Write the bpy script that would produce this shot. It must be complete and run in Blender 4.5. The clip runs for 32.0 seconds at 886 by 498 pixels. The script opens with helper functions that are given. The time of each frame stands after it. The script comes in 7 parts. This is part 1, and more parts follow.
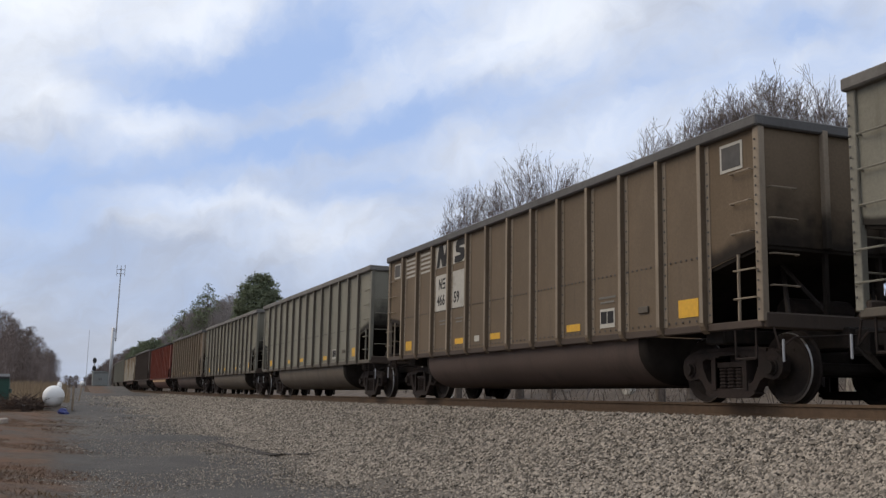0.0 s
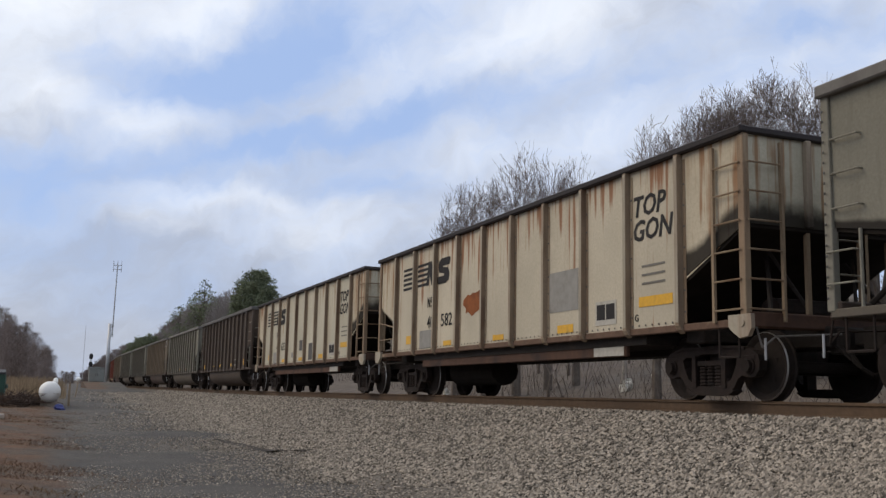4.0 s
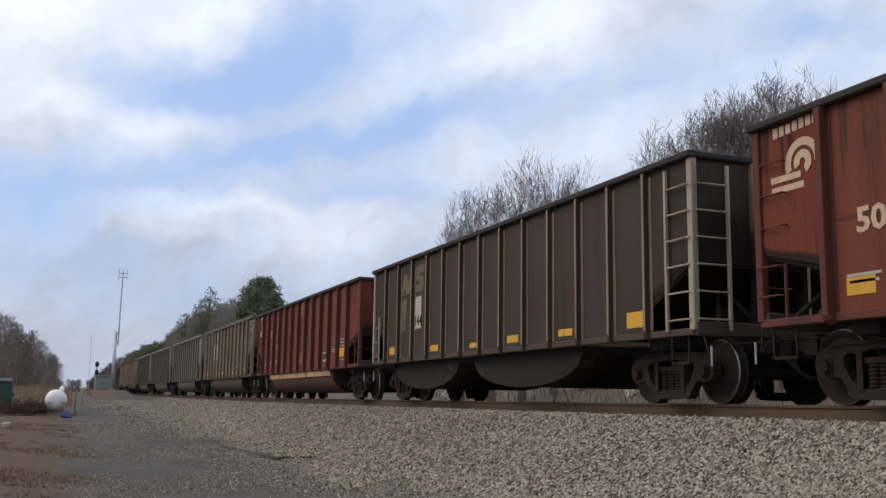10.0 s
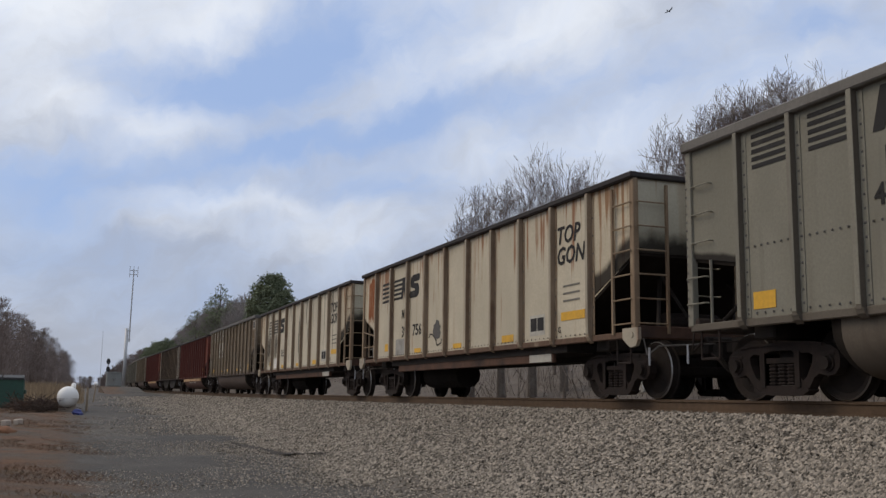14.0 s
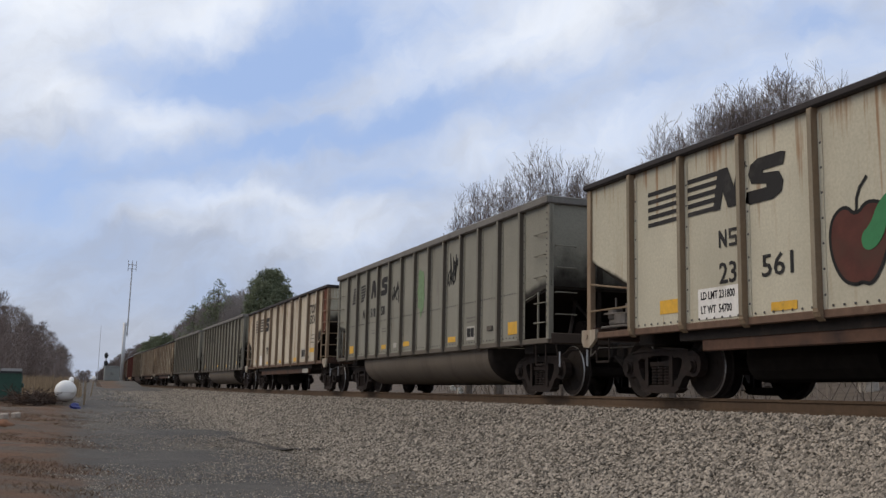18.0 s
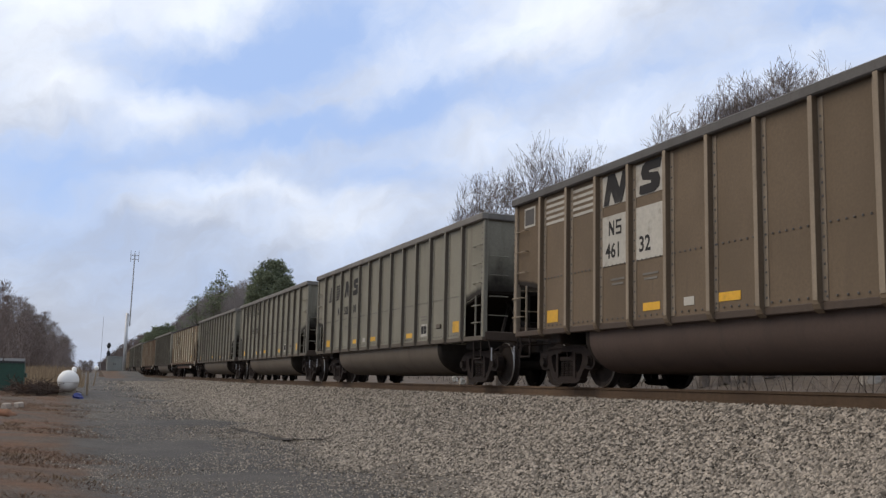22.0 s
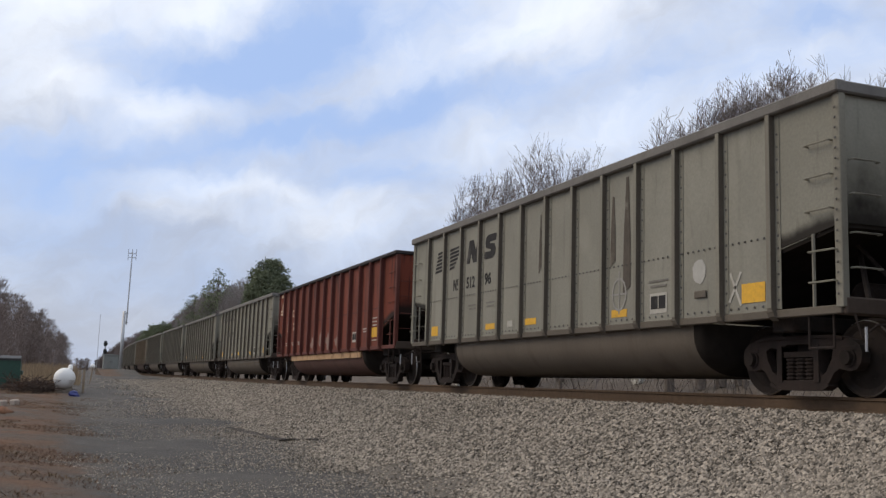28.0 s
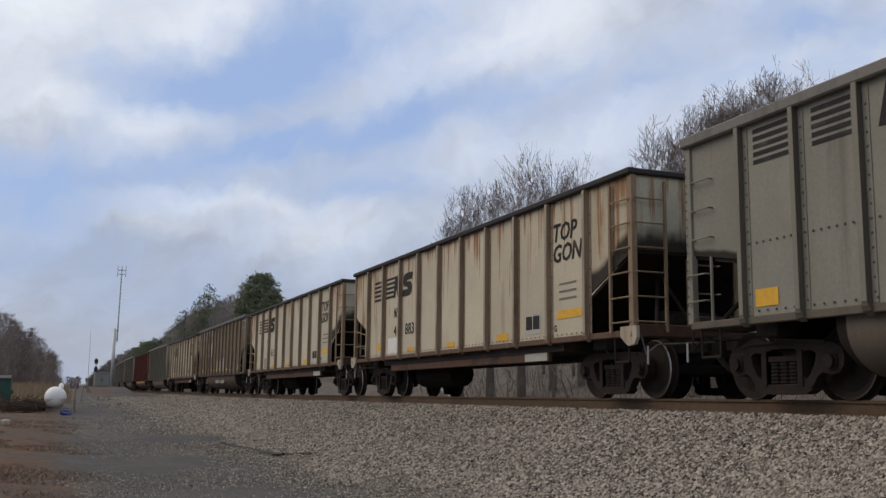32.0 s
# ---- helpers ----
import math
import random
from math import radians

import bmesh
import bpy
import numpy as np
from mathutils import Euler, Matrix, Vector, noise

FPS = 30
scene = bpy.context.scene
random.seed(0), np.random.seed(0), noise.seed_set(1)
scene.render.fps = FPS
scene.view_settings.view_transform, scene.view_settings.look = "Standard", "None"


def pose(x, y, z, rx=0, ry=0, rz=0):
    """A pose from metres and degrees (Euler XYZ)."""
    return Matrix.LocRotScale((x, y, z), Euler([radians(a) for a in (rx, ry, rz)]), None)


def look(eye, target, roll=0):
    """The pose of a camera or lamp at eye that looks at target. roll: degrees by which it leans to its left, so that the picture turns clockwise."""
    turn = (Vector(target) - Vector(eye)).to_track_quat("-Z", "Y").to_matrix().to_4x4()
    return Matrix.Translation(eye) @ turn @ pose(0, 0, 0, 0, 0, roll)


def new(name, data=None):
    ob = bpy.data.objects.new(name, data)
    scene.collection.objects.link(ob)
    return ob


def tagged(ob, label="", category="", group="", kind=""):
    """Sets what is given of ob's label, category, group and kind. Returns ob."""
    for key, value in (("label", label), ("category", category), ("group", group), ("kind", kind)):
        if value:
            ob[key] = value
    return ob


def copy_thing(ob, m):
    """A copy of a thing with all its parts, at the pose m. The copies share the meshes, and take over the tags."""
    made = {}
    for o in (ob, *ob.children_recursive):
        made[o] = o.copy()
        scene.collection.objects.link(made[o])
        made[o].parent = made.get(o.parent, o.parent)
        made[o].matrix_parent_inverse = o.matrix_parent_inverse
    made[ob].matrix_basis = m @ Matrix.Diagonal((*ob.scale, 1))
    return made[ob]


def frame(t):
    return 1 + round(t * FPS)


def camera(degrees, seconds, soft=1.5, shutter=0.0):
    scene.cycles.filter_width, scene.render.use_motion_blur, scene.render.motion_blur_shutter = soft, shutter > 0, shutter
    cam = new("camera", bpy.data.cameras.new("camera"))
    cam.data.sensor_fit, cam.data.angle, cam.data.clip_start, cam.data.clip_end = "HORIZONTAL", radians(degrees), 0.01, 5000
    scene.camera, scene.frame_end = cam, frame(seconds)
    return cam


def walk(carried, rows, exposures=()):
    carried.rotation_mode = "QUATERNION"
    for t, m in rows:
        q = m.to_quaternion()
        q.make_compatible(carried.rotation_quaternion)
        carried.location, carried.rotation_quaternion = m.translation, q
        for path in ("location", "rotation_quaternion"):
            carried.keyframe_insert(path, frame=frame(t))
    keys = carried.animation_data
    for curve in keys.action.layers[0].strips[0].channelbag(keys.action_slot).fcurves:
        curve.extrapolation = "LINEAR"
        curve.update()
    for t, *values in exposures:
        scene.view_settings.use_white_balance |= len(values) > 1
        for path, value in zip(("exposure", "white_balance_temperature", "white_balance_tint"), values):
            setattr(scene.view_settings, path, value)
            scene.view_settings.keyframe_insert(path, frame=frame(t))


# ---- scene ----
LENS = 48.3
EYE = (0.0, 0.0, -0.02)
# seconds, heading east of the track's line, tilt up, lean
PATH = [
    (0, 21.46, 8.63, 1.04), (0.5, 21.44, 8.60, 1.09), (1, 21.55, 8.50, 1.14), (1.5, 21.62, 8.40, 1.14),
    (2, 21.55, 8.41, 1.05), (2.5, 21.48, 8.46, 1.29), (3, 21.56, 8.52, 1.14), (3.5, 21.59, 8.53, 1.24),
    (5.5, 21.92, 8.12, 0.88), (6, 21.92, 8.14, 0.82), (6.5, 21.81, 8.24, 0.79), (7, 21.79, 8.20, 0.63),
    (7.5, 21.73, 8.37, 0.87), (8, 21.45, 8.56, 0.70), (8.5, 21.17, 8.59, 0.83), (9, 21.27, 8.44, 0.52),
    (9.5, 21.31, 8.62, 0.70), (10, 21.35, 8.77, 0.82), (10.5, 21.40, 8.79, 0.91), (11, 21.31, 8.69, 1.05),
    (11.5, 21.18, 8.71, 1.25), (12, 21.14, 8.96, 1.30), (12.5, 20.95, 9.02, 1.09), (13, 20.90, 8.96, 0.87),
    (13.5, 20.86, 8.85, 1.06), (14, 20.78, 8.56, 0.76), (14.5, 20.83, 8.59, 1.26), (16.5, 20.73, 8.38, 0.87),
    (17, 20.82, 8.37, 1.03), (17.5, 20.82, 8.38, 1.08), (18, 20.86, 8.36, 1.16), (18.5, 20.77, 8.37, 1.23),
    (19, 20.73, 8.27, 1.24), (19.5, 20.83, 8.21, 1.22), (20, 20.83, 8.16, 1.42), (20.5, 20.79, 7.98, 1.25),
    (21, 20.74, 8.01, 1.26), (21.5, 20.73, 7.96, 1.21), (22, 20.74, 7.84, 1.30), (22.5, 20.76, 7.81, 1.52),
    (23, 20.85, 7.88, 1.54), (23.5, 20.97, 7.86, 1.50), (24, 20.93, 7.93, 1.64), (24.5, 20.83, 8.10, 1.59),
    (25, 20.90, 8.13, 1.65), (25.5, 20.87, 8.07, 1.80), (27.5, 20.93, 7.86, 1.65), (28, 20.87, 7.90, 1.80),
    (28.5, 20.85, 8.04, 1.59), (29, 20.84, 8.05, 1.60), (29.5, 20.89, 8.11, 1.52), (30, 20.94, 8.16, 1.46),
    (30.5, 20.99, 8.27, 1.48), (31, 21.01, 8.47, 0.93), (31.5, 21.16, 8.54, 0.56), (32, 21.42, 8.54, 0.65),
]


def aim(heading, tilt, lean):
    a, e = radians(heading), radians(tilt)
    ahead = Vector((math.sin(a) * math.cos(e), math.cos(a) * math.cos(e), math.sin(e)))
    return look(EYE, Vector(EYE) + ahead * 10, lean)


cam = camera(LENS, 32.0, soft=1.4)
walk(cam, [(t, aim(a, e, r)) for t, a, e, r in PATH],
     exposures=[(0, 0.02), (1, 0.04), (3, 0.0), (6, 0.07), (9, 0.13), (10, 0.1), (11, 0.14), (12, 0.1), (13, -0.1), (14.5, -0.15), (17, -0.06), (19, -0.05), (20, 0.04), (21, 0.08), (22, 0.12), (23, 0.15), (25.5, 0.1), (28, 0.1), (29, 0.06), (30, 0.06), (31, -0.02), (32, -0.17)])

# ---- light ----
SUN_AZ, SUN_EL = -58.0, 42.0
world = bpy.data.worlds.new("sky")
scene.world = world
world.use_nodes = True
wn, wl = world.node_tree.nodes, world.node_tree.links
wn.clear()
w_out = wn.new("ShaderNodeOutputWorld")
w_bg = wn.new("ShaderNodeBackground")
w_sky = wn.new("ShaderNodeTexSky")
w_sky.sky_type = "NISHITA"
w_sky.sun_disc = False
w_sky.sun_elevation, w_sky.sun_rotation = radians(SUN_EL), radians(SUN_AZ)
w_sky.air_density, w_sky.dust_density, w_sky.ozone_density = 1.0, 1.2, 1.5
w_co = wn.new("ShaderNodeTexCoord")


def w_math(op, a, b=None, clamp=False):
    n = wn.new("ShaderNodeMath")
    n.operation, n.use_clamp = op, clamp
    for i, v in enumerate((a, b)):
        if isinstance(v, (int, float)):
            n.inputs[i].default_value = v
        elif v is not None:
            wl.new(v, n.inputs[i])
    return n.outputs[0]


def w_noise(vec, scale, detail, rough=0.55):
    n = wn.new("ShaderNodeTexNoise")
    n.inputs["Scale"].default_value, n.inputs["Detail"].default_value, n.inputs["Roughness"].default_value = scale, detail, rough
    wl.new(vec, n.inputs["Vector"])
    return n


def heading(az, el):
    a, e = radians(az), radians(el)
    return Vector((math.sin(a) * math.cos(e), math.cos(a) * math.cos(e), math.sin(e)))


# directions turned so that y points down the middle of the view, their edges frayed by noise
w_turn = wn.new("ShaderNodeMapping")
w_turn.vector_type = "TEXTURE"
w_turn.inputs["Rotation"].default_value = (0, 0, radians(-21.5))
wl.new(w_co.outputs["Generated"], w_turn.inputs["Vector"])


def w_vec(op, a, b=None, c=None):
    n = wn.new("ShaderNodeVectorMath")
    n.operation = op
    for i, v in enumerate((a, b, c)):
        if isinstance(v, tuple):
            n.inputs[i].default_value = v
        elif v is not None:
            wl.new(v, n.inputs[i])
    return n.outputs[0]


def w_fray(vec, scale, detail, amount):
    n = w_noise(vec, scale, detail)
    return w_vec("MULTIPLY_ADD", w_vec("SUBTRACT", n.outputs["Color"], (0.5, 0.5, 0.5)), (amount, amount, amount), vec)


w_dir = w_fray(w_fray(w_turn.outputs[0], 9.0, 3, 0.07), 30.0, 5, 0.034)


def w_streak(scale, tilt, stretch, detail, rough):
    """Noise drawn out along a line that climbs to the right."""
    n = wn.new("ShaderNodeMapping")
    n.vector_type = "TEXTURE"
    n.inputs["Rotation"].default_value = (0, radians(-tilt), 0)
    n.inputs["Scale"].default_value = (stretch, stretch, 1)
    wl.new(w_dir, n.inputs["Vector"])
    return w_noise(n.outputs[0], scale, detail, rough).outputs["Fac"]


def w_range(v, lo, hi, to_lo=0.0, to_hi=1.0, smooth=True):
    n = wn.new("ShaderNodeMapRange")
    if smooth:
        n.interpolation_type = "SMOOTHSTEP"
    for key, value in (("From Min", lo), ("From Max", hi), ("To Min", to_lo), ("To Max", to_hi)):
        n.inputs[key].default_value = value
    wl.new(v, n.inputs["Value"])
    return n.outputs[0]


def w_banks(rows):
    """Sum of soft patches: degrees right of the middle, elevation, reach along, reach across, climb, weight."""
    total = None
    for az, el, ra, re, climb, weight in rows:
        n = wn.new("ShaderNodeMapping")
        n.vector_type = "TEXTURE"
        n.inputs["Location"].default_value = heading(az, el)
        n.inputs["Rotation"].default_value = (0, radians(-climb), 0)
        n.inputs["Scale"].default_value = (radians(ra), radians(max(ra, 8)), radians(re))
        wl.new(w_dir, n.inputs["Vector"])
        d = wn.new("ShaderNodeVectorMath")
        d.operation = "DOT_PRODUCT"
        wl.new(n.outputs[0], d.inputs[0])
        wl.new(n.outputs[0], d.inputs[1])
        e = w_math("MULTIPLY", w_math("POWER", 2.718, w_math("MULTIPLY", d.outputs["Value"], -0.9)), weight)
        total = e if total is None else w_math("ADD", total, e)
    return total


# clear gaps between the clouds, and the bright tops
w_blue = w_banks([
    (-11.0, 18.2, 5.6, 2.0, 18, 1.0), (-8.5, 20.8, 3.6, 1.6, 30, 0.7), (-14.5, 16.6, 3.2, 1.2, 10, 0.6), (-3.2, 15.9, 4.2, 1.3, 20, 0.9),
    (-10.3, 14.1, 5.4, 0.75, 12, 0.85), (-20.0, 17.6, 2.4, 1.5, 0, 0.5), (-19.5, 12.4, 5.4, 1.5, 4, 0.4), (-4.6, 12.0, 4.6, 1.2, 8, 0.8),
    (1.5, 17.2, 4.2, 1.4, 12, 0.6), (9.8, 17.6, 4.6, 1.6, 8, 0.35), (5.5, 14.5, 5.0, 1.6, 5, 0.2), (-15.5, 6.2, 5.6, 1.0, 0, 0.12),
    (22.0, 20.5, 4.0, 1.2, -8, 0.5), (-23.2, 10.6, 3.2, 1.5, 0, 0.8), (12.0, 19.0, 7.0, 3.0, 0, 0.3), (-2.0, 21.0, 3.5, 1.4, 15, 0.35)])
w_white = w_banks([
    (-23.0, 22.2, 4.2, 1.8, 12, 0.9), (-14.2, 21.2, 5.6, 0.9, 29, 0.5), (-24.5, 18.0, 2.4, 2.0, 0, 0.5), (-22.0, 15.5, 2.2, 0.9, 0, 0.7), (-17.8, 14.6, 1.9, 1.3, 30, 0.8),
    (-14.6, 15.7, 1.5, 1.0, 20, 0.5), (4.2, 20.7, 4.4, 1.4, 22, 0.45), (7.5, 22.0, 3.0, 1.1, 15, 0.3), (17.5, 21.5, 8.0, 2.4, 0, -0.35), (-11.5, 10.8, 6.6, 0.8, 4, 0.75), (-5.5, 9.4, 4.2, 1.6, 6, 0.6),
    (-16.0, 8.9, 3.5, 0.6, 0, 0.4), (9.0, 15.2, 3.8, 1.2, 20, 0.45), (20.5, 19.0, 3.6, 1.2, 20, 0.3), (0.5, 13.4, 3.2, 0.8, 15, 0.45), (-21.0, 7.6, 5.0, 1.1, 3, -0.6), (-13.0, 5.0, 7.0, 1.2, 0, -0.5), (-17.5, 11.6, 4.0, 0.8, 6, -0.45)])
w_fine = w_streak(26.0, 24, 3.2, 6, 0.62)
w_soft = w_streak(9.0, 16, 2.6, 5, 0.55)
w_puff = w_noise(w_dir, 13.0, 5, 0.55).outputs["Fac"]


def w_lean(v, k):
    return w_math("MULTIPLY", w_math("SUBTRACT", v, 0.5), k)


w_gap = w_math("ADD", w_math("ADD", w_math("SUBTRACT", w_blue, w_math("MULTIPLY", w_white, 0.4)), w_lean(w_fine, 1.5)), w_lean(w_soft, 1.2))
w_clear = w_range(w_gap, -0.55, 1.3, 0.03, 1.0)
# cloud tone: bright tops, grey-lavender towards the horizon
w_sep = wn.new("ShaderNodeSeparateXYZ")
wl.new(w_dir, w_sep.inputs[0])
w_height = w_range(w_sep.outputs["Z"], 0.02, 0.34, 0.10, 0.66, False)
w_light = w_math("ADD", w_math("ADD", w_height, w_math("MULTIPLY", w_white, 0.36)), w_math("ADD", w_lean(w_puff, 0.65), w_lean(w_fine, 0.8)))
w_tone = wn.new("ShaderNodeValToRGB")
w_tone.color_ramp.elements[0].color = (4.45, 4.8, 5.65, 1)
w_tone.color_ramp.elements[1].color = (9.2, 9.6, 10.3, 1)
wl.new(w_range(w_light, 0.0, 1.0), w_tone.inputs["Fac"])
w_mix = wn.new("ShaderNodeMixRGB")
w_skym = wn.new("ShaderNodeMixRGB")
w_skym.inputs["Fac"].default_value = 0.85
w_skym.inputs["Color2"].default_value = (3.95, 5.4, 8.6, 1)
wl.new(w_sky.outputs["Color"], w_skym.inputs["Color1"])
wl.new(w_clear, w_mix.inputs["Fac"])
wl.new(w_tone.outputs["Color"], w_mix.inputs["Color1"])
wl.new(w_skym.outputs["Color"], w_mix.inputs["Color2"])
wl.new(w_mix.outputs["Color"], w_bg.inputs["Color"])
w_bg.inputs["Strength"].default_value = 0.103
wl.new(w_bg.outputs["Background"], w_out.inputs["Surface"])

sun = new("sun", bpy.data.lights.new("sun", "SUN"))
sun.data.energy, sun.data.angle, sun.data.color = 1.35, radians(40), (1.0, 0.81, 0.58)
_a, _e = radians(SUN_AZ), radians(SUN_EL)
sun.matrix_world = look((0, 0, 30), Vector((0, 0, 30)) - Vector((math.sin(_a) * math.cos(_e), math.cos(_a) * math.cos(_e), math.sin(_e))))

# ---- materials ----
MATS = {}


def mat(name, base, rough=0.8, metal=0.0, grain=8.0, amount=0.25, stain=None, stain_scale=0.6, stain_at=0.55,
        stretch=(1, 1, 1), bump=0.0, bump_scale=40.0, spread=0.08, island=0.0):
    """Procedural surface: base colour, fine grain, larger stains and a per-object shift in value."""
    if name in MATS:
        return MATS[name]
    m = bpy.data.materials.new(name)
    m.use_nodes = True
    nt = m.node_tree
    nd, lk = nt.nodes, nt.links
    p = nd["Principled BSDF"]
    co = nd.new("ShaderNodeTexCoord")
    mp = nd.new("ShaderNodeMapping")
    mp.inputs["Scale"].default_value = stretch
    lk.new(co.outputs["Object"], mp.inputs["Vector"])
    info = nd.new("ShaderNodeObjectInfo")
    shift = nd.new("ShaderNodeVectorMath")
    shift.operation = "MULTIPLY_ADD"
    shift.inputs[1].default_value = (1, 1, 1)
    off = nd.new("ShaderNodeMath")
    off.operation = "MULTIPLY"
    off.inputs[1].default_value = 37.0
    lk.new(info.outputs["Random"], off.inputs[0])
    lk.new(mp.outputs["Vector"], shift.inputs[0])
    lk.new(off.outputs[0], shift.inputs[2])
    n1 = nd.new("ShaderNodeTexNoise")
    n1.inputs["Scale"].default_value = grain
    n1.inputs["Detail"].default_value = 6
    n1.inputs["Roughness"].default_value = 0.65
    lk.new(shift.outputs[0], n1.inputs["Vector"])
    r1 = nd.new("ShaderNodeMapRange")
    r1.inputs["To Min"].default_value = 1 - amount
    r1.inputs["To Max"].default_value = 1 + amount
    r1.inputs["From Min"].default_value, r1.inputs["From Max"].default_value = 0.25, 0.75
    lk.new(n1.outputs["Fac"], r1.inputs["Value"])
    rv = nd.new("ShaderNodeMapRange")
    rv.inputs["To Min"].default_value = 1 - spread
    rv.inputs["To Max"].default_value = 1 + spread
    lk.new(info.outputs["Random"], rv.inputs["Value"])
    mul = nd.new("ShaderNodeMath")
    mul.operation = "MULTIPLY"
    lk.new(r1.outputs[0], mul.inputs[0])
    lk.new(rv.outputs[0], mul.inputs[1])
    value = mul.outputs[0]
    if island:
        geo = nd.new("ShaderNodeNewGeometry")
        ri = nd.new("ShaderNodeMapRange")
        ri.inputs["To Min"].default_value, ri.inputs["To Max"].default_value = 1 - island, 1 + island
        lk.new(geo.outputs["Random Per Island"], ri.inputs["Value"])
        mi = nd.new("ShaderNodeMath")
        mi.operation = "MULTIPLY"
        lk.new(value, mi.inputs[0])
        lk.new(ri.outputs[0], mi.inputs[1])
        value = mi.outputs[0]
    col = nd.new("ShaderNodeVectorMath")
    col.operation = "SCALE"
    col.inputs[0].default_value = base
    lk.new(value, col.inputs["Scale"])
    last = col.outputs[0]
    if stain:
        n2 = nd.new("ShaderNodeTexNoise")
        n2.inputs["Scale"].default_value = stain_scale
        n2.inputs["Detail"].default_value = 5
        n2.inputs["Roughness"].default_value = 0.6
        lk.new(shift.outputs[0], n2.inputs["Vector"])
        r2 = nd.new("ShaderNodeMapRange")
        r2.inputs["From Min"].default_value = stain_at
        r2.inputs["From Max"].default_value = stain_at + 0.16
        lk.new(n2.outputs["Fac"], r2.inputs["Value"])
        mx = nd.new("ShaderNodeMixRGB")
        mx.inputs["Color2"].default_value = (*stain, 1)
        lk.new(r2.outputs[0], mx.inputs["Fac"])
        lk.new(last, mx.inputs["Color1"])
        last = mx.outputs["Color"]
    lk.new(last, p.inputs["Base Color"])
    rr = nd.new("ShaderNodeMapRange")
    rr.inputs["To Min"].default_value = max(0.05, rough - 0.12)
    rr.inputs["To Max"].default_value = min(1.0, rough + 0.1)
    lk.new(n1.outputs["Fac"], rr.inputs["Value"])
    lk.new(rr.outputs[0], p.inputs["Roughness"])
    p.inputs["Metallic"].default_value = metal
    p.inputs["Specular IOR Level"].default_value = 0.5 if metal > 0.4 or rough < 0.7 else 0.22
    if bump:
        n3 = nd.new("ShaderNodeTexNoise")
        n3.inputs["Scale"].default_value = bump_scale
        n3.inputs["Detail"].default_value = 4
        lk.new(co.outputs["Object"], n3.inputs["Vector"])
        b = nd.new("ShaderNodeBump")
        b.inputs["Strength"].default_value = bump
        b.inputs["Distance"].default_value = 0.02
        lk.new(n3.outputs["Fac"], b.inputs["Height"])
        lk.new(b.outputs[0], p.inputs["Normal"])
    MATS[name] = m
    return m


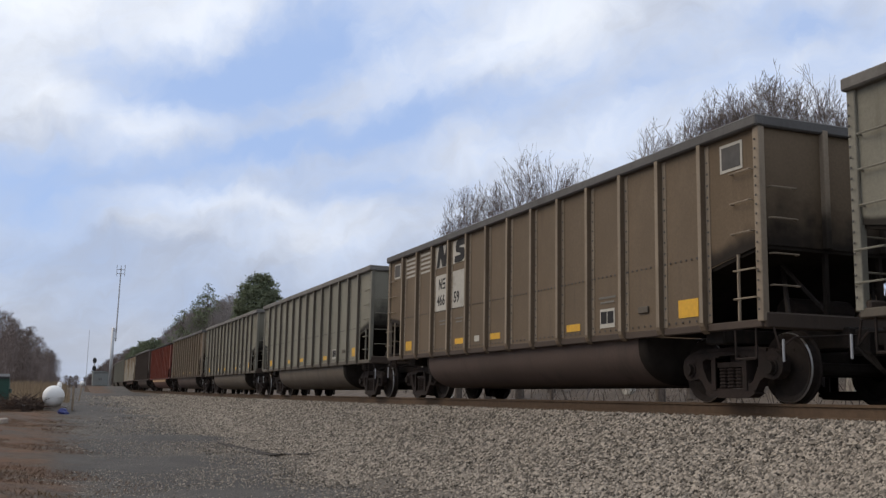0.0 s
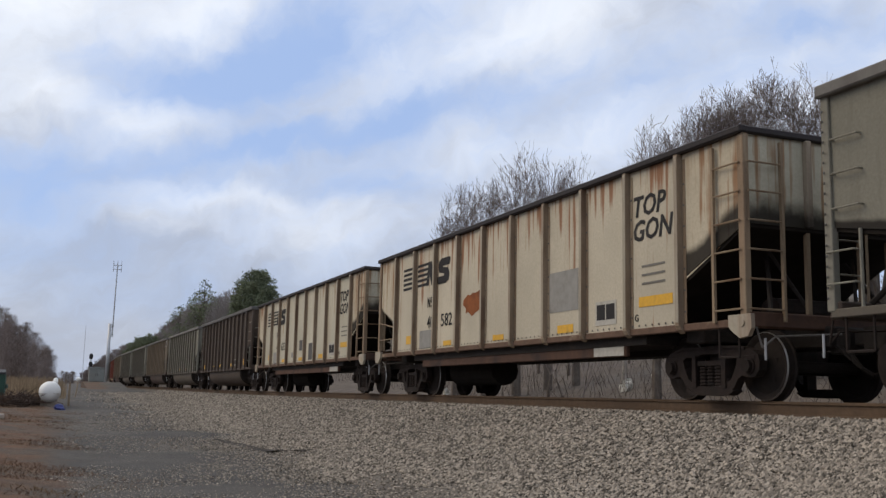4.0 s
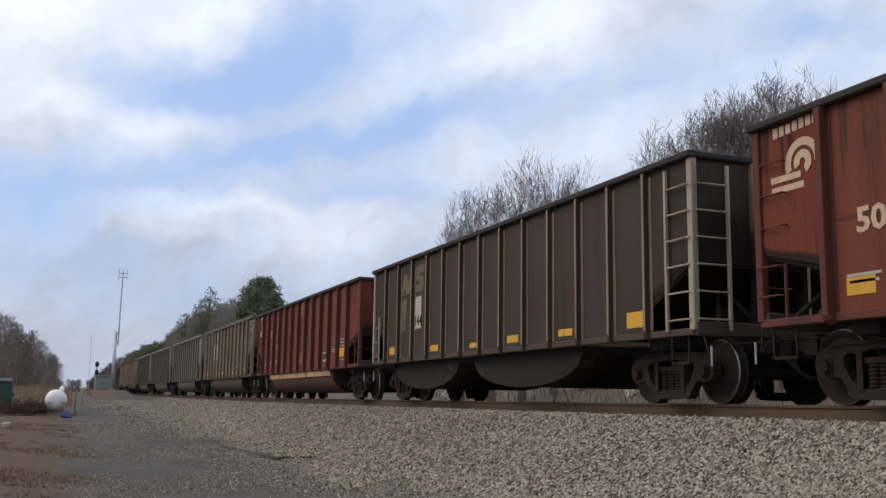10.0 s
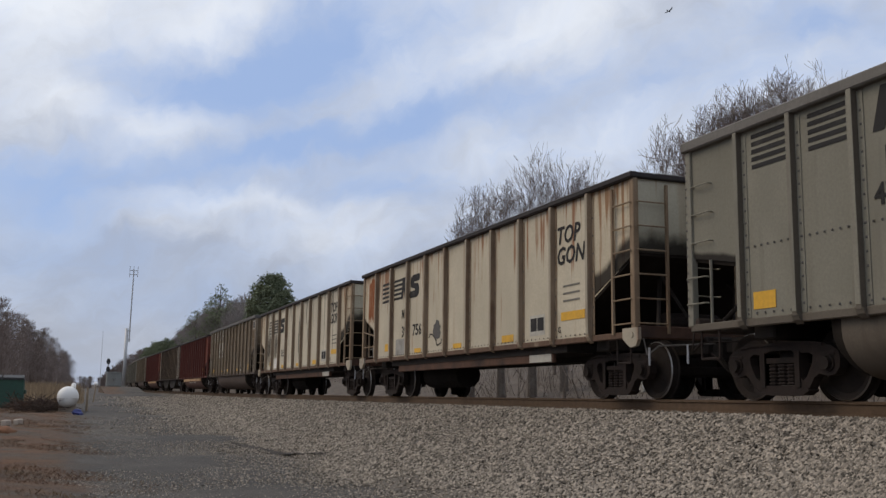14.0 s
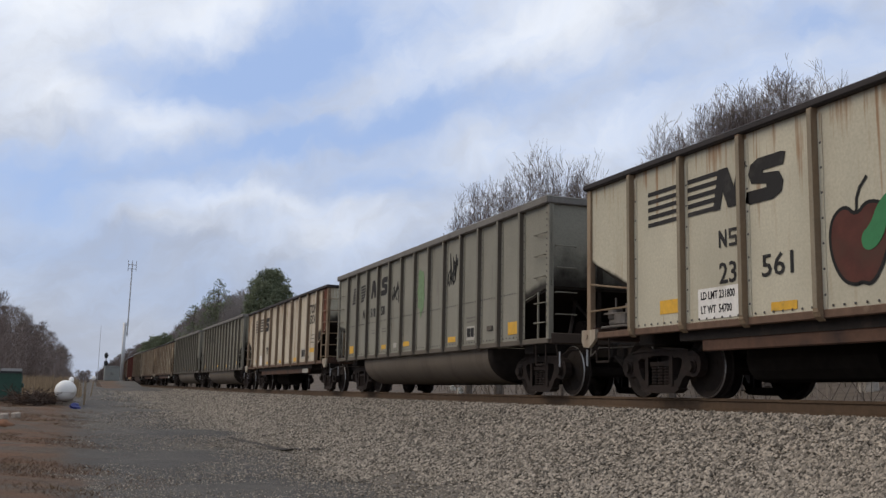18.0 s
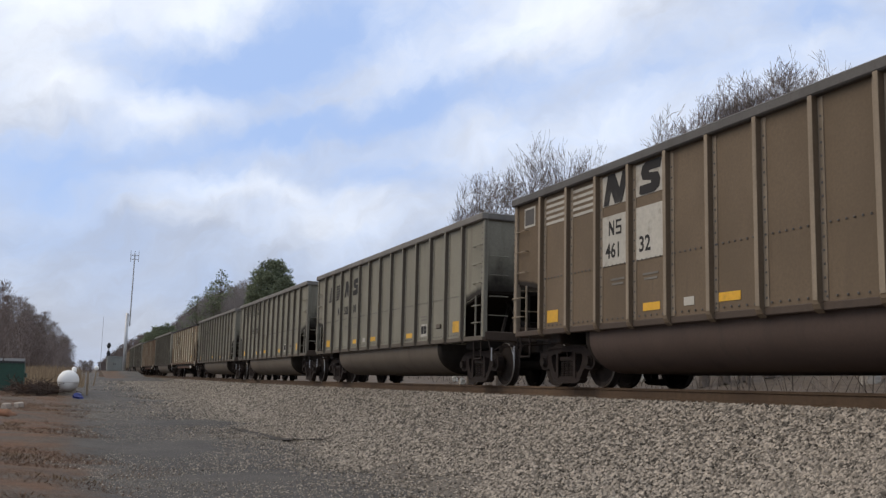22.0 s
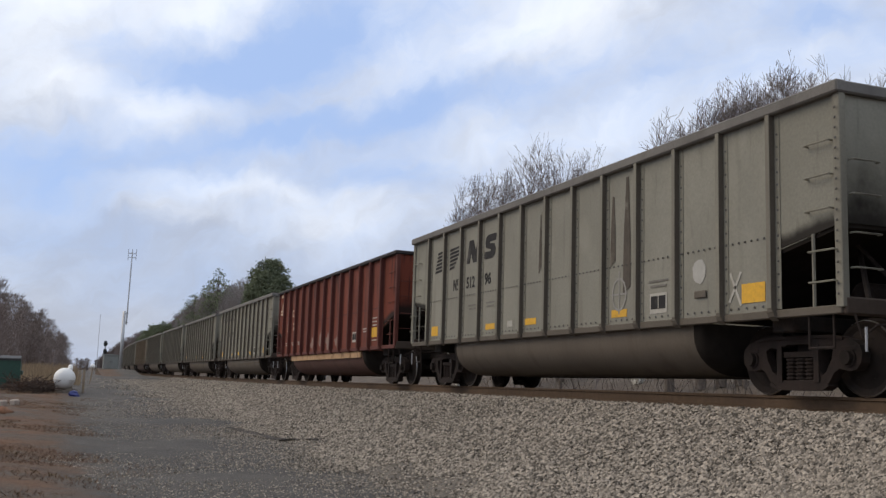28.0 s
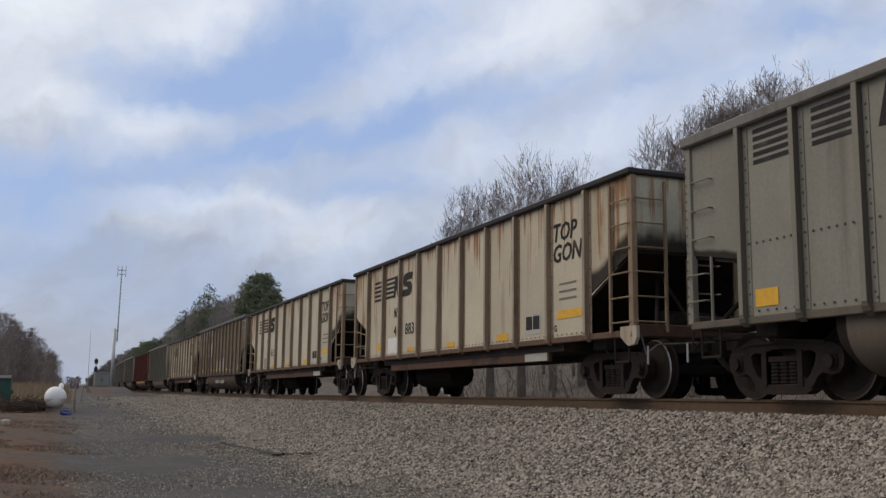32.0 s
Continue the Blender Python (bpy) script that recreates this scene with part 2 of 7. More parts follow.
def paint(name, base, streak, at=0.56, amount=0.14, top=None):
    """Weathered car paint: broad fading, fine grain and streaks that run down the sheet."""
    if name in MATS:
        return MATS[name]
    m = mat(name, base, 0.74, 0.0, 26.0, 0.15, bump=0.14, bump_scale=14.0, spread=0.07)
    nd, lk = m.node_tree.nodes, m.node_tree.links
    p = nd["Principled BSDF"]
    last = p.inputs["Base Color"].links[0].from_socket
    shift = next(n for n in nd if n.type == "VECT_MATH" and n.operation == "MULTIPLY_ADD")
    for scale, stretch, lo, hi, tint, force in (
            (0.75, (1, 1, 0.8), 0.42, 0.68, [c * 0.72 for c in base], 0.55),
            (0.8, (3.2, 3.2, 0.3), at + 0.0, at + 0.18, streak, 0.6),
            (2.0, (4.0, 4.0, 0.5), at + 0.05, at + 0.2, streak, 0.4),
            (1.3, (1, 1, 1), at + 0.02, at + 0.2, [min(1.0, c * 1.22) for c in base], 0.5)):
        mp = nd.new("ShaderNodeMapping")
        mp.inputs["Scale"].default_value = stretch
        n = nd.new("ShaderNodeTexNoise")
        n.inputs["Scale"].default_value, n.inputs["Detail"].default_value = scale, 6
        r = nd.new("ShaderNodeMapRange")
        r.inputs["From Min"].default_value, r.inputs["From Max"].default_value = lo, hi
        r.inputs["To Max"].default_value = force
        mx = nd.new("ShaderNodeMixRGB")
        mx.inputs["Color2"].default_value = (*tint, 1)
        lk.new(shift.outputs[0], mp.inputs["Vector"])
        lk.new(mp.outputs[0], n.inputs["Vector"])
        lk.new(n.outputs["Fac"], r.inputs["Value"])
        lk.new(r.outputs[0], mx.inputs["Fac"])
        lk.new(last, mx.inputs["Color1"])
        last = mx.outputs["Color"]
    if top:
        # runs that start under the rim and thin out downwards
        co = nd.new("ShaderNodeTexCoord")
        xyz = nd.new("ShaderNodeSeparateXYZ")
        lk.new(co.outputs["Object"], xyz.inputs[0])
        mp = nd.new("ShaderNodeMapping")
        mp.inputs["Scale"].default_value = (6.5, 6.5, 0.34)
        n = nd.new("ShaderNodeTexNoise")
        n.inputs["Scale"].default_value, n.inputs["Detail"].default_value = 1.25, 7
        n2 = nd.new("ShaderNodeTexNoise")
        n2.inputs["Scale"].default_value, n2.inputs["Detail"].default_value = 1.1, 3
        lk.new(shift.outputs[0], mp.inputs["Vector"])
        lk.new(mp.outputs[0], n.inputs["Vector"])
        lk.new(shift.outputs[0], n2.inputs["Vector"])
        zr = nd.new("ShaderNodeMapRange")
        zr.inputs["From Min"].default_value, zr.inputs["From Max"].default_value = top[1], 3.3
        zr.inputs["To Min"].default_value, zr.inputs["To Max"].default_value = -0.13, 0.05
        lk.new(xyz.outputs["Z"], zr.inputs["Value"])
        total = n.outputs["Fac"]
        for extra, k in ((zr.outputs[0], 1.0), (n2.outputs["Fac"], 0.35)):
            q = nd.new("ShaderNodeMath")
            q.operation = "MULTIPLY_ADD"
            q.inputs[1].default_value = k
            lk.new(extra, q.inputs[0])
            lk.new(total, q.inputs[2])
            total = q.outputs[0]
        r = nd.new("ShaderNodeMapRange")
        r.interpolation_type = "SMOOTHSTEP"
        r.inputs["From Min"].default_value, r.inputs["From Max"].default_value = top[2] - 0.02, top[2] + 0.12
        r.inputs["To Max"].default_value = 0.85
        mx = nd.new("ShaderNodeMixRGB")
        mx.inputs["Color2"].default_value = (*top[0], 1)
        lk.new(total, r.inputs["Value"])
        lk.new(r.outputs[0], mx.inputs["Fac"])
        lk.new(last, mx.inputs["Color1"])
        last = mx.outputs["Color"]
    lk.new(last, p.inputs["Base Color"])
    return m


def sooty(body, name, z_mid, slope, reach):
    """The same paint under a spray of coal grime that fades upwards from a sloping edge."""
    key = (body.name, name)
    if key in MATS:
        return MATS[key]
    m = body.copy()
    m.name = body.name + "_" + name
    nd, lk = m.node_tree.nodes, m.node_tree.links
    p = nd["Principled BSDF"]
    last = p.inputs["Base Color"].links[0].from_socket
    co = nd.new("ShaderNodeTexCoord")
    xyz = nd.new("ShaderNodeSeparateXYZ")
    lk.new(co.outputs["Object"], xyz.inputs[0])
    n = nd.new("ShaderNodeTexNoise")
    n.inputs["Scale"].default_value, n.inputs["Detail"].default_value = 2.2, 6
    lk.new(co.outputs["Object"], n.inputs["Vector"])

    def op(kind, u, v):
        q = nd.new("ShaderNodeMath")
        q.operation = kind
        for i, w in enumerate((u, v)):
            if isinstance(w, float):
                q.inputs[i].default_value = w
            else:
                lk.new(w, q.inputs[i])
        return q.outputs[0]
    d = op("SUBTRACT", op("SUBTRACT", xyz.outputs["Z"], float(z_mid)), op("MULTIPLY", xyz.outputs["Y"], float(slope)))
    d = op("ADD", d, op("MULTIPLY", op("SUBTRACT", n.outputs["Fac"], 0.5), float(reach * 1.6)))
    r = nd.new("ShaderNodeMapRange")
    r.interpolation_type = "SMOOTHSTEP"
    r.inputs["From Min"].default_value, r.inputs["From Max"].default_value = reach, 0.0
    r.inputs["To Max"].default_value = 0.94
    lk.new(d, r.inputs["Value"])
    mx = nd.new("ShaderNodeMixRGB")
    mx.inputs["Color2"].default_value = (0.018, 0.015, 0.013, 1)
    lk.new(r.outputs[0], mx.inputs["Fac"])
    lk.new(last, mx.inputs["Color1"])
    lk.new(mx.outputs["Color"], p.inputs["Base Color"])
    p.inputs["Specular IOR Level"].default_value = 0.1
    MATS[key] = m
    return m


STEEL_DARK = mat("grimy_steel", (0.026, 0.021, 0.018), 0.85, 0.1, 9, 0.35, (0.06, 0.042, 0.032), 2.0, 0.57, bump=0.2)
TRUCK_STEEL = mat("dusty_cast_steel", (0.028, 0.02, 0.017), 0.9, 0.0, 8, 0.3, (0.02, 0.016, 0.014), 3.0, 0.5, bump=0.25)
WHEEL_STEEL = mat("rusty_wheel_steel", (0.024, 0.018, 0.015), 0.92, 0.0, 10, 0.3, (0.025, 0.02, 0.017), 3.0, 0.5)
TREAD = mat("polished_tread", (0.38, 0.37, 0.36), 0.42, 0.8, 20, 0.1)
# near-black base for slope sheets, tub ends, stanchions, the brake tank and hoses
NEAR_BLACK = mat("sooty_slope_sheet", (0.022, 0.018, 0.015), 0.95, 0.0, 5, 0.3, (0.03, 0.026, 0.022), 1.2, 0.55)
NEAR_BLACK.node_tree.nodes["Principled BSDF"].inputs["Specular IOR Level"].default_value = 0.08
RAIL_SIDE = mat("brown_rail_web", (0.115, 0.076, 0.048), 0.9, 0.0, 9, 0.25, (0.085, 0.056, 0.037), 0.8, 0.5, bump=0.2)
RAIL_TOP = mat("worn_rail_head", (0.30, 0.29, 0.28), 0.35, 0.85, 30, 0.1)
YELLOW = mat("reflective_yellow", (0.62, 0.34, 0.02), 0.6, 0, 12, 0.15, (0.35, 0.22, 0.03), 4.0, 0.58)
WHITE = mat("stencil_white", (0.42, 0.40, 0.35), 0.75, 0, 14, 0.15, (0.26, 0.24, 0.205), 3.0, 0.57)
BLACK = mat("stencil_black", (0.025, 0.024, 0.024), 0.8, 0, 14, 0.2, (0.07, 0.065, 0.06), 2.0, 0.57)


# ---- helpers for meshes ----
def link_part(name, mesh, parent, m=None, label=""):
    ob = new(name, mesh)
    ob.parent = parent
    if m is not None:
        ob.matrix_basis = m
    if label:
        tagged(ob, label)
    return ob


def to_mesh(name, bm, *mats, smooth=False):
    me = bpy.data.meshes.new(name)
    bm.normal_update()
    bm.to_mesh(me)
    bm.free()
    for mm in mats:
        me.materials.append(mm)
    if smooth:
        me.polygons.foreach_set("use_smooth", [True] * len(me.polygons))
    return me


def part(name, bm, material, parent, label="", m=None, smooth=False):
    return link_part(name, to_mesh(name, bm, material, smooth=smooth), parent, m, label)


def box(bm, x0, x1, y0, y1, z0, z1, bevel=0.0):
    r = bmesh.ops.create_cube(bm, size=1.0)
    v = r["verts"]
    bmesh.ops.scale(bm, vec=(x1 - x0, y1 - y0, z1 - z0), verts=v)
    bmesh.ops.translate(bm, vec=((x0 + x1) / 2, (y0 + y1) / 2, (z0 + z1) / 2), verts=v)
    if bevel:
        e = list({e for a in v for e in a.link_edges})
        bmesh.ops.bevel(bm, geom=e, offset=bevel, segments=1, affect="EDGES", profile=0.5)
    return v


def rod(bm, a, b, r, n=6, r2=None):
    a, b = Vector(a), Vector(b)
    d = b - a
    mm = Matrix.Translation((a + b) / 2) @ d.to_track_quat("Z", "Y").to_matrix().to_4x4()
    return bmesh.ops.create_cone(bm, cap_ends=True, segments=n, radius1=r, radius2=r if r2 is None else r2,
                                 depth=d.length, matrix=mm)["verts"]


def prism(bm, outline, axis, lo, hi):
    """Extrude a closed outline of (u, v) along x, y or z."""
    def at(u, v, w):
        return {"x": (w, u, v), "y": (u, w, v), "z": (u, v, w)}[axis]
    a = [bm.verts.new(at(u, v, lo)) for u, v in outline]
    b = [bm.verts.new(at(u, v, hi)) for u, v in outline]
    n = len(outline)
    bm.faces.new(a[::-1])
    bm.faces.new(b)
    for i in range(n):
        bm.faces.new((a[i], a[(i + 1) % n], b[(i + 1) % n], b[i]))
    bmesh.ops.recalc_face_normals(bm, faces=bm.faces)


# ---- the plan: track line, ground ----
TRACK_X = 9.66
BEND_AT, BEND_R = 110.0, 1200.0


def rise(d):
    """The line climbs gently in the distance."""
    if d < 30:
        return 0.0
    if d < 60:
        return 0.0048 * (d - 30) ** 2 / 60
    return 0.0048 * (d - 45)


def on_track(d, off=0.0, z=0.0):
    """Pose at distance d along the track, off metres to its right."""
    z += rise(d)
    tilt = math.degrees(math.atan((rise(d + 8) - rise(d - 8)) / 16))
    if d <= BEND_AT:
        return pose(TRACK_X + off, d, z, tilt)
    a = (d - BEND_AT) / BEND_R
    return pose(TRACK_X + BEND_R * (1 - math.cos(a)) + off * math.cos(a), BEND_AT + BEND_R * math.sin(a) - off * math.sin(a), z,
                tilt, 0, -math.degrees(a))


def road_z(y):
    z = float(np.interp(y, [20, 46, 62, 90, 110, 150, 300, 1000, 5000], [-1.45, -1.0, -0.55, -0.05, 0.25, 0.5, 1.4, 5.0, 25.0]))
    return min(z, rise(y) - 0.24)


def ground_mix():
    """Grey gravel on the drive that passes, patch by patch, into the brown verge beside it."""
    m = bpy.data.materials.new("drive_and_verge")
    m.use_nodes = True
    nd, lk = m.node_tree.nodes, m.node_tree.links
    p = nd["Principled BSDF"]
    co = nd.new("ShaderNodeTexCoord").outputs["Object"]

    def tex(scale, detail=5, rough=0.6):
        n = nd.new("ShaderNodeTexNoise")
        n.inputs["Scale"].default_value, n.inputs["Detail"].default_value, n.inputs["Roughness"].default_value = scale, detail, rough
        lk.new(co, n.inputs["Vector"])
        return n.outputs["Fac"]

    def span(v, lo, hi, out=(0.0, 1.0)):
        n = nd.new("ShaderNodeMapRange")
        for key, value in zip(("From Min", "From Max", "To Min", "To Max"), (lo, hi, *out)):
            n.inputs[key].default_value = value
        lk.new(v, n.inputs["Value"])
        return n.outputs[0]

    def blend(fac, one, two, kind="MIX"):
        n = nd.new("ShaderNodeMixRGB")
        n.blend_type = kind
        for i, v in enumerate((fac, one, two)):
            if isinstance(v, tuple):
                n.inputs[i].default_value = (*v, 1)
            elif isinstance(v, float):
                n.inputs[i].default_value = v
            else:
                lk.new(v, n.inputs[i])
        return n.outputs["Color"]
    road = blend(span(tex(0.22), 0.44, 0.62), (0.086, 0.081, 0.076), (0.126, 0.115, 0.102))
    road = blend(span(tex(1.6), 0.5, 0.7, (0.0, 0.6)), road, (0.066, 0.062, 0.057))
    verge = blend(span(tex(0.8), 0.42, 0.62), (0.105, 0.085, 0.068), (0.15, 0.083, 0.05))
    verge = blend(span(tex(3.2), 0.5, 0.66, (0.0, 0.8)), verge, (0.066, 0.05, 0.04))
    verge = blend(span(tex(9.0), 0.56, 0.68, (0.0, 0.7)), verge, (0.16, 0.1, 0.062))
    xyz = nd.new("ShaderNodeSeparateXYZ")
    lk.new(co, xyz.inputs[0])
    edge = nd.new("ShaderNodeMath")
    edge.operation = "MULTIPLY_ADD"
    edge.inputs[1].default_value = 2.6
    lk.new(tex(0.7, 7, 0.68), edge.inputs[0])
    lk.new(xyz.outputs["X"], edge.inputs[2])
    both = blend(span(edge.outputs[0], 1.3, 2.1), verge, road)
    grit = tex(42.0, 3, 0.7)
    both = blend(1.0, both, blend(span(grit, 0.3, 0.72), (0.5, 0.5, 0.5), (1.5, 1.5, 1.5)), "MULTIPLY")
    lk.new(both, p.inputs["Base Color"])
    p.inputs["Roughness"].default_value = 0.95
    p.inputs["Specular IOR Level"].default_value = 0.2
    u = nd.new("ShaderNodeBump")
    u.inputs["Strength"].default_value, u.inputs["Distance"].default_value = 1.0, 0.025
    lk.new(grit, u.inputs["Height"])
    lk.new(u.outputs[0], p.inputs["Normal"])
    return m


DRIVE = ground_mix()
BALLAST_BASE = mat("ballast_bed", (0.118, 0.103, 0.086), 0.95, 0, 16.0, 0.75, (0.08, 0.07, 0.06), 0.5, 0.55, bump=1.0, bump_scale=24.0)
LEAF_LITTER = mat("leaf_litter_bank", (0.095, 0.076, 0.06), 0.95, 0, 2.0, 0.4, (0.125, 0.105, 0.087), 0.7, 0.52, bump=0.8, bump_scale=9.0)
TAN_FIELD = mat("tan_dry_field", (0.2, 0.148, 0.096), 0.95, 0, 1.2, 0.3, (0.15, 0.11, 0.075), 0.15, 0.5, bump=0.6, bump_scale=5.0)
STONE = mat("granite_ballast_stone", (0.236, 0.204, 0.165), 0.9, 0, 30.0, 0.2, island=0.8)


def build_ground():
    xs = [-2500, -800, -300, -120, -60, -30, -16, -10, -6, -4] + list(np.arange(-3, 16.1, 0.5)) + [18, 22, 30, 45, 80, 200, 700, 2500]
    ys = [-400, -100, -30] + list(np.arange(-10, 60, 1.0)) + list(np.arange(60, 140, 4.0)) + [150, 180, 240, 330, 500, 900, 2000, 4500]
    bm = bmesh.new()
    grid = []
    for y in ys:
        row = []
        for x in xs:
            z = road_z(y)
            n = noise.noise((x * 0.25, y * 0.25, 0)) * 0.05 + noise.noise((x * 0.9, y * 0.9, 3)) * 0.025
            if x < 1.0 and x > -40:
                z += 0.12 * min(1, (1.0 - x) / 2.0) + n * 1.5
            if x > 14.5:
                z += min(4.5, (x - 14.5) * 0.22)
            row.append(bm.verts.new((x, y, z + n)))
        grid.append(row)
    for j in range(len(ys) - 1):
        for i in range(len(xs) - 1):
            f = bm.faces.new((grid[j][i], grid[j][i + 1], grid[j + 1][i + 1], grid[j + 1][i]))
            f.smooth = True
            x, y = xs[i], ys[j]
            f.material_index = 1 if x > 13 else 2 if (x < -3 and y > 55) else 0
    ob = new("ground", to_mesh("ground", bm, DRIVE, LEAF_LITTER, TAN_FIELD))
    tagged(ob, "grey gravel drive with a dry reddish grass verge", "ground", kind="structure")


def build_ballast():
    prof = [(-7.0, -2.22), (-1.75, -0.29), (-1.45, -0.20), (1.45, -0.20), (1.75, -0.29), (5.5, -1.66)]
    bm = bmesh.new()
    rows = []
    d = -60.0
    while d < 420:
        m = on_track(d)
        rows.append([bm.verts.new(m @ Vector((o, 0, z + 0.03 * noise.noise((o * 2, d * 0.7, 1))))) for o, z in prof])
        d += 1.0 if d < 60 else 5.0
    for a, b in zip(rows, rows[1:]):
        for i in range(len(prof) - 1):
            bm.faces.new((a[i], a[i + 1], b[i + 1], b[i]))
    tagged(new("ballast_bank", to_mesh("ballast_bank", bm, BALLAST_BASE)), "sloping bank of grey crushed-stone ballast under the track", "ballast", kind="structure")


def build_stones():
    rng = np.random.default_rng(4)
    n = 165000
    y = 6.5 + 72 * rng.random(n) ** 2.05
    edge = 0.35 * np.sin(y * 0.8) + 0.25 * np.sin(y * 2.3 + 1.0)
    o = -1.35 - (3.35 + edge) * rng.random(n)
    stray = rng.random(n) < 0.16
    o = np.where(stray, -4.2 - edge - rng.exponential(0.8, n), o)
    z = np.interp(o, [-7.0, -1.75, -1.45, 1.45], [-2.22, -0.29, -0.20, -0.20])
    z += np.array([rise(d) for d in y])
    z = np.maximum(z, np.array([road_z(d) for d in y]))
    size = (0.015 + 0.023 * rng.random(n)) * np.where(stray, 0.8, 1.0) * np.clip(y / 26.0, 1.0, 1.5)
    base = np.array([(1, 0, 0), (-1, 0, 0), (0, 1, 0), (0, -1, 0), (0, 0, 1), (0, 0, -1)], float)
    faces = np.array([(0, 2, 4), (2, 1, 4), (1, 3, 4), (3, 0, 4), (2, 0, 5), (1, 2, 5), (3, 1, 5), (0, 3, 5)])
    v = base[None] * (0.65 + 0.7 * rng.random((n, 6, 1))) + 0.35 * (rng.random((n, 6, 3)) - 0.5)
    v[:, :, 2] *= 0.75
    a = rng.random(n) * 6.283
    c, s = np.cos(a), np.sin(a)
    x2 = v[:, :, 0] * c[:, None] - v[:, :, 1] * s[:, None]
    y2 = v[:, :, 0] * s[:, None] + v[:, :, 1] * c[:, None]
    v[:, :, 0], v[:, :, 1] = x2, y2
    v *= size[:, None, None]
    v += np.stack([TRACK_X + o, y, z + size * 0.25], 1)[:, None, :]
    f = (faces[None] + 6 * np.arange(n)[:, None, None]).reshape(-1, 3)
    me = bpy.data.meshes.new("ballast_stones")
    me.from_pydata(v.reshape(-1, 3), [], f.tolist())
    me.materials.append(STONE)
    tagged(new("ballast_stones", me), "loose grey angular ballast stones", "gravel", kind="stuff")


def build_rails():
    prof = [(-0.075, -0.185), (0.075, -0.185), (0.075, -0.172), (0.012, -0.155), (0.012, -0.045), (0.036, -0.036), (0.036, -0.004), (0.03, 0.0),
            (-0.03, 0.0), (-0.036, -0.004), (-0.036, -0.036), (-0.012, -0.045), (-0.012, -0.155), (-0.075, -0.172)]
    for off in (-0.753, 0.753):
        bm = bmesh.new()
        rows = []
        d = -40.0
        while d < 400:
            m = on_track(d, off)
            rows.append([bm.verts.new(m @ Vector((u, 0, w))) for u, w in prof])
            d += 30 if d < 100 else 8
        n = len(prof)
        for a, b in zip(rows, rows[1:]):
            for i in range(n):
                f = bm.faces.new((a[i], a[(i + 1) % n], b[(i + 1) % n], b[i]))
                f.material_index = 1 if i == 7 else 0
        bmesh.ops.recalc_face_normals(bm, faces=bm.faces)
        tagged(new("rail", to_mesh("rail", bm, RAIL_SIDE, RAIL_TOP)), "brown rusty steel rail with a worn bright head", "rail", "track rails", "structure")


build_ground()
build_ballast()
build_stones()
build_rails()

# ---- the train ----
MESH = {}


def piece(name, key, make, parent, material, m=None, label="", smooth=False):
    """A part whose mesh is shared between alike pieces, with its own paint."""
    if key not in MESH:
        bm = bmesh.new()
        make(bm)
        MESH[key] = to_mesh(name, bm, STEEL_DARK, smooth=smooth)
    ob = link_part(name, MESH[key], parent, m, label)
    ob.material_slots[0].link = "OBJECT"
    ob.material_slots[0].material = material
    return ob


WHEELSETS = []
R_WHEEL = 0.457


def wheel_mesh():
    if "wheelset" not in MESH:
        bm = bmesh.new()
        for sx in (-1, 1):
            ring = [(0.0, 0.06), (0.10, 0.11), (0.15, 0.10), (0.36, 0.03), (0.41, 0.06), (0.445, 0.07), (0.457, 0.05),
                    (0.462, -0.04), (0.487, -0.055), (0.487, -0.075), (0.41, -0.075), (0.36, -0.02), (0.15, -0.06), (0.0, -0.06)]
            n = 28
            prev = None
            first = None
            for k in range(n):
                a = 2 * math.pi * k / n
                cur = [bm.verts.new((sx * (0.76 + w), r * math.cos(a), r * math.sin(a))) for r, w in ring[1:-1]]
                if prev:
                    for i in range(len(cur) - 1):
                        f = bm.faces.new((prev[i], prev[i + 1], cur[i + 1], cur[i]))
                        f.material_index = 1 if i == 4 else 0
                else:
                    first = cur
                prev = cur
            for i in range(len(first) - 1):
                f = bm.faces.new((prev[i], prev[i + 1], first[i + 1], first[i]))
                f.material_index = 1 if i == 4 else 0
            for k in range(6):
                a = 2 * math.pi * k / 6
                box(bm, *sorted((sx * 0.79, sx * 0.83)), 0.24 * math.cos(a) - 0.03, 0.24 * math.cos(a) + 0.03, 0.24 * math.sin(a) - 0.03, 0.24 * math.sin(a) + 0.03)
        rod(bm, (-1.14, 0, 0), (1.14, 0, 0), 0.085, 10)
        bmesh.ops.recalc_face_normals(bm, faces=bm.faces)
        MESH["wheelset"] = to_mesh("wheelset", bm, WHEEL_STEEL, TREAD)
    return MESH["wheelset"]


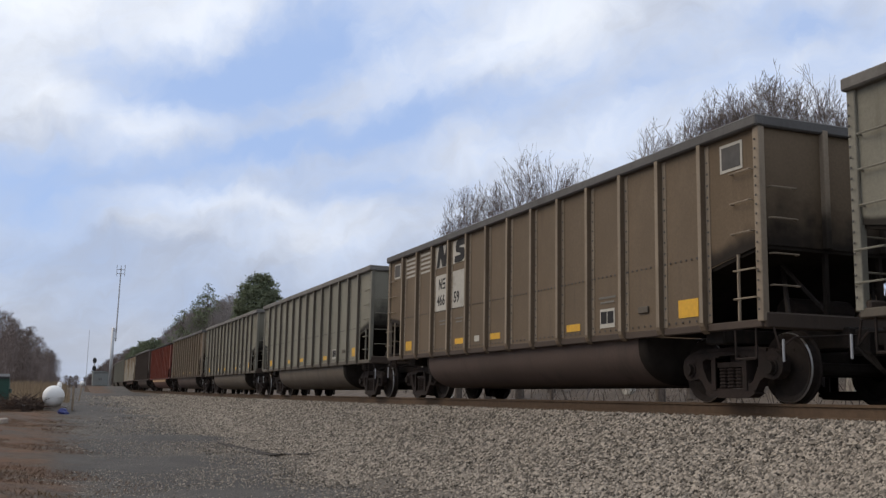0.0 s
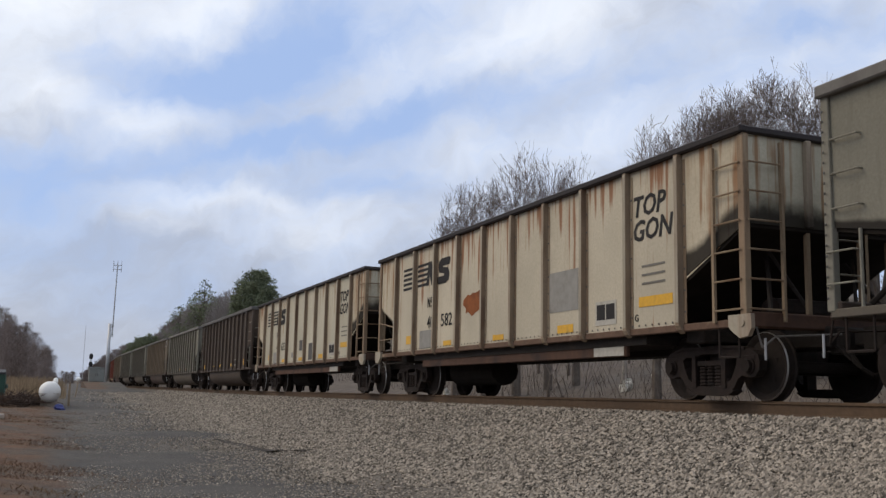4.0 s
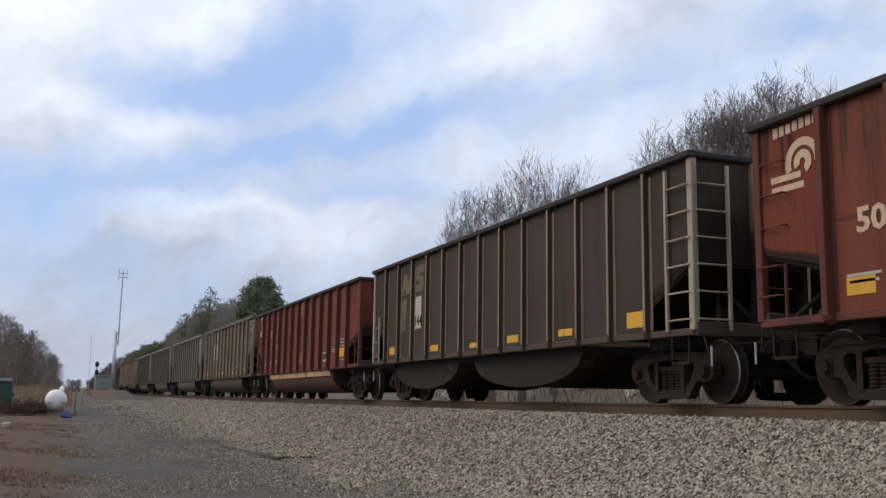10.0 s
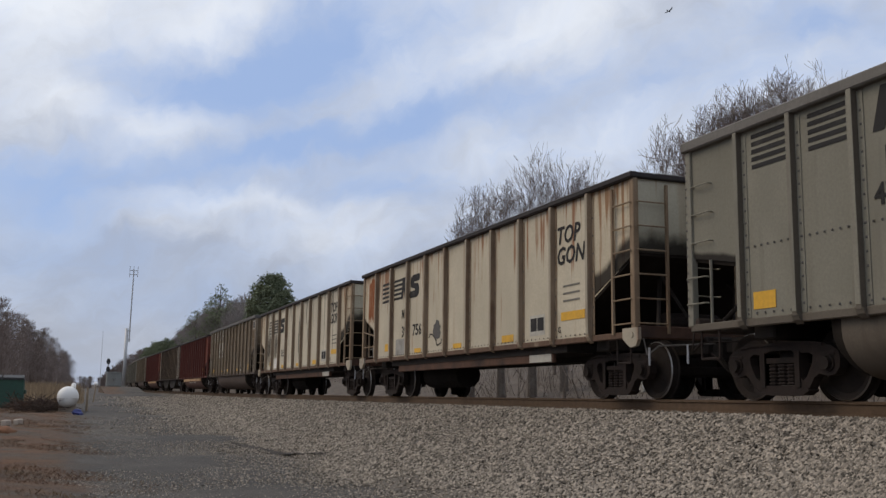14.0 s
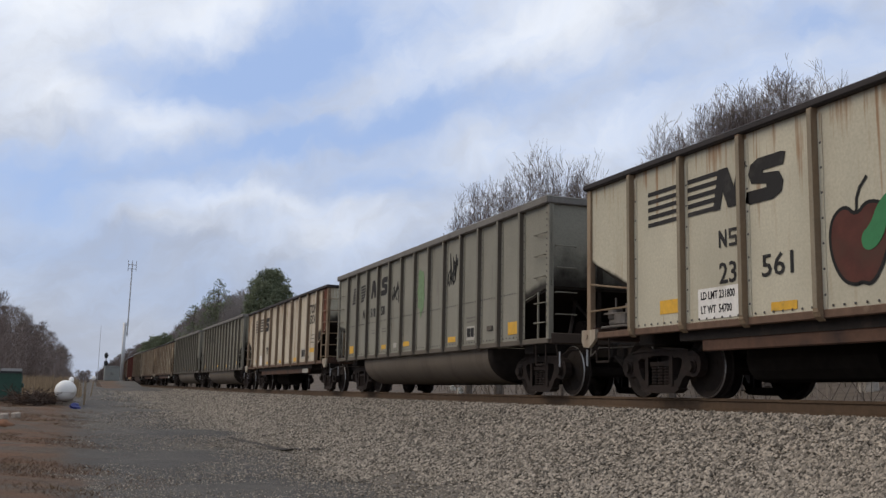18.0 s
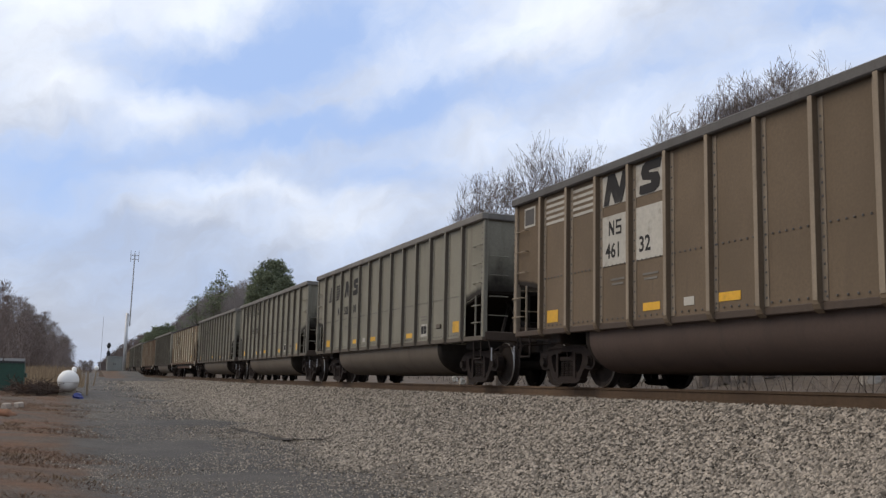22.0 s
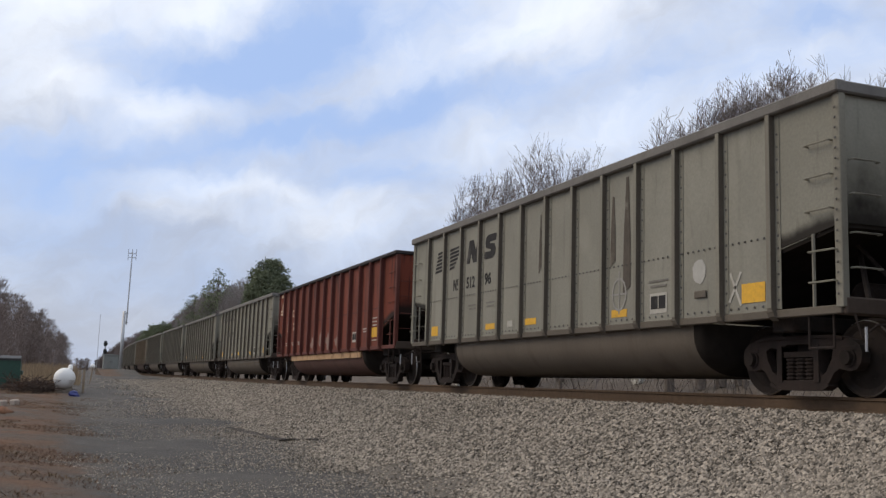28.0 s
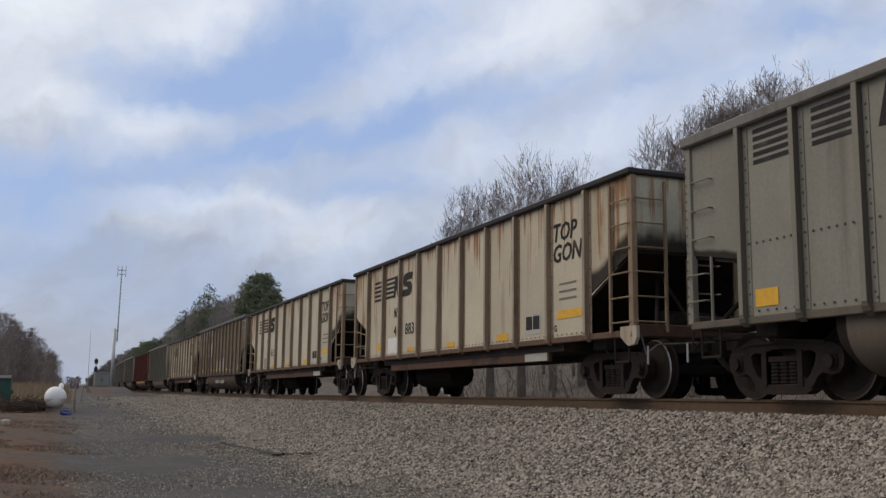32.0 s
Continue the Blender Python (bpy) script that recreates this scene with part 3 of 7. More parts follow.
def frame_side(bm):
    """Cast side frame: an arched top, pedestal jaws over the bearings, two windows and the spring opening."""
    half = [(0.0, 0.735), (0.56, 0.73), (0.78, 0.70), (0.93, 0.665), (1.03, 0.60), (1.06, 0.51), (1.045, 0.40), (0.97, 0.32), (0.86, 0.30), (0.70, 0.33),
            (0.62, 0.29), (0.50, 0.13), (0.41, 0.075), (0.0, 0.065)]
    outer = half + [(-u, v) for u, v in half[-2:0:-1]]
    window = [(0.38, 0.59), (0.52, 0.60), (0.60, 0.56), (0.58, 0.46), (0.48, 0.29), (0.41, 0.25), (0.375, 0.30)]
    loops = [outer, window, [(-u, v) for u, v in window], [(-0.285, 0.19), (0.285, 0.19), (0.285, 0.60), (0.2, 0.635), (-0.2, 0.635), (-0.285, 0.60)]]
    edges = []
    for loop in loops:
        vs = [bm.verts.new((-0.065, u, v)) for u, v in loop]
        edges += [bm.edges.new((vs[i], vs[(i + 1) % len(vs)])) for i in range(len(vs))]
    faces = [f for f in bmesh.ops.triangle_fill(bm, use_beauty=True, edges=edges)["geom"] if isinstance(f, bmesh.types.BMFace)]
    grown = bmesh.ops.extrude_face_region(bm, geom=faces)["geom"]
    bmesh.ops.translate(bm, vec=(0.13, 0, 0), verts=[v for v in grown if isinstance(v, bmesh.types.BMVert)])
    bmesh.ops.recalc_face_normals(bm, faces=bm.faces)
    # flanges along the top and the foot
    for s in (-1, 1):
        prism(bm, [(0.0, 0.705), (s * 0.55, 0.70), (s * 0.77, 0.672), (s * 0.78, 0.704), (s * 0.56, 0.735), (0.0, 0.742)][::s], "x", -0.085, 0.085)
        prism(bm, [(s * 0.0, 0.06), (s * 0.42, 0.07), (s * 0.53, 0.125), (s * 0.50, 0.165), (s * 0.40, 0.11), (0.0, 0.10)][::s], "x", -0.08, 0.08)
        rod(bm, (-0.085, s * 0.86, 0.457), (0.0, s * 0.86, 0.457), 0.11, 14)
        box(bm, -0.075, 0.075, s * 0.86 - 0.12, s * 0.86 + 0.12, 0.54, 0.60, 0.01)
        box(bm, -0.085, 0.085, s * 0.33 - 0.045, s * 0.33 + 0.045, 0.17, 0.62)


def coil(bm):
    """A close-wound spring, turned in one piece with a groove between the windings."""
    prof = []
    for k in range(6):
        z = 0.195 + k * 0.046
        prof += [(z, 0.066), (z + 0.012, 0.082), (z + 0.026, 0.082), (z + 0.038, 0.062)]
    rows = [[bm.verts.new((r * math.cos(6.2832 * a / 8), r * math.sin(6.2832 * a / 8), z)) for a in range(8)] for z, r in prof]
    for a, b in zip(rows, rows[1:]):
        for q in range(8):
            bm.faces.new((a[q], a[(q + 1) % 8], b[(q + 1) % 8], b[q]))
    bm.faces.new(rows[0][::-1])
    bm.faces.new(rows[-1])


def bolster(bm):
    box(bm, -0.9, 0.9, -0.22, 0.22, 0.50, 0.74, 0.03)
    box(bm, -0.75, 0.75, -0.7, -0.6, 0.36, 0.46)
    box(bm, -0.75, 0.75, 0.6, 0.7, 0.36, 0.46)
    box(bm, -1.06, 1.06, -0.27, 0.27, 0.475, 0.545)


def bogie(car, y, lite):
    t = piece("truck", "bolster", bolster, car, TRUCK_STEEL, pose(0, y, 0))
    for sx in (-1, 1):
        piece("side_frame", "side_frame", frame_side, t, TRUCK_STEEL, pose(sx * 1.0, 0, 0))
        if sx < 0 and not lite:
            for i in (-1, 0, 1):
                piece("coil_spring", "coil", coil, t, TRUCK_STEEL, pose(sx * 1.0, i * 0.17, 0))
    for yy in (-0.86, 0.86):
        w = new("wheelset", wheel_mesh())
        w.parent = t
        w.matrix_parent_inverse = pose(0, yy, R_WHEEL)
        WHEELSETS.append(w)
    return t


# kind: half length, height, posts, lower edge of end bay (post, corner)
KINDS = {
    "tub": dict(half=7.34, top=3.63, posts=[1.025 * i for i in range(-6, 7)], low=(1.77, 1.97), slope=4.9, pw=0.075, deep=0.085, wide=1.75),
    "cream": dict(half=7.45, top=3.53, posts=[1.345 * (i - 4.5) for i in range(10)], low=(1.66, 2.26), slope=5.0, pw=0.072, deep=0.095, wide=1.5),
    "red": dict(half=7.54, top=3.52, posts=[1.05 * i for i in range(-6, 7)], low=(1.57, 1.86), slope=5.0, pw=0.09, deep=0.11, wide=1.2),
    "hopper": dict(half=7.34, top=3.52, posts=[1.03 * i for i in range(-6, 7)], low=(1.45, 1.95), slope=5.3, pw=0.06, deep=0.09, wide=1.8),
}
SIDE = 1.50


TUB_END = ((0.0, 0.7), (0.04, 0.86), (0.12, 0.96), (0.28, 1.0))


def tub_rows(bm, stations, close):
    """Rounded trough through the given stations: place along the car, fullness."""
    left = [(-1.42, 0.95)] + [(-0.72 - 0.70 * math.cos(a), 0.80 - 0.56 * math.sin(a)) for a in np.linspace(0, math.pi / 2, 9)]
    sec = left + [(-x, z) for x, z in left[::-1]]
    rows = [[bm.verts.new((x * (0.9 + 0.1 * k), y, 0.95 - (0.95 - z) * k)) for x, z in sec] for y, k in stations]
    for a, b in zip(rows, rows[1:]):
        for i in range(len(sec) - 1):
            bm.faces.new((a[i], b[i], b[i + 1], a[i + 1]))
    if close:
        bm.faces.new(rows[0])
    bmesh.ops.recalc_face_normals(bm, faces=bm.faces)


def bathtub(car, y0, y1, paint_on):
    """The tub under the floor, with a blunt near-black cap at each end."""
    t = piece("bathtub", ("tub", y0), lambda bm: tub_rows(bm, [(y0 + 0.2, 1.0), ((y0 + y1) / 2, 1.0), (y1 - 0.2, 1.0)], False), car, paint_on, smooth=True)
    for y, turn in ((y0, 0), (y1, 180)):
        piece("tub_end", "tub_end", lambda bm: tub_rows(bm, [(d * 0.72, k) for d, k in TUB_END], True), t, NEAR_BLACK, pose(0, y, 0, 0, 0, turn), "near-black tub end", True)


def freight_car(kind, body, posts, chord, tub, label, lite=False):
    K = KINDS[kind]
    L, H, P, (zp, zc), pw = K["half"], K["top"], K["posts"], K["low"], K["pw"]
    car = new("hopper_car" if kind == "hopper" else "gondola_car")
    tagged(car, label, "freight car", "cars of the coal train")
    # near side: one sheet to a bay
    edges = [-L] + P + [L]
    if lite:
        def side_lite(bm):
            prism(bm, [(-L, zc), (P[0], zp), (P[0], 1.0), (P[-1], 1.0), (P[-1], zp), (L, zc), (L, H - 0.1), (-L, H - 0.1)], "x", -SIDE, -SIDE + 0.02)
            for p in P:
                box(bm, -SIDE - 0.08, -SIDE, p - pw, p + pw, 1.0, H - 0.12)
        piece("side_wall", (kind, "side_lite"), side_lite, car, body)
    else:
        for i, (a, b) in enumerate(zip(edges, edges[1:])):
            if i == 0:
                o = [(a, zc), (b, zp), (b, H - 0.1), (a, H - 0.1)]
            elif i == len(edges) - 2:
                o = [(a, zp), (b, zc), (b, H - 0.1), (a, H - 0.1)]
            else:
                o = [(a, 1.0), (b, 1.0), (b, H - 0.1), (a, H - 0.1)]
            mid = (a + b) / 2
            key = (kind, "bay", i if i in (0, len(edges) - 2) else "m")
            coat = P_CREAMRUN if posts is P_DULLFACE and i < 5 else body
            if i in (0, len(edges) - 2):
                worn = P_CREAMEND if kind == "cream" and (posts is P_FACE or i == 0) else body
                s = -1 if i == 0 else 1
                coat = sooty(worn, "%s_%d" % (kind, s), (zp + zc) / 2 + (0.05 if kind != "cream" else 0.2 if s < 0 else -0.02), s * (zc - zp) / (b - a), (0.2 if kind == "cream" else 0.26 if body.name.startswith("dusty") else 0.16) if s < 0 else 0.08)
            piece("side_panel", key, lambda bm: prism(bm, [(u - mid, v) for u, v in o], "x", -SIDE, -SIDE + 0.02), car, coat, pose(0, mid, 0))

        deep = K["deep"]

        def post(bm):
            box(bm, -SIDE - deep, -SIDE, -pw * 0.55, pw * 0.55, 1.0, H - 0.1)
            prism(bm, [(-SIDE - deep * 0.7, 0.95), (-SIDE, 0.90), (-SIDE, 1.02), (-SIDE - deep, 1.02)], "y", -pw * 0.8, pw * 0.8)

        def post_face(bm):
            box(bm, -SIDE - deep - 0.007, -SIDE - deep, -pw * 0.5, pw * 0.5, 1.05, H - 0.12, 0.002)

        def flange(bm):
            for s in (-1, 1):
                box(bm, -SIDE - 0.011, -SIDE, *sorted((s * pw * 0.55, s * pw * K["wide"])), 1.04, H - 0.17, 0.002)
        for p in P:
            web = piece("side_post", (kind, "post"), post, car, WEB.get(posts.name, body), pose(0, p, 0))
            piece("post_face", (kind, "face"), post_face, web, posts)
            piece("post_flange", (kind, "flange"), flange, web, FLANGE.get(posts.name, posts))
    piece("far_side", (kind, "far_side"), lambda bm: prism(bm, [(-L, zc), (P[0], zp), (P[0], 1.0), (P[-1], 1.0), (P[-1], zp), (L, zc), (L, H - 0.1), (-L, H - 0.1)],
                                                           "x", SIDE - 0.02, SIDE), car, body)
    # rim
    rim = 0.15 if kind == "tub" else 0.10
    for sx in (-1, 1):
        piece("top_chord", (kind, "chord"), lambda bm: box(bm, -0.07, 0.07, -L - 0.03, L + 0.03, H - rim, H, 0.02), car, chord, pose(sx * (SIDE + 0.03), 0, 0))
        piece("side_sill", (kind, "sill"), lambda bm: box(bm, -0.05, 0.05, -L + 0.05, L - 0.05, 0.93, 1.03, 0.01), car, RUST_SILL if kind == "cream" else SILL.get(body.name, P_GREYSHADE), pose(sx * (SIDE - 0.02), 0, 0))
    for sy in (-1, 1):
        piece("end_chord", (kind, "end_chord"), lambda bm: box(bm, -SIDE - 0.05, SIDE + 0.05, -0.06, 0.06, H - rim, H - 0.004, 0.02), car, chord, pose(0, sy * (L - 0.038), 0))
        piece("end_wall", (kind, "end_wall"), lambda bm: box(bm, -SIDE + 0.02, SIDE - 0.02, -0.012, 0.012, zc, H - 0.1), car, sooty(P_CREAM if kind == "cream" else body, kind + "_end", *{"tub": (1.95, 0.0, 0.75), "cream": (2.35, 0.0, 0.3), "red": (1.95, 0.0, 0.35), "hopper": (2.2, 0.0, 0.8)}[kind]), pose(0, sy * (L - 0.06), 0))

        def slope_sheet(bm):
            o = [(L - 0.06, zc), (abs(P[0]) + 0.05, zp), (K["slope"], 0.98), (K["slope"], 0.94), (abs(P[0]) + 0.08, zp - 0.05), (L - 0.06, zc - 0.05)]
            prism(bm, o, "x", -SIDE + 0.03, SIDE - 0.03)
        piece("slope_sheet", (kind, "slope"), slope_sheet, car, NEAR_BLACK, pose(0, 0, 0, 0, 0, 0 if sy > 0 else 180))
        piece("end_sill", (kind, "end_sill"), lambda bm: box(bm, -SIDE, SIDE, -0.09, 0.09, 0.92, 1.12, 0.02), car, RUST_GIRDER if kind == "cream" else P_DARK, pose(0, sy * (L - 0.08), 0))
        for sx in (-1, 1):
            piece("corner_post", (kind, "corner"), lambda bm: box(bm, -0.05, 0.05, -0.06, 0.06, 1.0, H - 0.1, 0.01), car, {"hopper": P_FACE, "cream": P_RUSTEDGE}.get(kind, posts), pose(sx * (SIDE - 0.01), sy * (L - 0.06), 0))
        for sx in (-1, 1) if not lite else ():
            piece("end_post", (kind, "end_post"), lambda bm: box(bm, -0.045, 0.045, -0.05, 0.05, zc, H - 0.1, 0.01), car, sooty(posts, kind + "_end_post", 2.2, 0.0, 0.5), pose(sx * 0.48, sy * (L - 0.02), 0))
        if not lite:
            piece("coupler", "coupler", coupler, car, STEEL_DARK, pose(0, sy * L, 0, 0, 0, 0 if sy > 0 else 180))
    # underframe

    def centre_sill(bm):
        box(bm, -0.3, 0.3, -L - 0.1, L + 0.1, 0.70, 0.98, 0.02)
        for y in (-6.04, 6.04):
            box(bm, -1.3, 1.3, y - 0.2, y + 0.2, 0.78, 0.98, 0.02)
    piece("underframe", (kind, "under"), centre_sill, car, STEEL_DARK)
    if kind == "tub":
        bathtub(car, -4.55, 4.75, tub)
    elif kind == "red":
        bathtub(car, -4.5, 5.1, tub)
        for i in range(9):
            piece("tub_band", "tub_band", lambda bm: box(bm, -1.475, -1.43, -0.5, 0.5, 0.74, 0.925), car, TAN_BAND, pose(0, -3.7 + i * 1.03, 0), "tan painted band")
    elif kind == "cream":
        piece("side_girder", "girder", lambda bm: box(bm, -1.38, -1.30, -4.4, 4.5, 0.64, 0.94, 0.015), car, RUST_GIRDER, label="dark rusty girder below the side")
        piece("floor", "cream_floor", lambda bm: box(bm, -1.4, 1.4, -5.0, 5.0, 0.8, 0.95), car, STEEL_DARK)
        piece("brake_tank", "brake_tank", lambda bm: rod(bm, (-0.4, 2.0, 0.55), (-0.4, 4.4, 0.55), 0.32, 12), car, NEAR_BLACK)
    else:
        for y, w in ((3.85, 2.2), (-1.5, 2.35)):
            def bay(bm, w=w):
                o = [(-w, 0.95)] + [(w * -math.cos(a), 0.93 - 0.66 * math.sin(a) ** 0.8) for a in np.linspace(0.12, math.pi - 0.12, 11)] + [(w, 0.95)]
                prism(bm, o, "x", -1.3, 1.3)
            piece("hopper_bay", ("bay", w), bay, car, STEEL_DARK, pose(0, y, 0))
    for y in (-6.04, 6.04):
        bogie(car, y, lite)
    if not lite:
        fittings(car, kind, {"hopper": P_FACE, "cream": P_CREAMPOST}.get(kind, P_GREYFACE if body is P_DARK else posts))
    return car


def coupler(bm):
    box(bm, -0.2, 0.2, -0.05, 0.32, 0.62, 0.95, 0.02)
    box(bm, -0.11, 0.11, 0.3, 0.55, 0.72, 0.9, 0.02)
    prism(bm, [(-0.17, 0.5), (0.14, 0.5), (0.17, 0.68), (0.05, 0.74), (-0.02, 0.66), (-0.1, 0.76), (-0.18, 0.7)], "z", 0.67, 0.95)
    rod(bm, (0.3, 0.2, 0.72), (0.22, 0.5, 0.45), 0.025, 6)


def bar_u(bm, a, b, out, r=0.012):
    """A grab iron: two stand-offs and a bar."""
    a, b, out = Vector(a), Vector(b), Vector(out)
    rod(bm, a, a + out, r, 5)
    rod(bm, b, b + out, r, 5)
    rod(bm, a + out, b + out, r, 5)


def fittings(car, kind, posts):
    K = KINDS[kind]
    L, H, (zp, zc) = K["half"], K["top"], K["low"]
    for sy in (-1, 1):
        def bar(bm):
            rod(bm, (0, 0, 1.0), (0, 0, zp + 0.12), 0.022, 6)
        if kind in ("tub", "red"):
            piece("ladder_bar", (kind, "bar"), bar, car, posts, pose(-SIDE, sy * (L - 0.50), 0))
        for z in (1.30, 1.66) if kind in ("tub", "red") else ():
            piece("grab_iron", "grab_side", lambda bm: bar_u(bm, (0, -0.2, 0), (0, 0.2, 0), (-0.07, 0, 0)), car, posts, pose(-SIDE - 0.03, sy * (L - 0.28), z))
        if kind in ("tub", "red"):
            for z in (2.15, 2.55, 2.95):
                piece("grab_iron", "grab_side", None, car, posts, pose(-SIDE, sy * (L - 0.36), z))
            for z in (1.45, 1.85, 2.3, 2.7):
                piece("grab_iron", "grab_end", lambda bm: bar_u(bm, (-0.2, 0, 0), (0.2, 0, 0), (0, -0.07, 0)), car, posts, pose(-1.2, sy * (L - 0.02), z, 0, 0, 0 if sy < 0 else 180))
        elif sy < 0 or kind == "hopper":
            tall = H - 0.18 if sy < 0 else 2.2

            def stile(bm):
                box(bm, -0.02, 0.02, -0.025, 0.025, 1.0, tall)
            piece("ladder_stile", (kind, "stile", sy), stile, car, posts, pose(-SIDE - 0.05, sy * (L - 0.62), 0))
            if sy < 0:
                piece("ladder_stile", (kind, "stile", sy), None, car, posts, pose(-0.95, sy * (L + 0.02), 0))
            for i in range(6 if sy < 0 else 3):
                z = 1.15 + i * 0.38
                piece("ladder_rung", "rung_side", lambda bm: rod(bm, (0, -0.28, 0), (0, 0.28, 0), 0.014, 5), car, posts, pose(-SIDE - 0.06, sy * (L - 0.34), z))
                if sy < 0:
                    piece("ladder_rung", "rung_end", lambda bm: rod(bm, (-0.27, 0, 0), (0.27, 0, 0), 0.014, 5), car, posts, pose(-1.22, sy * (L + 0.03), z))
        else:
            def rail_bar(bm):
                rod(bm, (0, -0.62, 0), (0, 0.62, 0), 0.016, 5)
            for z in (1.38, 1.75):
                piece("hand_rail", "hand_rail", rail_bar, car, posts, pose(-SIDE - 0.03, sy * (L - 0.68), z) if z < 1.5 else pose(-SIDE - 0.03, sy * (L - 0.68), z, 8))
            piece("brake_valve", "brake_valve", lambda bm: [box(bm, -0.12, 0.12, -0.2, 0.2, 1.12, 1.34, 0.04), rod(bm, (0, -0.1, 1.3), (0, -0.1, 1.48), 0.06, 8), rod(bm, (0, 0.15, 1.2), (0, 0.45, 1.2), 0.05, 8), box(bm, -0.1, 0.1, -0.62, -0.3, 1.14, 1.38, 0.03), rod(bm, (-0.02, -0.46, 1.36), (-0.02, -0.46, 1.5), 0.05, 8),
                                                            rod(bm, (-0.1, -0.62, 1.3), (-0.1, 0.5, 1.34), 0.018, 6), rod(bm, (-0.12, -0.3, 1.12), (-0.12, 0.55, 1.12), 0.022, 6), box(bm, -0.05, 0.15, 0.3, 0.5, 1.24, 1.44, 0.03), rod(bm, (0, 0.3, 1.12), (0, 0.3, 1.6), 0.016, 5)],
                  car, GREY_METAL, pose(-1.25, sy * (L - 0.75), 0))

        def step(bm):
            rod(bm, (0, -0.2, 0.95), (0, -0.2, 0.55), 0.016, 5)
            rod(bm, (0, 0.2, 0.95), (0, 0.2, 0.55), 0.016, 5)
            rod(bm, (0, -0.2, 0.55), (0, 0.2, 0.55), 0.018, 5)
        turn = 0 if sy > 0 else 180

        def lever(bm):
            for a, b in (((-1.42, 0.04, 0.92), (-1.40, 0.12, 0.66)), ((-1.40, 0.12, 0.66), (-1.22, 0.16, 0.80)), ((-1.22, 0.16, 0.80), (-0.3, 0.3, 0.86))):
                rod(bm, a, b, 0.014, 5)

        def hose(bm):
            pts = [(0.24, 0.2, 0.72), (0.26, 0.42, 0.60), (0.24, 0.56, 0.42), (0.14, 0.64, 0.34), (0.04, 0.66, 0.36)]
            for a, b in zip(pts, pts[1:]):
                rod(bm, a, b, 0.03, 6)
        piece("uncoupling_lever", "lever", lever, car, GREY_METAL if kind == "cream" else TRUCK_STEEL,
              pose(0, L, 0) if sy > 0 else pose(0, -L, 0) @ Matrix.Diagonal((1, -1, 1, 1)))
        piece("lever_handle", "lever_handle", lambda bm: rod(bm, (-1.42, 0.2, 0.77), (-1.42, 0.2, 0.5), 0.016, 6), car, TREAD,
              pose(0, L, 0) if sy > 0 else pose(0, -L, 0) @ Matrix.Diagonal((1, -1, 1, 1)), "bright worn steel handle")
        piece("brake_hose", "hose", hose, car, NEAR_BLACK, pose(0, sy * L, 0, 0, 0, turn))
        if kind == "cream":
            piece("jacking_pad", "jacking_pad", lambda bm: [prism(bm, [(-0.2, 1.08), (0.24, 1.08), (0.25, 0.9), (0.18, 0.80), (0.02, 0.78), (-0.12, 0.86), (-0.2, 0.93)], "x", -0.03, 0.03), rod(bm, (-0.045, 0.08, 0.97), (0.0, 0.08, 0.97), 0.045, 10)],
                  car, P_FACE, pose(-SIDE - 0.04, sy * (L - 0.12), 0) if sy > 0 else pose(-SIDE - 0.04, -L + 0.12, 0) @ Matrix.Diagonal((1, -1, 1, 1)))
        piece("sill_step", "step", step, car, TRUCK_STEEL, pose(-SIDE + 0.02, sy * (L - 0.42), 0))
        for x in (-1.05, 1.05):
            piece("end_brace", (kind, "brace", x), lambda bm: [rod(bm, (x, -0.12, 1.08), (x * 0.55, -0.75, zc - 0.12), 0.035, 6), rod(bm, (x * 0.35, -0.1, 1.08), (x * 0.75, -0.6, zc - 0.1), 0.028, 6)],
                  car, STEEL_DARK, pose(0, L, 0) if sy > 0 else pose(0, -L, 0) @ Matrix.Diagonal((1, -1, 1, 1)))
        piece("air_reservoir", "reservoir", lambda bm: [rod(bm, (-0.45, -0.85, 1.22), (0.55, -0.85, 1.22), 0.2, 12), box(bm, -0.3, -0.2, -1.0, -0.7, 1.0, 1.2), box(bm, 0.3, 0.4, -1.0, -0.7, 1.0, 1.2)], car, TRUCK_STEEL,
              pose(0, L, 0) if sy > 0 else pose(0, -L, 0) @ Matrix.Diagonal((1, -1, 1, 1)))
        for x in (-0.45, 0.45, 0.95):
            piece("end_stanchion", (kind, "stanchion"), lambda bm: box(bm, -0.03, 0.03, -0.03, 0.03, 1.1, zc), car, posts if kind == "cream" else NEAR_BLACK, pose(x, sy * (L - 0.1), 0))
    if kind in ("cream", "hopper"):
        def brake_wheel(bm):
            n = 16
            for i in range(n):
                a, b = 2 * math.pi * i / n, 2 * math.pi * (i + 1) / n
                rod(bm, (0.27 * math.cos(a), 0, 0.27 * math.sin(a)), (0.27 * math.cos(b), 0, 0.27 * math.sin(b)), 0.02, 5)
            for i in range(4):
                a = math.pi * i / 2
                rod(bm, (0, 0.03, 0), (0.27 * math.cos(a), 0, 0.27 * math.sin(a)), 0.015, 5)
            box(bm, -0.12, 0.12, 0.05, 0.18, -0.2, 0.15, 0.02)
            rod(bm, (0.0, 0.1, -0.2), (0.0, 0.1, -1.6), 0.02, 5)
        piece("brake_wheel", "brake_wheel", brake_wheel, car, posts, pose(0.35, -L - 0.22, 2.85))


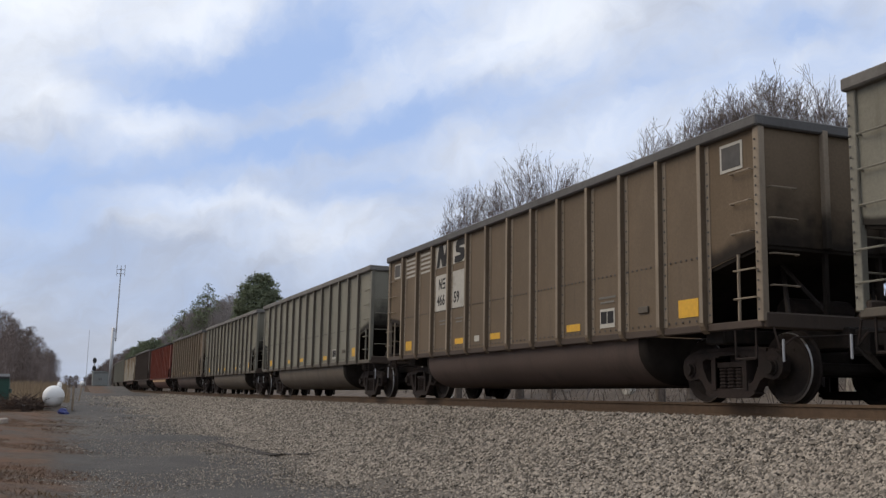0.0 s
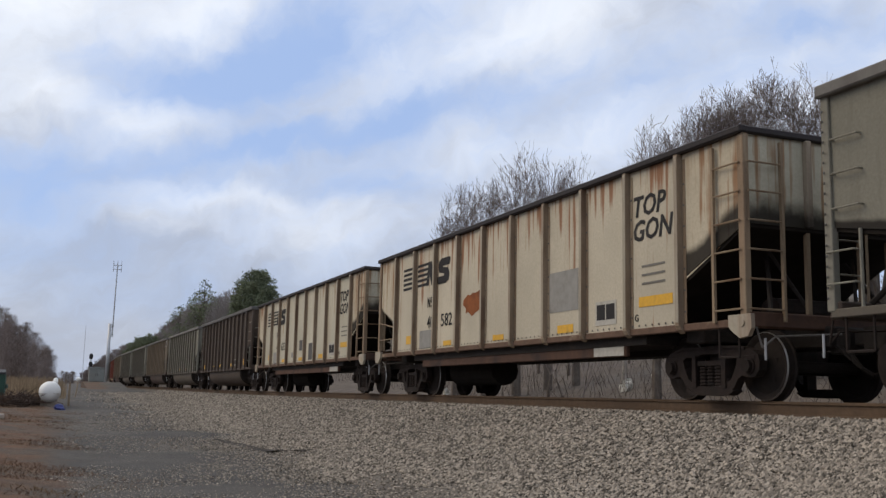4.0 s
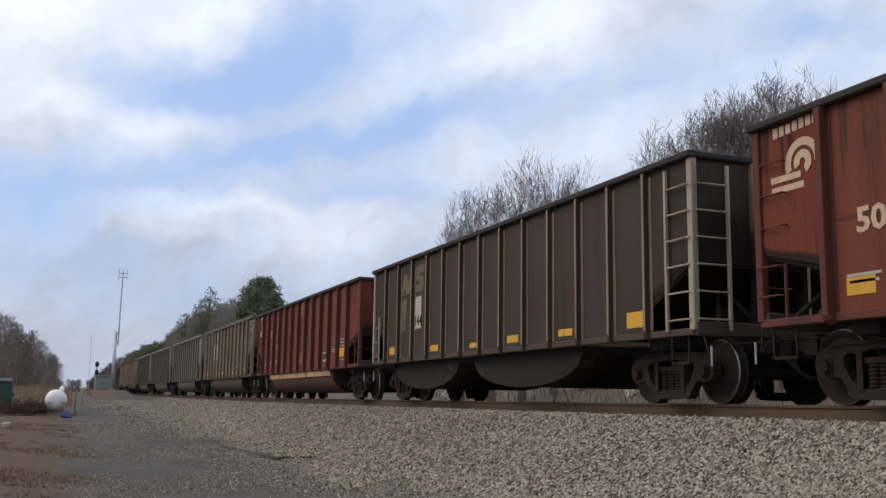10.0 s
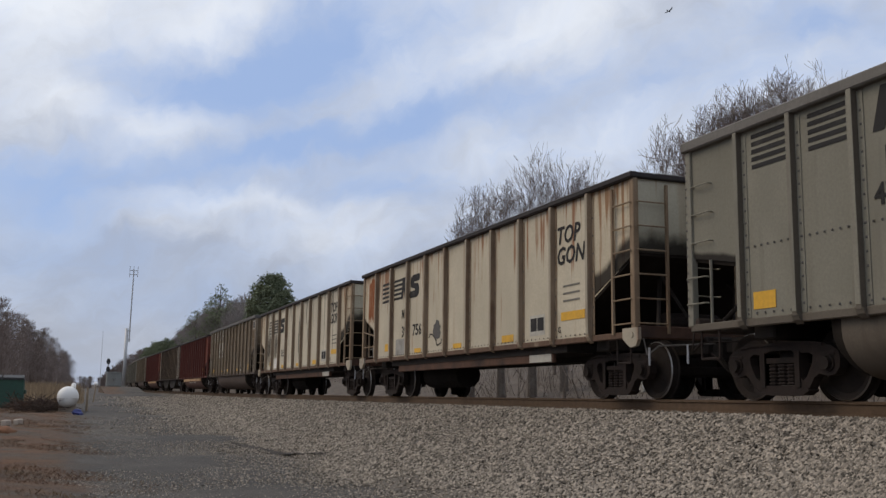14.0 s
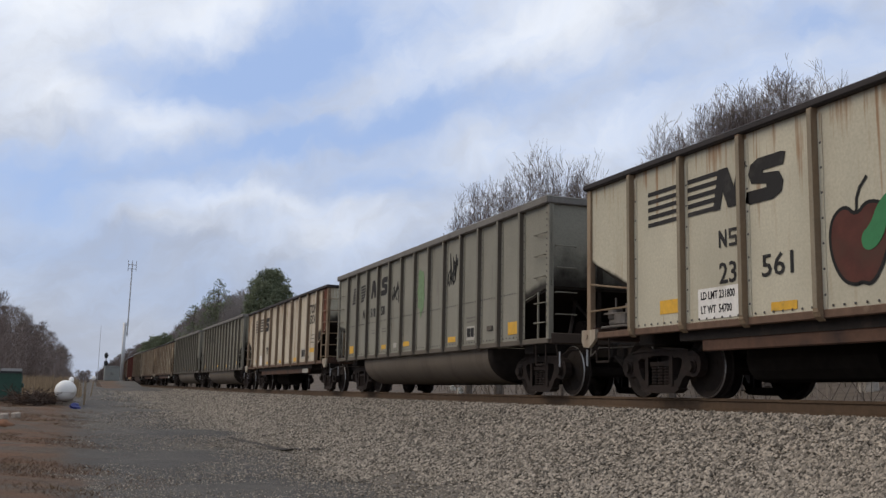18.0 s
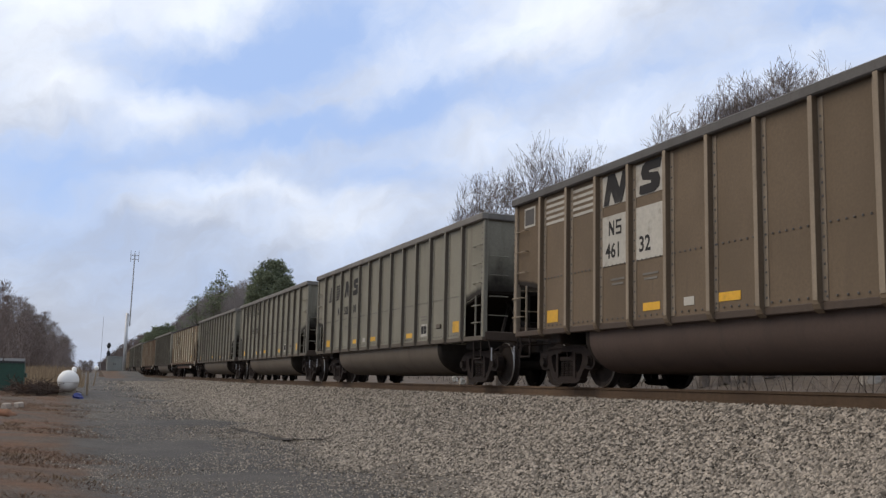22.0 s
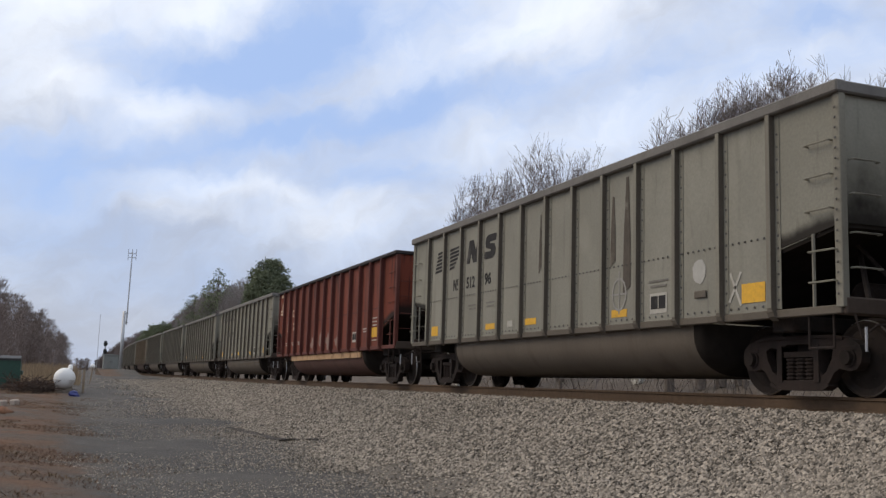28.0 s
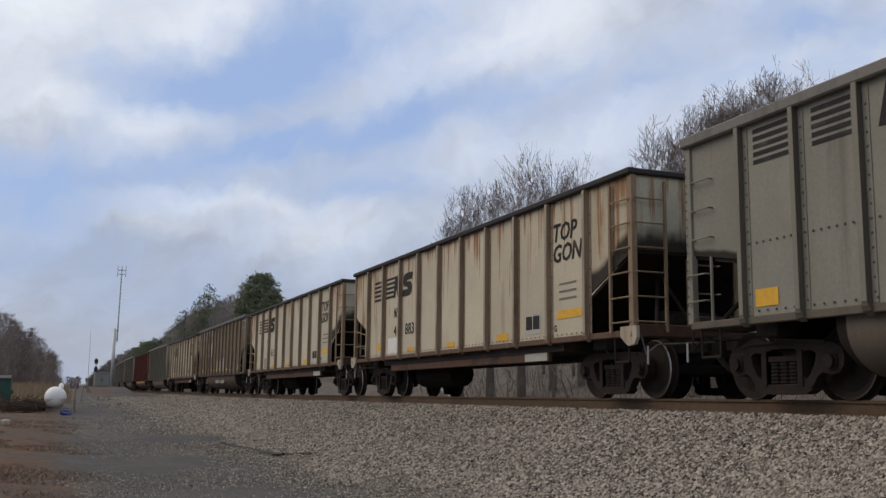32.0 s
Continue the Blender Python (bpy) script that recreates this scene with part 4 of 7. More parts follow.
GREY_METAL = mat("dirty_grey_casting", (0.15, 0.135, 0.12), 0.75, 0.1, 9, 0.3, (0.1, 0.09, 0.08), 3.0, 0.5)
TAN_BAND = mat("tan_band", (0.42, 0.27, 0.15), 0.8, 0, 6, 0.25, (0.16, 0.09, 0.05), 2.5, 0.55)
RUST_SILL = mat("rust_brown_sill", (0.12, 0.075, 0.052), 0.85, 0, 7, 0.3, (0.32, 0.25, 0.17), 1.6, 0.62)
RUST_GIRDER = mat("rusty_girder", (0.105, 0.06, 0.042), 0.85, 0.1, 6, 0.3, (0.05, 0.035, 0.03), 1.5, 0.5)
P_GREY = paint("grey_car_paint", (0.215, 0.204, 0.163), (0.10, 0.083, 0.064), 0.575)
# shade on grey post flanks, put into a darker grey; also sills and plates
P_GREYSHADE = paint("grey_post_paint", (0.115, 0.098, 0.077), (0.08, 0.066, 0.053), 0.58)
P_PALE = paint("pale_grey_car_paint", (0.245, 0.236, 0.195), (0.09, 0.075, 0.06), 0.575)
P_BROWN = paint("dusty_brown_car_paint", (0.145, 0.108, 0.072), (0.09, 0.068, 0.05), 0.58)
P_BROWNPOST = paint("tan_flange_paint", (0.265, 0.215, 0.158), (0.13, 0.10, 0.07), 0.50, 0.2)
P_DARK = paint("dark_brown_car_paint", (0.078, 0.058, 0.045), (0.05, 0.04, 0.034), 0.6)
P_OLIVE = paint("olive_brown_car_paint", (0.054, 0.041, 0.033), (0.032, 0.025, 0.02), 0.55)
P_BROWNTUB = paint("brown_tub_paint", (0.085, 0.06, 0.049), (0.05, 0.037, 0.031), 0.56)
P_TUB = paint("grimy_tub_paint", (0.125, 0.103, 0.08), (0.075, 0.058, 0.046), 0.55)
P_RED = paint("faded_red_car_paint", (0.175, 0.048, 0.03), (0.075, 0.03, 0.022), 0.57)
P_REDPOST = paint("dark_red_post_paint", (0.115, 0.038, 0.029), (0.045, 0.023, 0.02), 0.55)
P_REDTUB = paint("dusty_red_tub_paint", (0.115, 0.06, 0.048), (0.07, 0.038, 0.03), 0.55)
P_CREAM = paint("cream_car_paint", (0.50, 0.465, 0.36), (0.36, 0.27, 0.175), 0.58, 0.1, ((0.27, 0.15, 0.075), 1.6, 0.765))
P_CREAMRUST = paint("rust_streaked_cream_paint", (0.52, 0.465, 0.355), (0.27, 0.17, 0.10), 0.60, 0.12, ((0.23, 0.085, 0.03), 1.7, 0.72))
P_CREAMRUN = paint("tan_streaked_cream_paint", (0.525, 0.47, 0.37), (0.27, 0.185, 0.11), 0.55, 0.12, ((0.26, 0.16, 0.085), 1.0, 0.70))
P_CREAMSOOT = paint("black_streaked_cream_paint", (0.535, 0.485, 0.38), (0.2, 0.16, 0.12), 0.6, 0.1, ((0.05, 0.042, 0.035), 0.6, 0.735))
P_CREAMEND = paint("rust_eaten_cream_paint", (0.50, 0.44, 0.33), (0.28, 0.175, 0.1), 0.55, 0.12, ((0.25, 0.125, 0.058), 1.0, 0.70))
P_GREYSTREAK = paint("dark_streaked_grey_paint", (0.21, 0.198, 0.155), (0.085, 0.072, 0.058), 0.56, 0.14, ((0.065, 0.055, 0.045), 0.8, 0.77))
P_REDSTREAK = paint("dark_streaked_red_paint", (0.175, 0.048, 0.03), (0.07, 0.028, 0.02), 0.55, 0.14, ((0.045, 0.022, 0.018), 1.0, 0.73))
P_CREAMPOST = paint("rusty_cream_post_paint", (0.25, 0.185, 0.12), (0.14, 0.07, 0.04), 0.495, 0.25)
P_CHORD = paint("dirty_grey_rim", (0.11, 0.105, 0.10), (0.075, 0.068, 0.062), 0.55)
P_GREYCHORD = paint("pale_grey_rim", (0.165, 0.155, 0.14), (0.10, 0.09, 0.08), 0.55)
P_BLACKCHORD = paint("black_rim", (0.035, 0.03, 0.03), (0.06, 0.045, 0.035), 0.58)

P_FACE = paint("rusty_cream_face_paint", (0.38, 0.335, 0.26), (0.17, 0.085, 0.045), 0.50, 0.25)
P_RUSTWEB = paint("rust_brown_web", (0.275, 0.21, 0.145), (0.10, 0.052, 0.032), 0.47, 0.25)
SILL = {"dusty_brown_car_paint": P_DARK, "dark_brown_car_paint": P_DARK, "olive_brown_car_paint": P_DARK, "faded_red_car_paint": P_REDPOST, "dark_streaked_red_paint": P_REDPOST}
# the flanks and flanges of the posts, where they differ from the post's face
# the darker tone of the grey flanks is painted shade
WEB = {"rusty_cream_face_paint": P_RUSTWEB, "grey_face_paint": P_GREYSHADE, "dark_brown_car_paint": P_DARK, "dark_red_post_paint": P_REDPOST, "rusty_cream_post_paint": P_OLIVE}
P_GREYFACE = paint("grey_face_paint", (0.22, 0.207, 0.166), (0.11, 0.092, 0.075), 0.56)
P_RUSTEDGE = paint("rusty_edge_paint", (0.24, 0.17, 0.11), (0.44, 0.37, 0.25), 0.52, 0.25)
P_DULLFACE = paint("dull_brown_face_paint", (0.25, 0.21, 0.15), (0.12, 0.085, 0.055), 0.52, 0.2)
WEB["dull_brown_face_paint"] = P_CREAMPOST
FLANGE = {"dull_brown_face_paint": P_CREAM, "grey_face_paint": P_GREY, "rusty_cream_face_paint": P_RUSTEDGE}

# one row a car: kind, body, posts, rim, tub, label
STYLE = {
    "G": ("tub", P_GREY, P_GREYFACE, P_GREYCHORD, P_TUB, "grey steel bathtub coal gondola with riveted posts"),
    "g": ("tub", P_PALE, P_GREYFACE, P_GREYCHORD, P_TUB, "pale grey steel bathtub coal gondola"),
    "B": ("tub", P_BROWN, P_BROWNPOST, P_CHORD, P_BROWNTUB, "dusty brown bathtub coal gondola with white stencil panels"),
    "D": ("tub", P_DARK, P_DARK, P_CHORD, P_DARK, "plain dark brown bathtub coal gondola"),
    "R": ("red", P_RED, P_REDPOST, P_BLACKCHORD, P_REDTUB, "faded red bathtub coal gondola with a tan band"),
    "C": ("cream", P_CREAM, P_FACE, P_BLACKCHORD, P_DARK, "cream coal gondola with rusty posts"),
    "P": ("cream", P_CREAM, P_DULLFACE, P_BLACKCHORD, P_DARK, "cream coal gondola with dull brown posts and a painted apple"),
    "c": ("cream", P_CREAMRUST, P_FACE, P_BLACKCHORD, P_DARK, "cream coal gondola streaked with orange rust"),
    "e": ("cream", P_CREAMRUN, P_FACE, P_BLACKCHORD, P_DARK, "cream coal gondola stained with tan runs"),
    "k": ("cream", P_CREAMSOOT, P_FACE, P_BLACKCHORD, P_DARK, "cream coal gondola with black streaks"),
    "y": ("tub", P_GREYSTREAK, P_GREYFACE, P_GREYCHORD, P_TUB, "grey bathtub coal gondola with dark streaks"),
    "r": ("red", P_REDSTREAK, P_REDPOST, P_BLACKCHORD, P_REDTUB, "faded red bathtub coal gondola with dark streaks"),
    "H": ("hopper", P_OLIVE, P_CREAMPOST, P_BLACKCHORD, P_DARK, "dark brown coal hopper with two rounded bays"),
}
# front to back; the first twelve are ahead of the first car that passes
ORDER = "GyBDGyeDRByG" + "BGDCcGGGBrHrBkcGyegPGGGByyGGrgCBCcg"
FIRST = -12
PITCH = 16.18
CARS = []


def build_train():
    for i, s in enumerate(ORDER):
        k = FIRST + i
        CARS.append((k, freight_car(*STYLE[s], lite=k < -3)))


build_train()

# ---- lettering and markings on the near side ----
FACE = -SIDE - 0.004
GREY_PATCH = mat("grey_paint_patch", (0.29, 0.28, 0.255), 0.8, 0, 6, 0.15, (0.19, 0.175, 0.155), 2.0, 0.56)
DARK_PATCH = mat("dark_paint_patch", (0.10, 0.095, 0.09), 0.85, 0, 6, 0.2)
PALE_PRINT = mat("faded_print", (0.17, 0.16, 0.14), 0.85, 0, 10, 0.2)
APPLE_RED = mat("sprayed_dark_red", (0.10, 0.036, 0.028), 0.8, 0, 5, 0.25, (0.08, 0.04, 0.03), 1.5, 0.5)
LEAF_GREEN = mat("sprayed_green", (0.05, 0.2, 0.085), 0.8, 0, 6, 0.15)
SPRAY_BLACK = mat("sprayed_black", (0.02, 0.02, 0.02), 0.85, 0, 6, 0.2)
FADED_SQUARE = mat("faded_tan_square", (0.21, 0.095, 0.055), 0.85, 0, 8, 0.25, (0.17, 0.05, 0.03), 3.0, 0.5)
TAN_SQUARE = mat("tan_square", (0.45, 0.31, 0.17), 0.8, 0, 8, 0.2)
RUST = mat("orange_rust", (0.25, 0.085, 0.03), 0.9, 0, 5, 0.3, (0.13, 0.05, 0.025), 1.6, 0.5)
TEXT = {}


def lettering(body, height, bold=0.0, slant=0.0):
    """A flat mesh of the built-in font, its left end at the origin."""
    key = (body, height, bold, slant)
    if key not in TEXT:
        cu = bpy.data.curves.new("lettering", "FONT")
        cu.body, cu.size, cu.extrude, cu.offset, cu.resolution_u = body, height / 0.73, 0.0015, bold, 2
        cu.shear = slant
        ob = bpy.data.objects.new("lettering", cu)
        me = bpy.data.meshes.new_from_object(ob)
        me.materials.clear()
        me.materials.append(BLACK)
        bpy.data.objects.remove(ob)
        TEXT[key] = me
    return TEXT[key]


ON_SIDE = Matrix(((0, 0, -1, 0), (-1, 0, 0, 0), (0, 1, 0, 0), (0, 0, 0, 1)))


def write(car, name, body, y, z, height, material, bold=0.008, slant=0.0, wide=1.0):
    """Text on the near side from y, towards the rear, with its foot at z."""
    m = Matrix.Translation((FACE - 0.003, y, z)) @ ON_SIDE
    ob = link_part(name, lettering(body, height, bold, slant), car, m @ Matrix.Diagonal((wide, 1, 1, 1)))
    ob.material_slots[0].link = "OBJECT"
    ob.material_slots[0].material = material
    return ob


def plate(car, name, y, z, w, h, material, label="", x=FACE, thick=0.004):
    return piece(name, ("plate", round(w, 2), round(h, 2), thick), lambda bm: box(bm, -thick, 0, -w / 2, w / 2, -h / 2, h / 2), car, material, pose(x, y, z), label)


def shape(car, name, key, pts, y, z, material, label="", x=FACE):
    """A plain outline of (towards the rear, up) on the near side."""
    return piece(name, ("shape", key), lambda bm: prism(bm, [(-u, v) for u, v in pts], "x", -0.004, 0), car, material, pose(x, y, z), label)


def blot(seed, w, h, n=18, rough=0.28):
    r = random.Random(seed)
    return [(w / 2 * math.cos(a) * (1 + rough * (r.random() * 2 - 1)), h / 2 * math.sin(a) * (1 + rough * (r.random() * 2 - 1))) for a in [6.2832 * i / n for i in range(n)]]


ZIG = [(0.0, 0.0), (0.17, 0.0), (0.24, 0.22), (0.36, 0.0), (0.58, 0.0), (0.80, 0.5), (0.60, 0.5), (0.50, 0.24), (0.36, 0.5), (0.14, 0.5)]
CURL = [(0.0, 0.03), (0.06, 0.0), (0.42, 0.0), (0.55, 0.06), (0.58, 0.18), (0.52, 0.29), (0.27, 0.32), (0.28, 0.35), (0.58, 0.35), (0.62, 0.48), (0.56, 0.5), (0.2, 0.5),
        (0.09, 0.45), (0.05, 0.34), (0.10, 0.23), (0.33, 0.19), (0.33, 0.15), (0.02, 0.15)]


def smear(seed, w, h, n=9):
    """A patch with straight sides and a ragged lower edge, as rust leaves it."""
    r = random.Random(seed)
    low = [(w * (i / n - 0.5), -h * (0.36 + 0.2 * r.random())) for i in range(n + 1)]
    return [(w * 0.5, h * r.uniform(0.44, 0.5)), (w * 0.1, h * 0.5), (-w * 0.12, h * 0.42), (-w * 0.5, h * 0.36)] + low


RUST_SMEAR = mat("streaked_orange_rust", (0.22, 0.075, 0.028), 0.9, 0, 3.5, 0.35, (0.42, 0.33, 0.22), 1.4, 0.56, stretch=(3.5, 3.5, 0.5))
DARK_SMEAR = mat("dark_red_rust", (0.13, 0.05, 0.032), 0.9, 0, 4, 0.35, (0.3, 0.2, 0.13), 1.6, 0.55, stretch=(3, 3, 0.5))


def rivets(car, kind):
    K = KINDS[kind]
    L, H, P, pw = K["half"], K["top"], K["posts"], K["pw"]

    def make(bm):
        v, spots = [], []
        if kind == "tub":
            spots += [(y, 1.95) for y in np.arange(-6.1, 6.1, 0.125)] + [(y, 1.09) for y in np.arange(-6.1, 6.1, 0.16)]
            for p in P:
                spots += [(p + e * pw * 1.2, z) for z in np.arange(1.15, H - 0.25, 0.16) for e in (-1, 1)]
            spots += [(sy * (L - 0.05), z) for z in np.arange(1.15, H - 0.2, 0.12) for sy in (-1, 1)]
        elif kind == "cream":
            spots += [(y, 1.07) for y in np.arange(-6.0, 6.0, 0.17)]
            for p in P:
                spots += [(p - pw * 1.1, z) for z in np.arange(1.2, H - 0.25, 0.3)]
        for y, z in spots:
            x = -SIDE - (0.011 if abs(abs(y) - L) > 0.1 else 0.06)
            q = [bm.verts.new((x - 0.009, y + dy, z + dz)) for dy, dz in ((-0.009, -0.009), (0.009, -0.009), (0.009, 0.009), (-0.009, 0.009))]
            o = [bm.verts.new((x, y + dy, z + dz)) for dy, dz in ((-0.014, -0.014), (0.014, -0.014), (0.014, 0.014), (-0.014, 0.014))]
            bm.faces.new(q)
            for i in range(4):
                bm.faces.new((o[i], o[(i + 1) % 4], q[(i + 1) % 4], q[i]))
        bmesh.ops.recalc_face_normals(bm, faces=bm.faces)
    if kind in ("tub", "cream"):
        tagged(piece("rivet", (kind, "rivets"), make, car, DARK_PATCH), kind="stuff")


def placard(car, y, z, w, h):
    p = plate(car, "placard", y, z, w, h, WHITE)
    for i in (-1, 1):
        piece("placard_field", ("field", w, h), lambda bm: box(bm, -0.004, 0, -w * 0.2, w * 0.2, -h * 0.28, h * 0.36), p, BLACK, pose(-0.004, i * w * 0.23, 0))


def print_lines(car, y, z, w, rows, material):
    for i in range(rows):
        plate(car, "small_print", y, z - i * 0.075, w * (1 - 0.15 * (i % 2)), 0.032, material)


def initials(car, y, z, height, material):
    """The owner's two marks as plain angular shapes."""
    k, w = height, height * 0.68
    bar = 0.17 * w
    shape(car, "initial_mark", ("first", height), [(0, 0), (bar, 0), (bar, 0.62 * k), (w - bar, 0), (w, 0), (w, k), (w - bar, k), (w - bar, 0.38 * k), (bar, k), (0, k)], y, z, material, x=FACE - 0.005)
    t = 0.16 * k
    shape(car, "initial_mark", ("second", height), [(0, 0), (w, 0), (w, 0.5 * k + t / 2), (bar, 0.5 * k + t / 2), (bar, k - t), (w, k - t), (w, k), (0, k), (0, 0.5 * k - t / 2), (w - bar, 0.5 * k - t / 2), (w - bar, t), (0, t)],
          y - w * 1.35, z, material, x=FACE - 0.005)


def mark_tub(car, k, style, left, right):
    ink = BLACK
    if style == "A":
        for y in (6.72, -6.75):
            w = plate(car, "white_square", y, 3.2, 0.46, 0.38, WHITE)
            piece("dark_field", "sq_field", lambda bm: box(bm, -0.004, 0, -0.19, 0.19, -0.15, 0.15), w, DARK_PATCH, pose(-0.004, 0, 0))
        for y in (5.66, 4.62):
            for i in range(5):
                plate(car, "stripe", y, 3.38 - i * 0.105, 0.74, 0.05, WHITE)
        for y in (3.58, 2.55):
            plate(car, "logo_panel", y, 3.19, 0.78, 0.5, WHITE)
            plate(car, "number_panel", y, 2.36, 0.78, 0.82, WHITE)
        shape(car, "logo_mark", "zig", ZIG, 3.93, 2.95, ink, x=FACE - 0.005)
        shape(car, "logo_mark", "curl", CURL, 2.84, 2.95, ink, x=FACE - 0.005)
        initials(car, 3.76, 2.44, 0.24, ink)
        zn = 2.03
    elif style == "B":
        for y in (5.55, 4.5):
            for i in range(5):
                plate(car, "stripe", y, 3.38 - i * 0.10, 0.72, 0.055, ink)
        shape(car, "logo_mark", "zig", ZIG, 3.85, 2.93, ink)
        shape(car, "logo_mark", "curl", CURL, 2.82, 2.93, ink)
        initials(car, 3.68, 2.5, 0.25, ink)
        zn = 2.07
    elif style == "C":
        for j, y in enumerate((5.82, 4.9)):
            for i in range(6):
                ww = 0.58 if j == 0 else 0.72 - 0.085 * i
                shape(car, "stripe", ("slant", ww), [(0, 0), (ww, 0.03), (ww + 0.02, 0.085), (0.02, 0.055)], y - (0.03 * (5 - i) if j == 0 else 0.0), 3.03 - i * 0.085, ink)
        shape(car, "logo_mark", "zig", ZIG, 3.88, 2.64, ink)
        shape(car, "logo_mark", "curl", CURL, 2.92, 2.64, ink)
        if left:
            initials(car, 4.62, 2.11, 0.25, ink)
        zn = 2.06
    if style:
        if left:
            write(car, "car_number", left, 3.87 if len(left) > 2 else 3.7, zn + 0.05, 0.245, ink, wide=0.95)
        if right:
            write(car, "car_number", right, 2.87, zn + 0.05, 0.245, ink, wide=1.0)
        for y in (3.5, 2.55):
            print_lines(car, y, 1.72, 0.42, 2, PALE_PRINT)
        plate(car, "white_label", 1.57, 1.23, 0.25, 0.12, WHITE)
        print_lines(car, -3.6, 1.62, 0.5, 2, PALE_PRINT)
    for y, z, w, h in ((5.75, 1.25, 0.42, 0.22), (2.53, 1.22, 0.46, 0.12), (0.66, 1.23, 0.46, 0.12), (-2.5, 1.20, 0.46, 0.12), (-5.75, 1.28, 0.46, 0.25)):
        plate(car, "yellow_reflector", y, z, w, h, YELLOW, "yellow reflector")
    placard(car, -3.6, 1.29, 0.44, 0.3)
    piece("builder_plate", "builder", lambda bm: box(bm, -0.03, 0, -0.13, 0.13, -0.05, 0.05, 0.01), car, P_GREYSHADE, pose(FACE, -4.65, 1.34))


FRESH_WHITE = mat("fresh_white_panel", (0.72, 0.70, 0.66), 0.75, 0, 14, 0.1, (0.5, 0.47, 0.41), 2.0, 0.58)


FAINT = mat("faded_print", (0.44, 0.405, 0.315), 0.8, 0, 10, 0.2)


def rounded(pts, times=2):
    """The same outline with its corners cut round."""
    for _ in range(times):
        pts = [q for (a, b), (c, d) in zip(pts, pts[1:] + pts[:1]) for q in ((a * 0.75 + c * 0.25, b * 0.75 + d * 0.25), (a * 0.25 + c * 0.75, b * 0.25 + d * 0.75))]
    return pts


def mark_cream(car, k, left, right, grey=False):
    for i in range(5):
        shape(car, "stripe", "cstripe%d" % i, [(0, 0), (1.62 + 0.04 * i, 0), (1.64 + 0.04 * i, 0.062), (0, 0.062)], 5.62, 2.53 + i * 0.118, BLACK)
    shape(car, "logo_mark", "czig", [(u * 0.92, v * 1.1) for u, v in ZIG], 4.02, 2.52, BLACK, x=FACE - 0.003)
    shape(car, "logo_mark", "ccurl", [(u * 1.25, v * 1.15) for u, v in CURL], 3.32, 2.48, BLACK, x=FACE - 0.003)
    initials(car, 3.90, 2.0, 0.235, BLACK)
    write(car, "car_number", left, 3.92, 1.52, 0.29, BLACK, 0.004)
    write(car, "car_number", right, 3.06, 1.52, 0.29, BLACK, 0.004, wide=1.15)
    plate(car, "weight_panel", 3.9, 1.27, 0.98, 0.42, GREY_PATCH if grey else FRESH_WHITE)
    for i, row in enumerate({19: ("LD LMT 231800", "LT WT  54700"), 30: ("LD LMT 228300", "LT WT  57700")}.get(k, ())):
        write(car, "weight_lettering", row, 4.33, 1.33 - 0.19 * i, 0.11, BLACK, 0.003, wide=0.74).location.x -= 0.003
    for j, (word, z) in enumerate((("TOP", 2.72), ("GON", 2.35))):
        write(car, "lettering", word, -4.80, z, 0.32, BLACK, 0.009, 0.2, 1.0)
    for i in range(3):
        print_lines(car, -5.35, 1.95 - 0.13 * i, 0.6, 1, FAINT)
    for y, z, w, h in ((5.08, 1.30, 0.5, 0.2), (2.65, 1.13, 0.47, 0.11), (0.0, 1.13, 0.5, 0.11), (-2.7, 1.15, 0.55, 0.14), (-5.4, 1.42, 0.86, 0.15)):
        plate(car, "yellow_reflector", y, z, w, h, YELLOW, "yellow reflector")
    placard(car, -4.02, 1.33, 0.62, 0.38)
    plate(car, "stencil_plate", -3.9, 0.79, 0.9, 0.27, WHITE, x=-1.385)
    write(car, "stencil_letters", "G", -4.85, 1.14, 0.11, BLACK, 0.002)


CREAM_PRINT = mat("faded_cream_print", (0.55, 0.40, 0.29), 0.8, 0, 8, 0.15, (0.3, 0.17, 0.12), 2.5, 0.58)


def ring_part(ro, ri, a0, a1, n=14):
    a = np.linspace(a0, a1, n)
    return [(ro * math.cos(b), ro * math.sin(b)) for b in a] + [(ri * math.cos(b), ri * math.sin(b)) for b in a[::-1]]


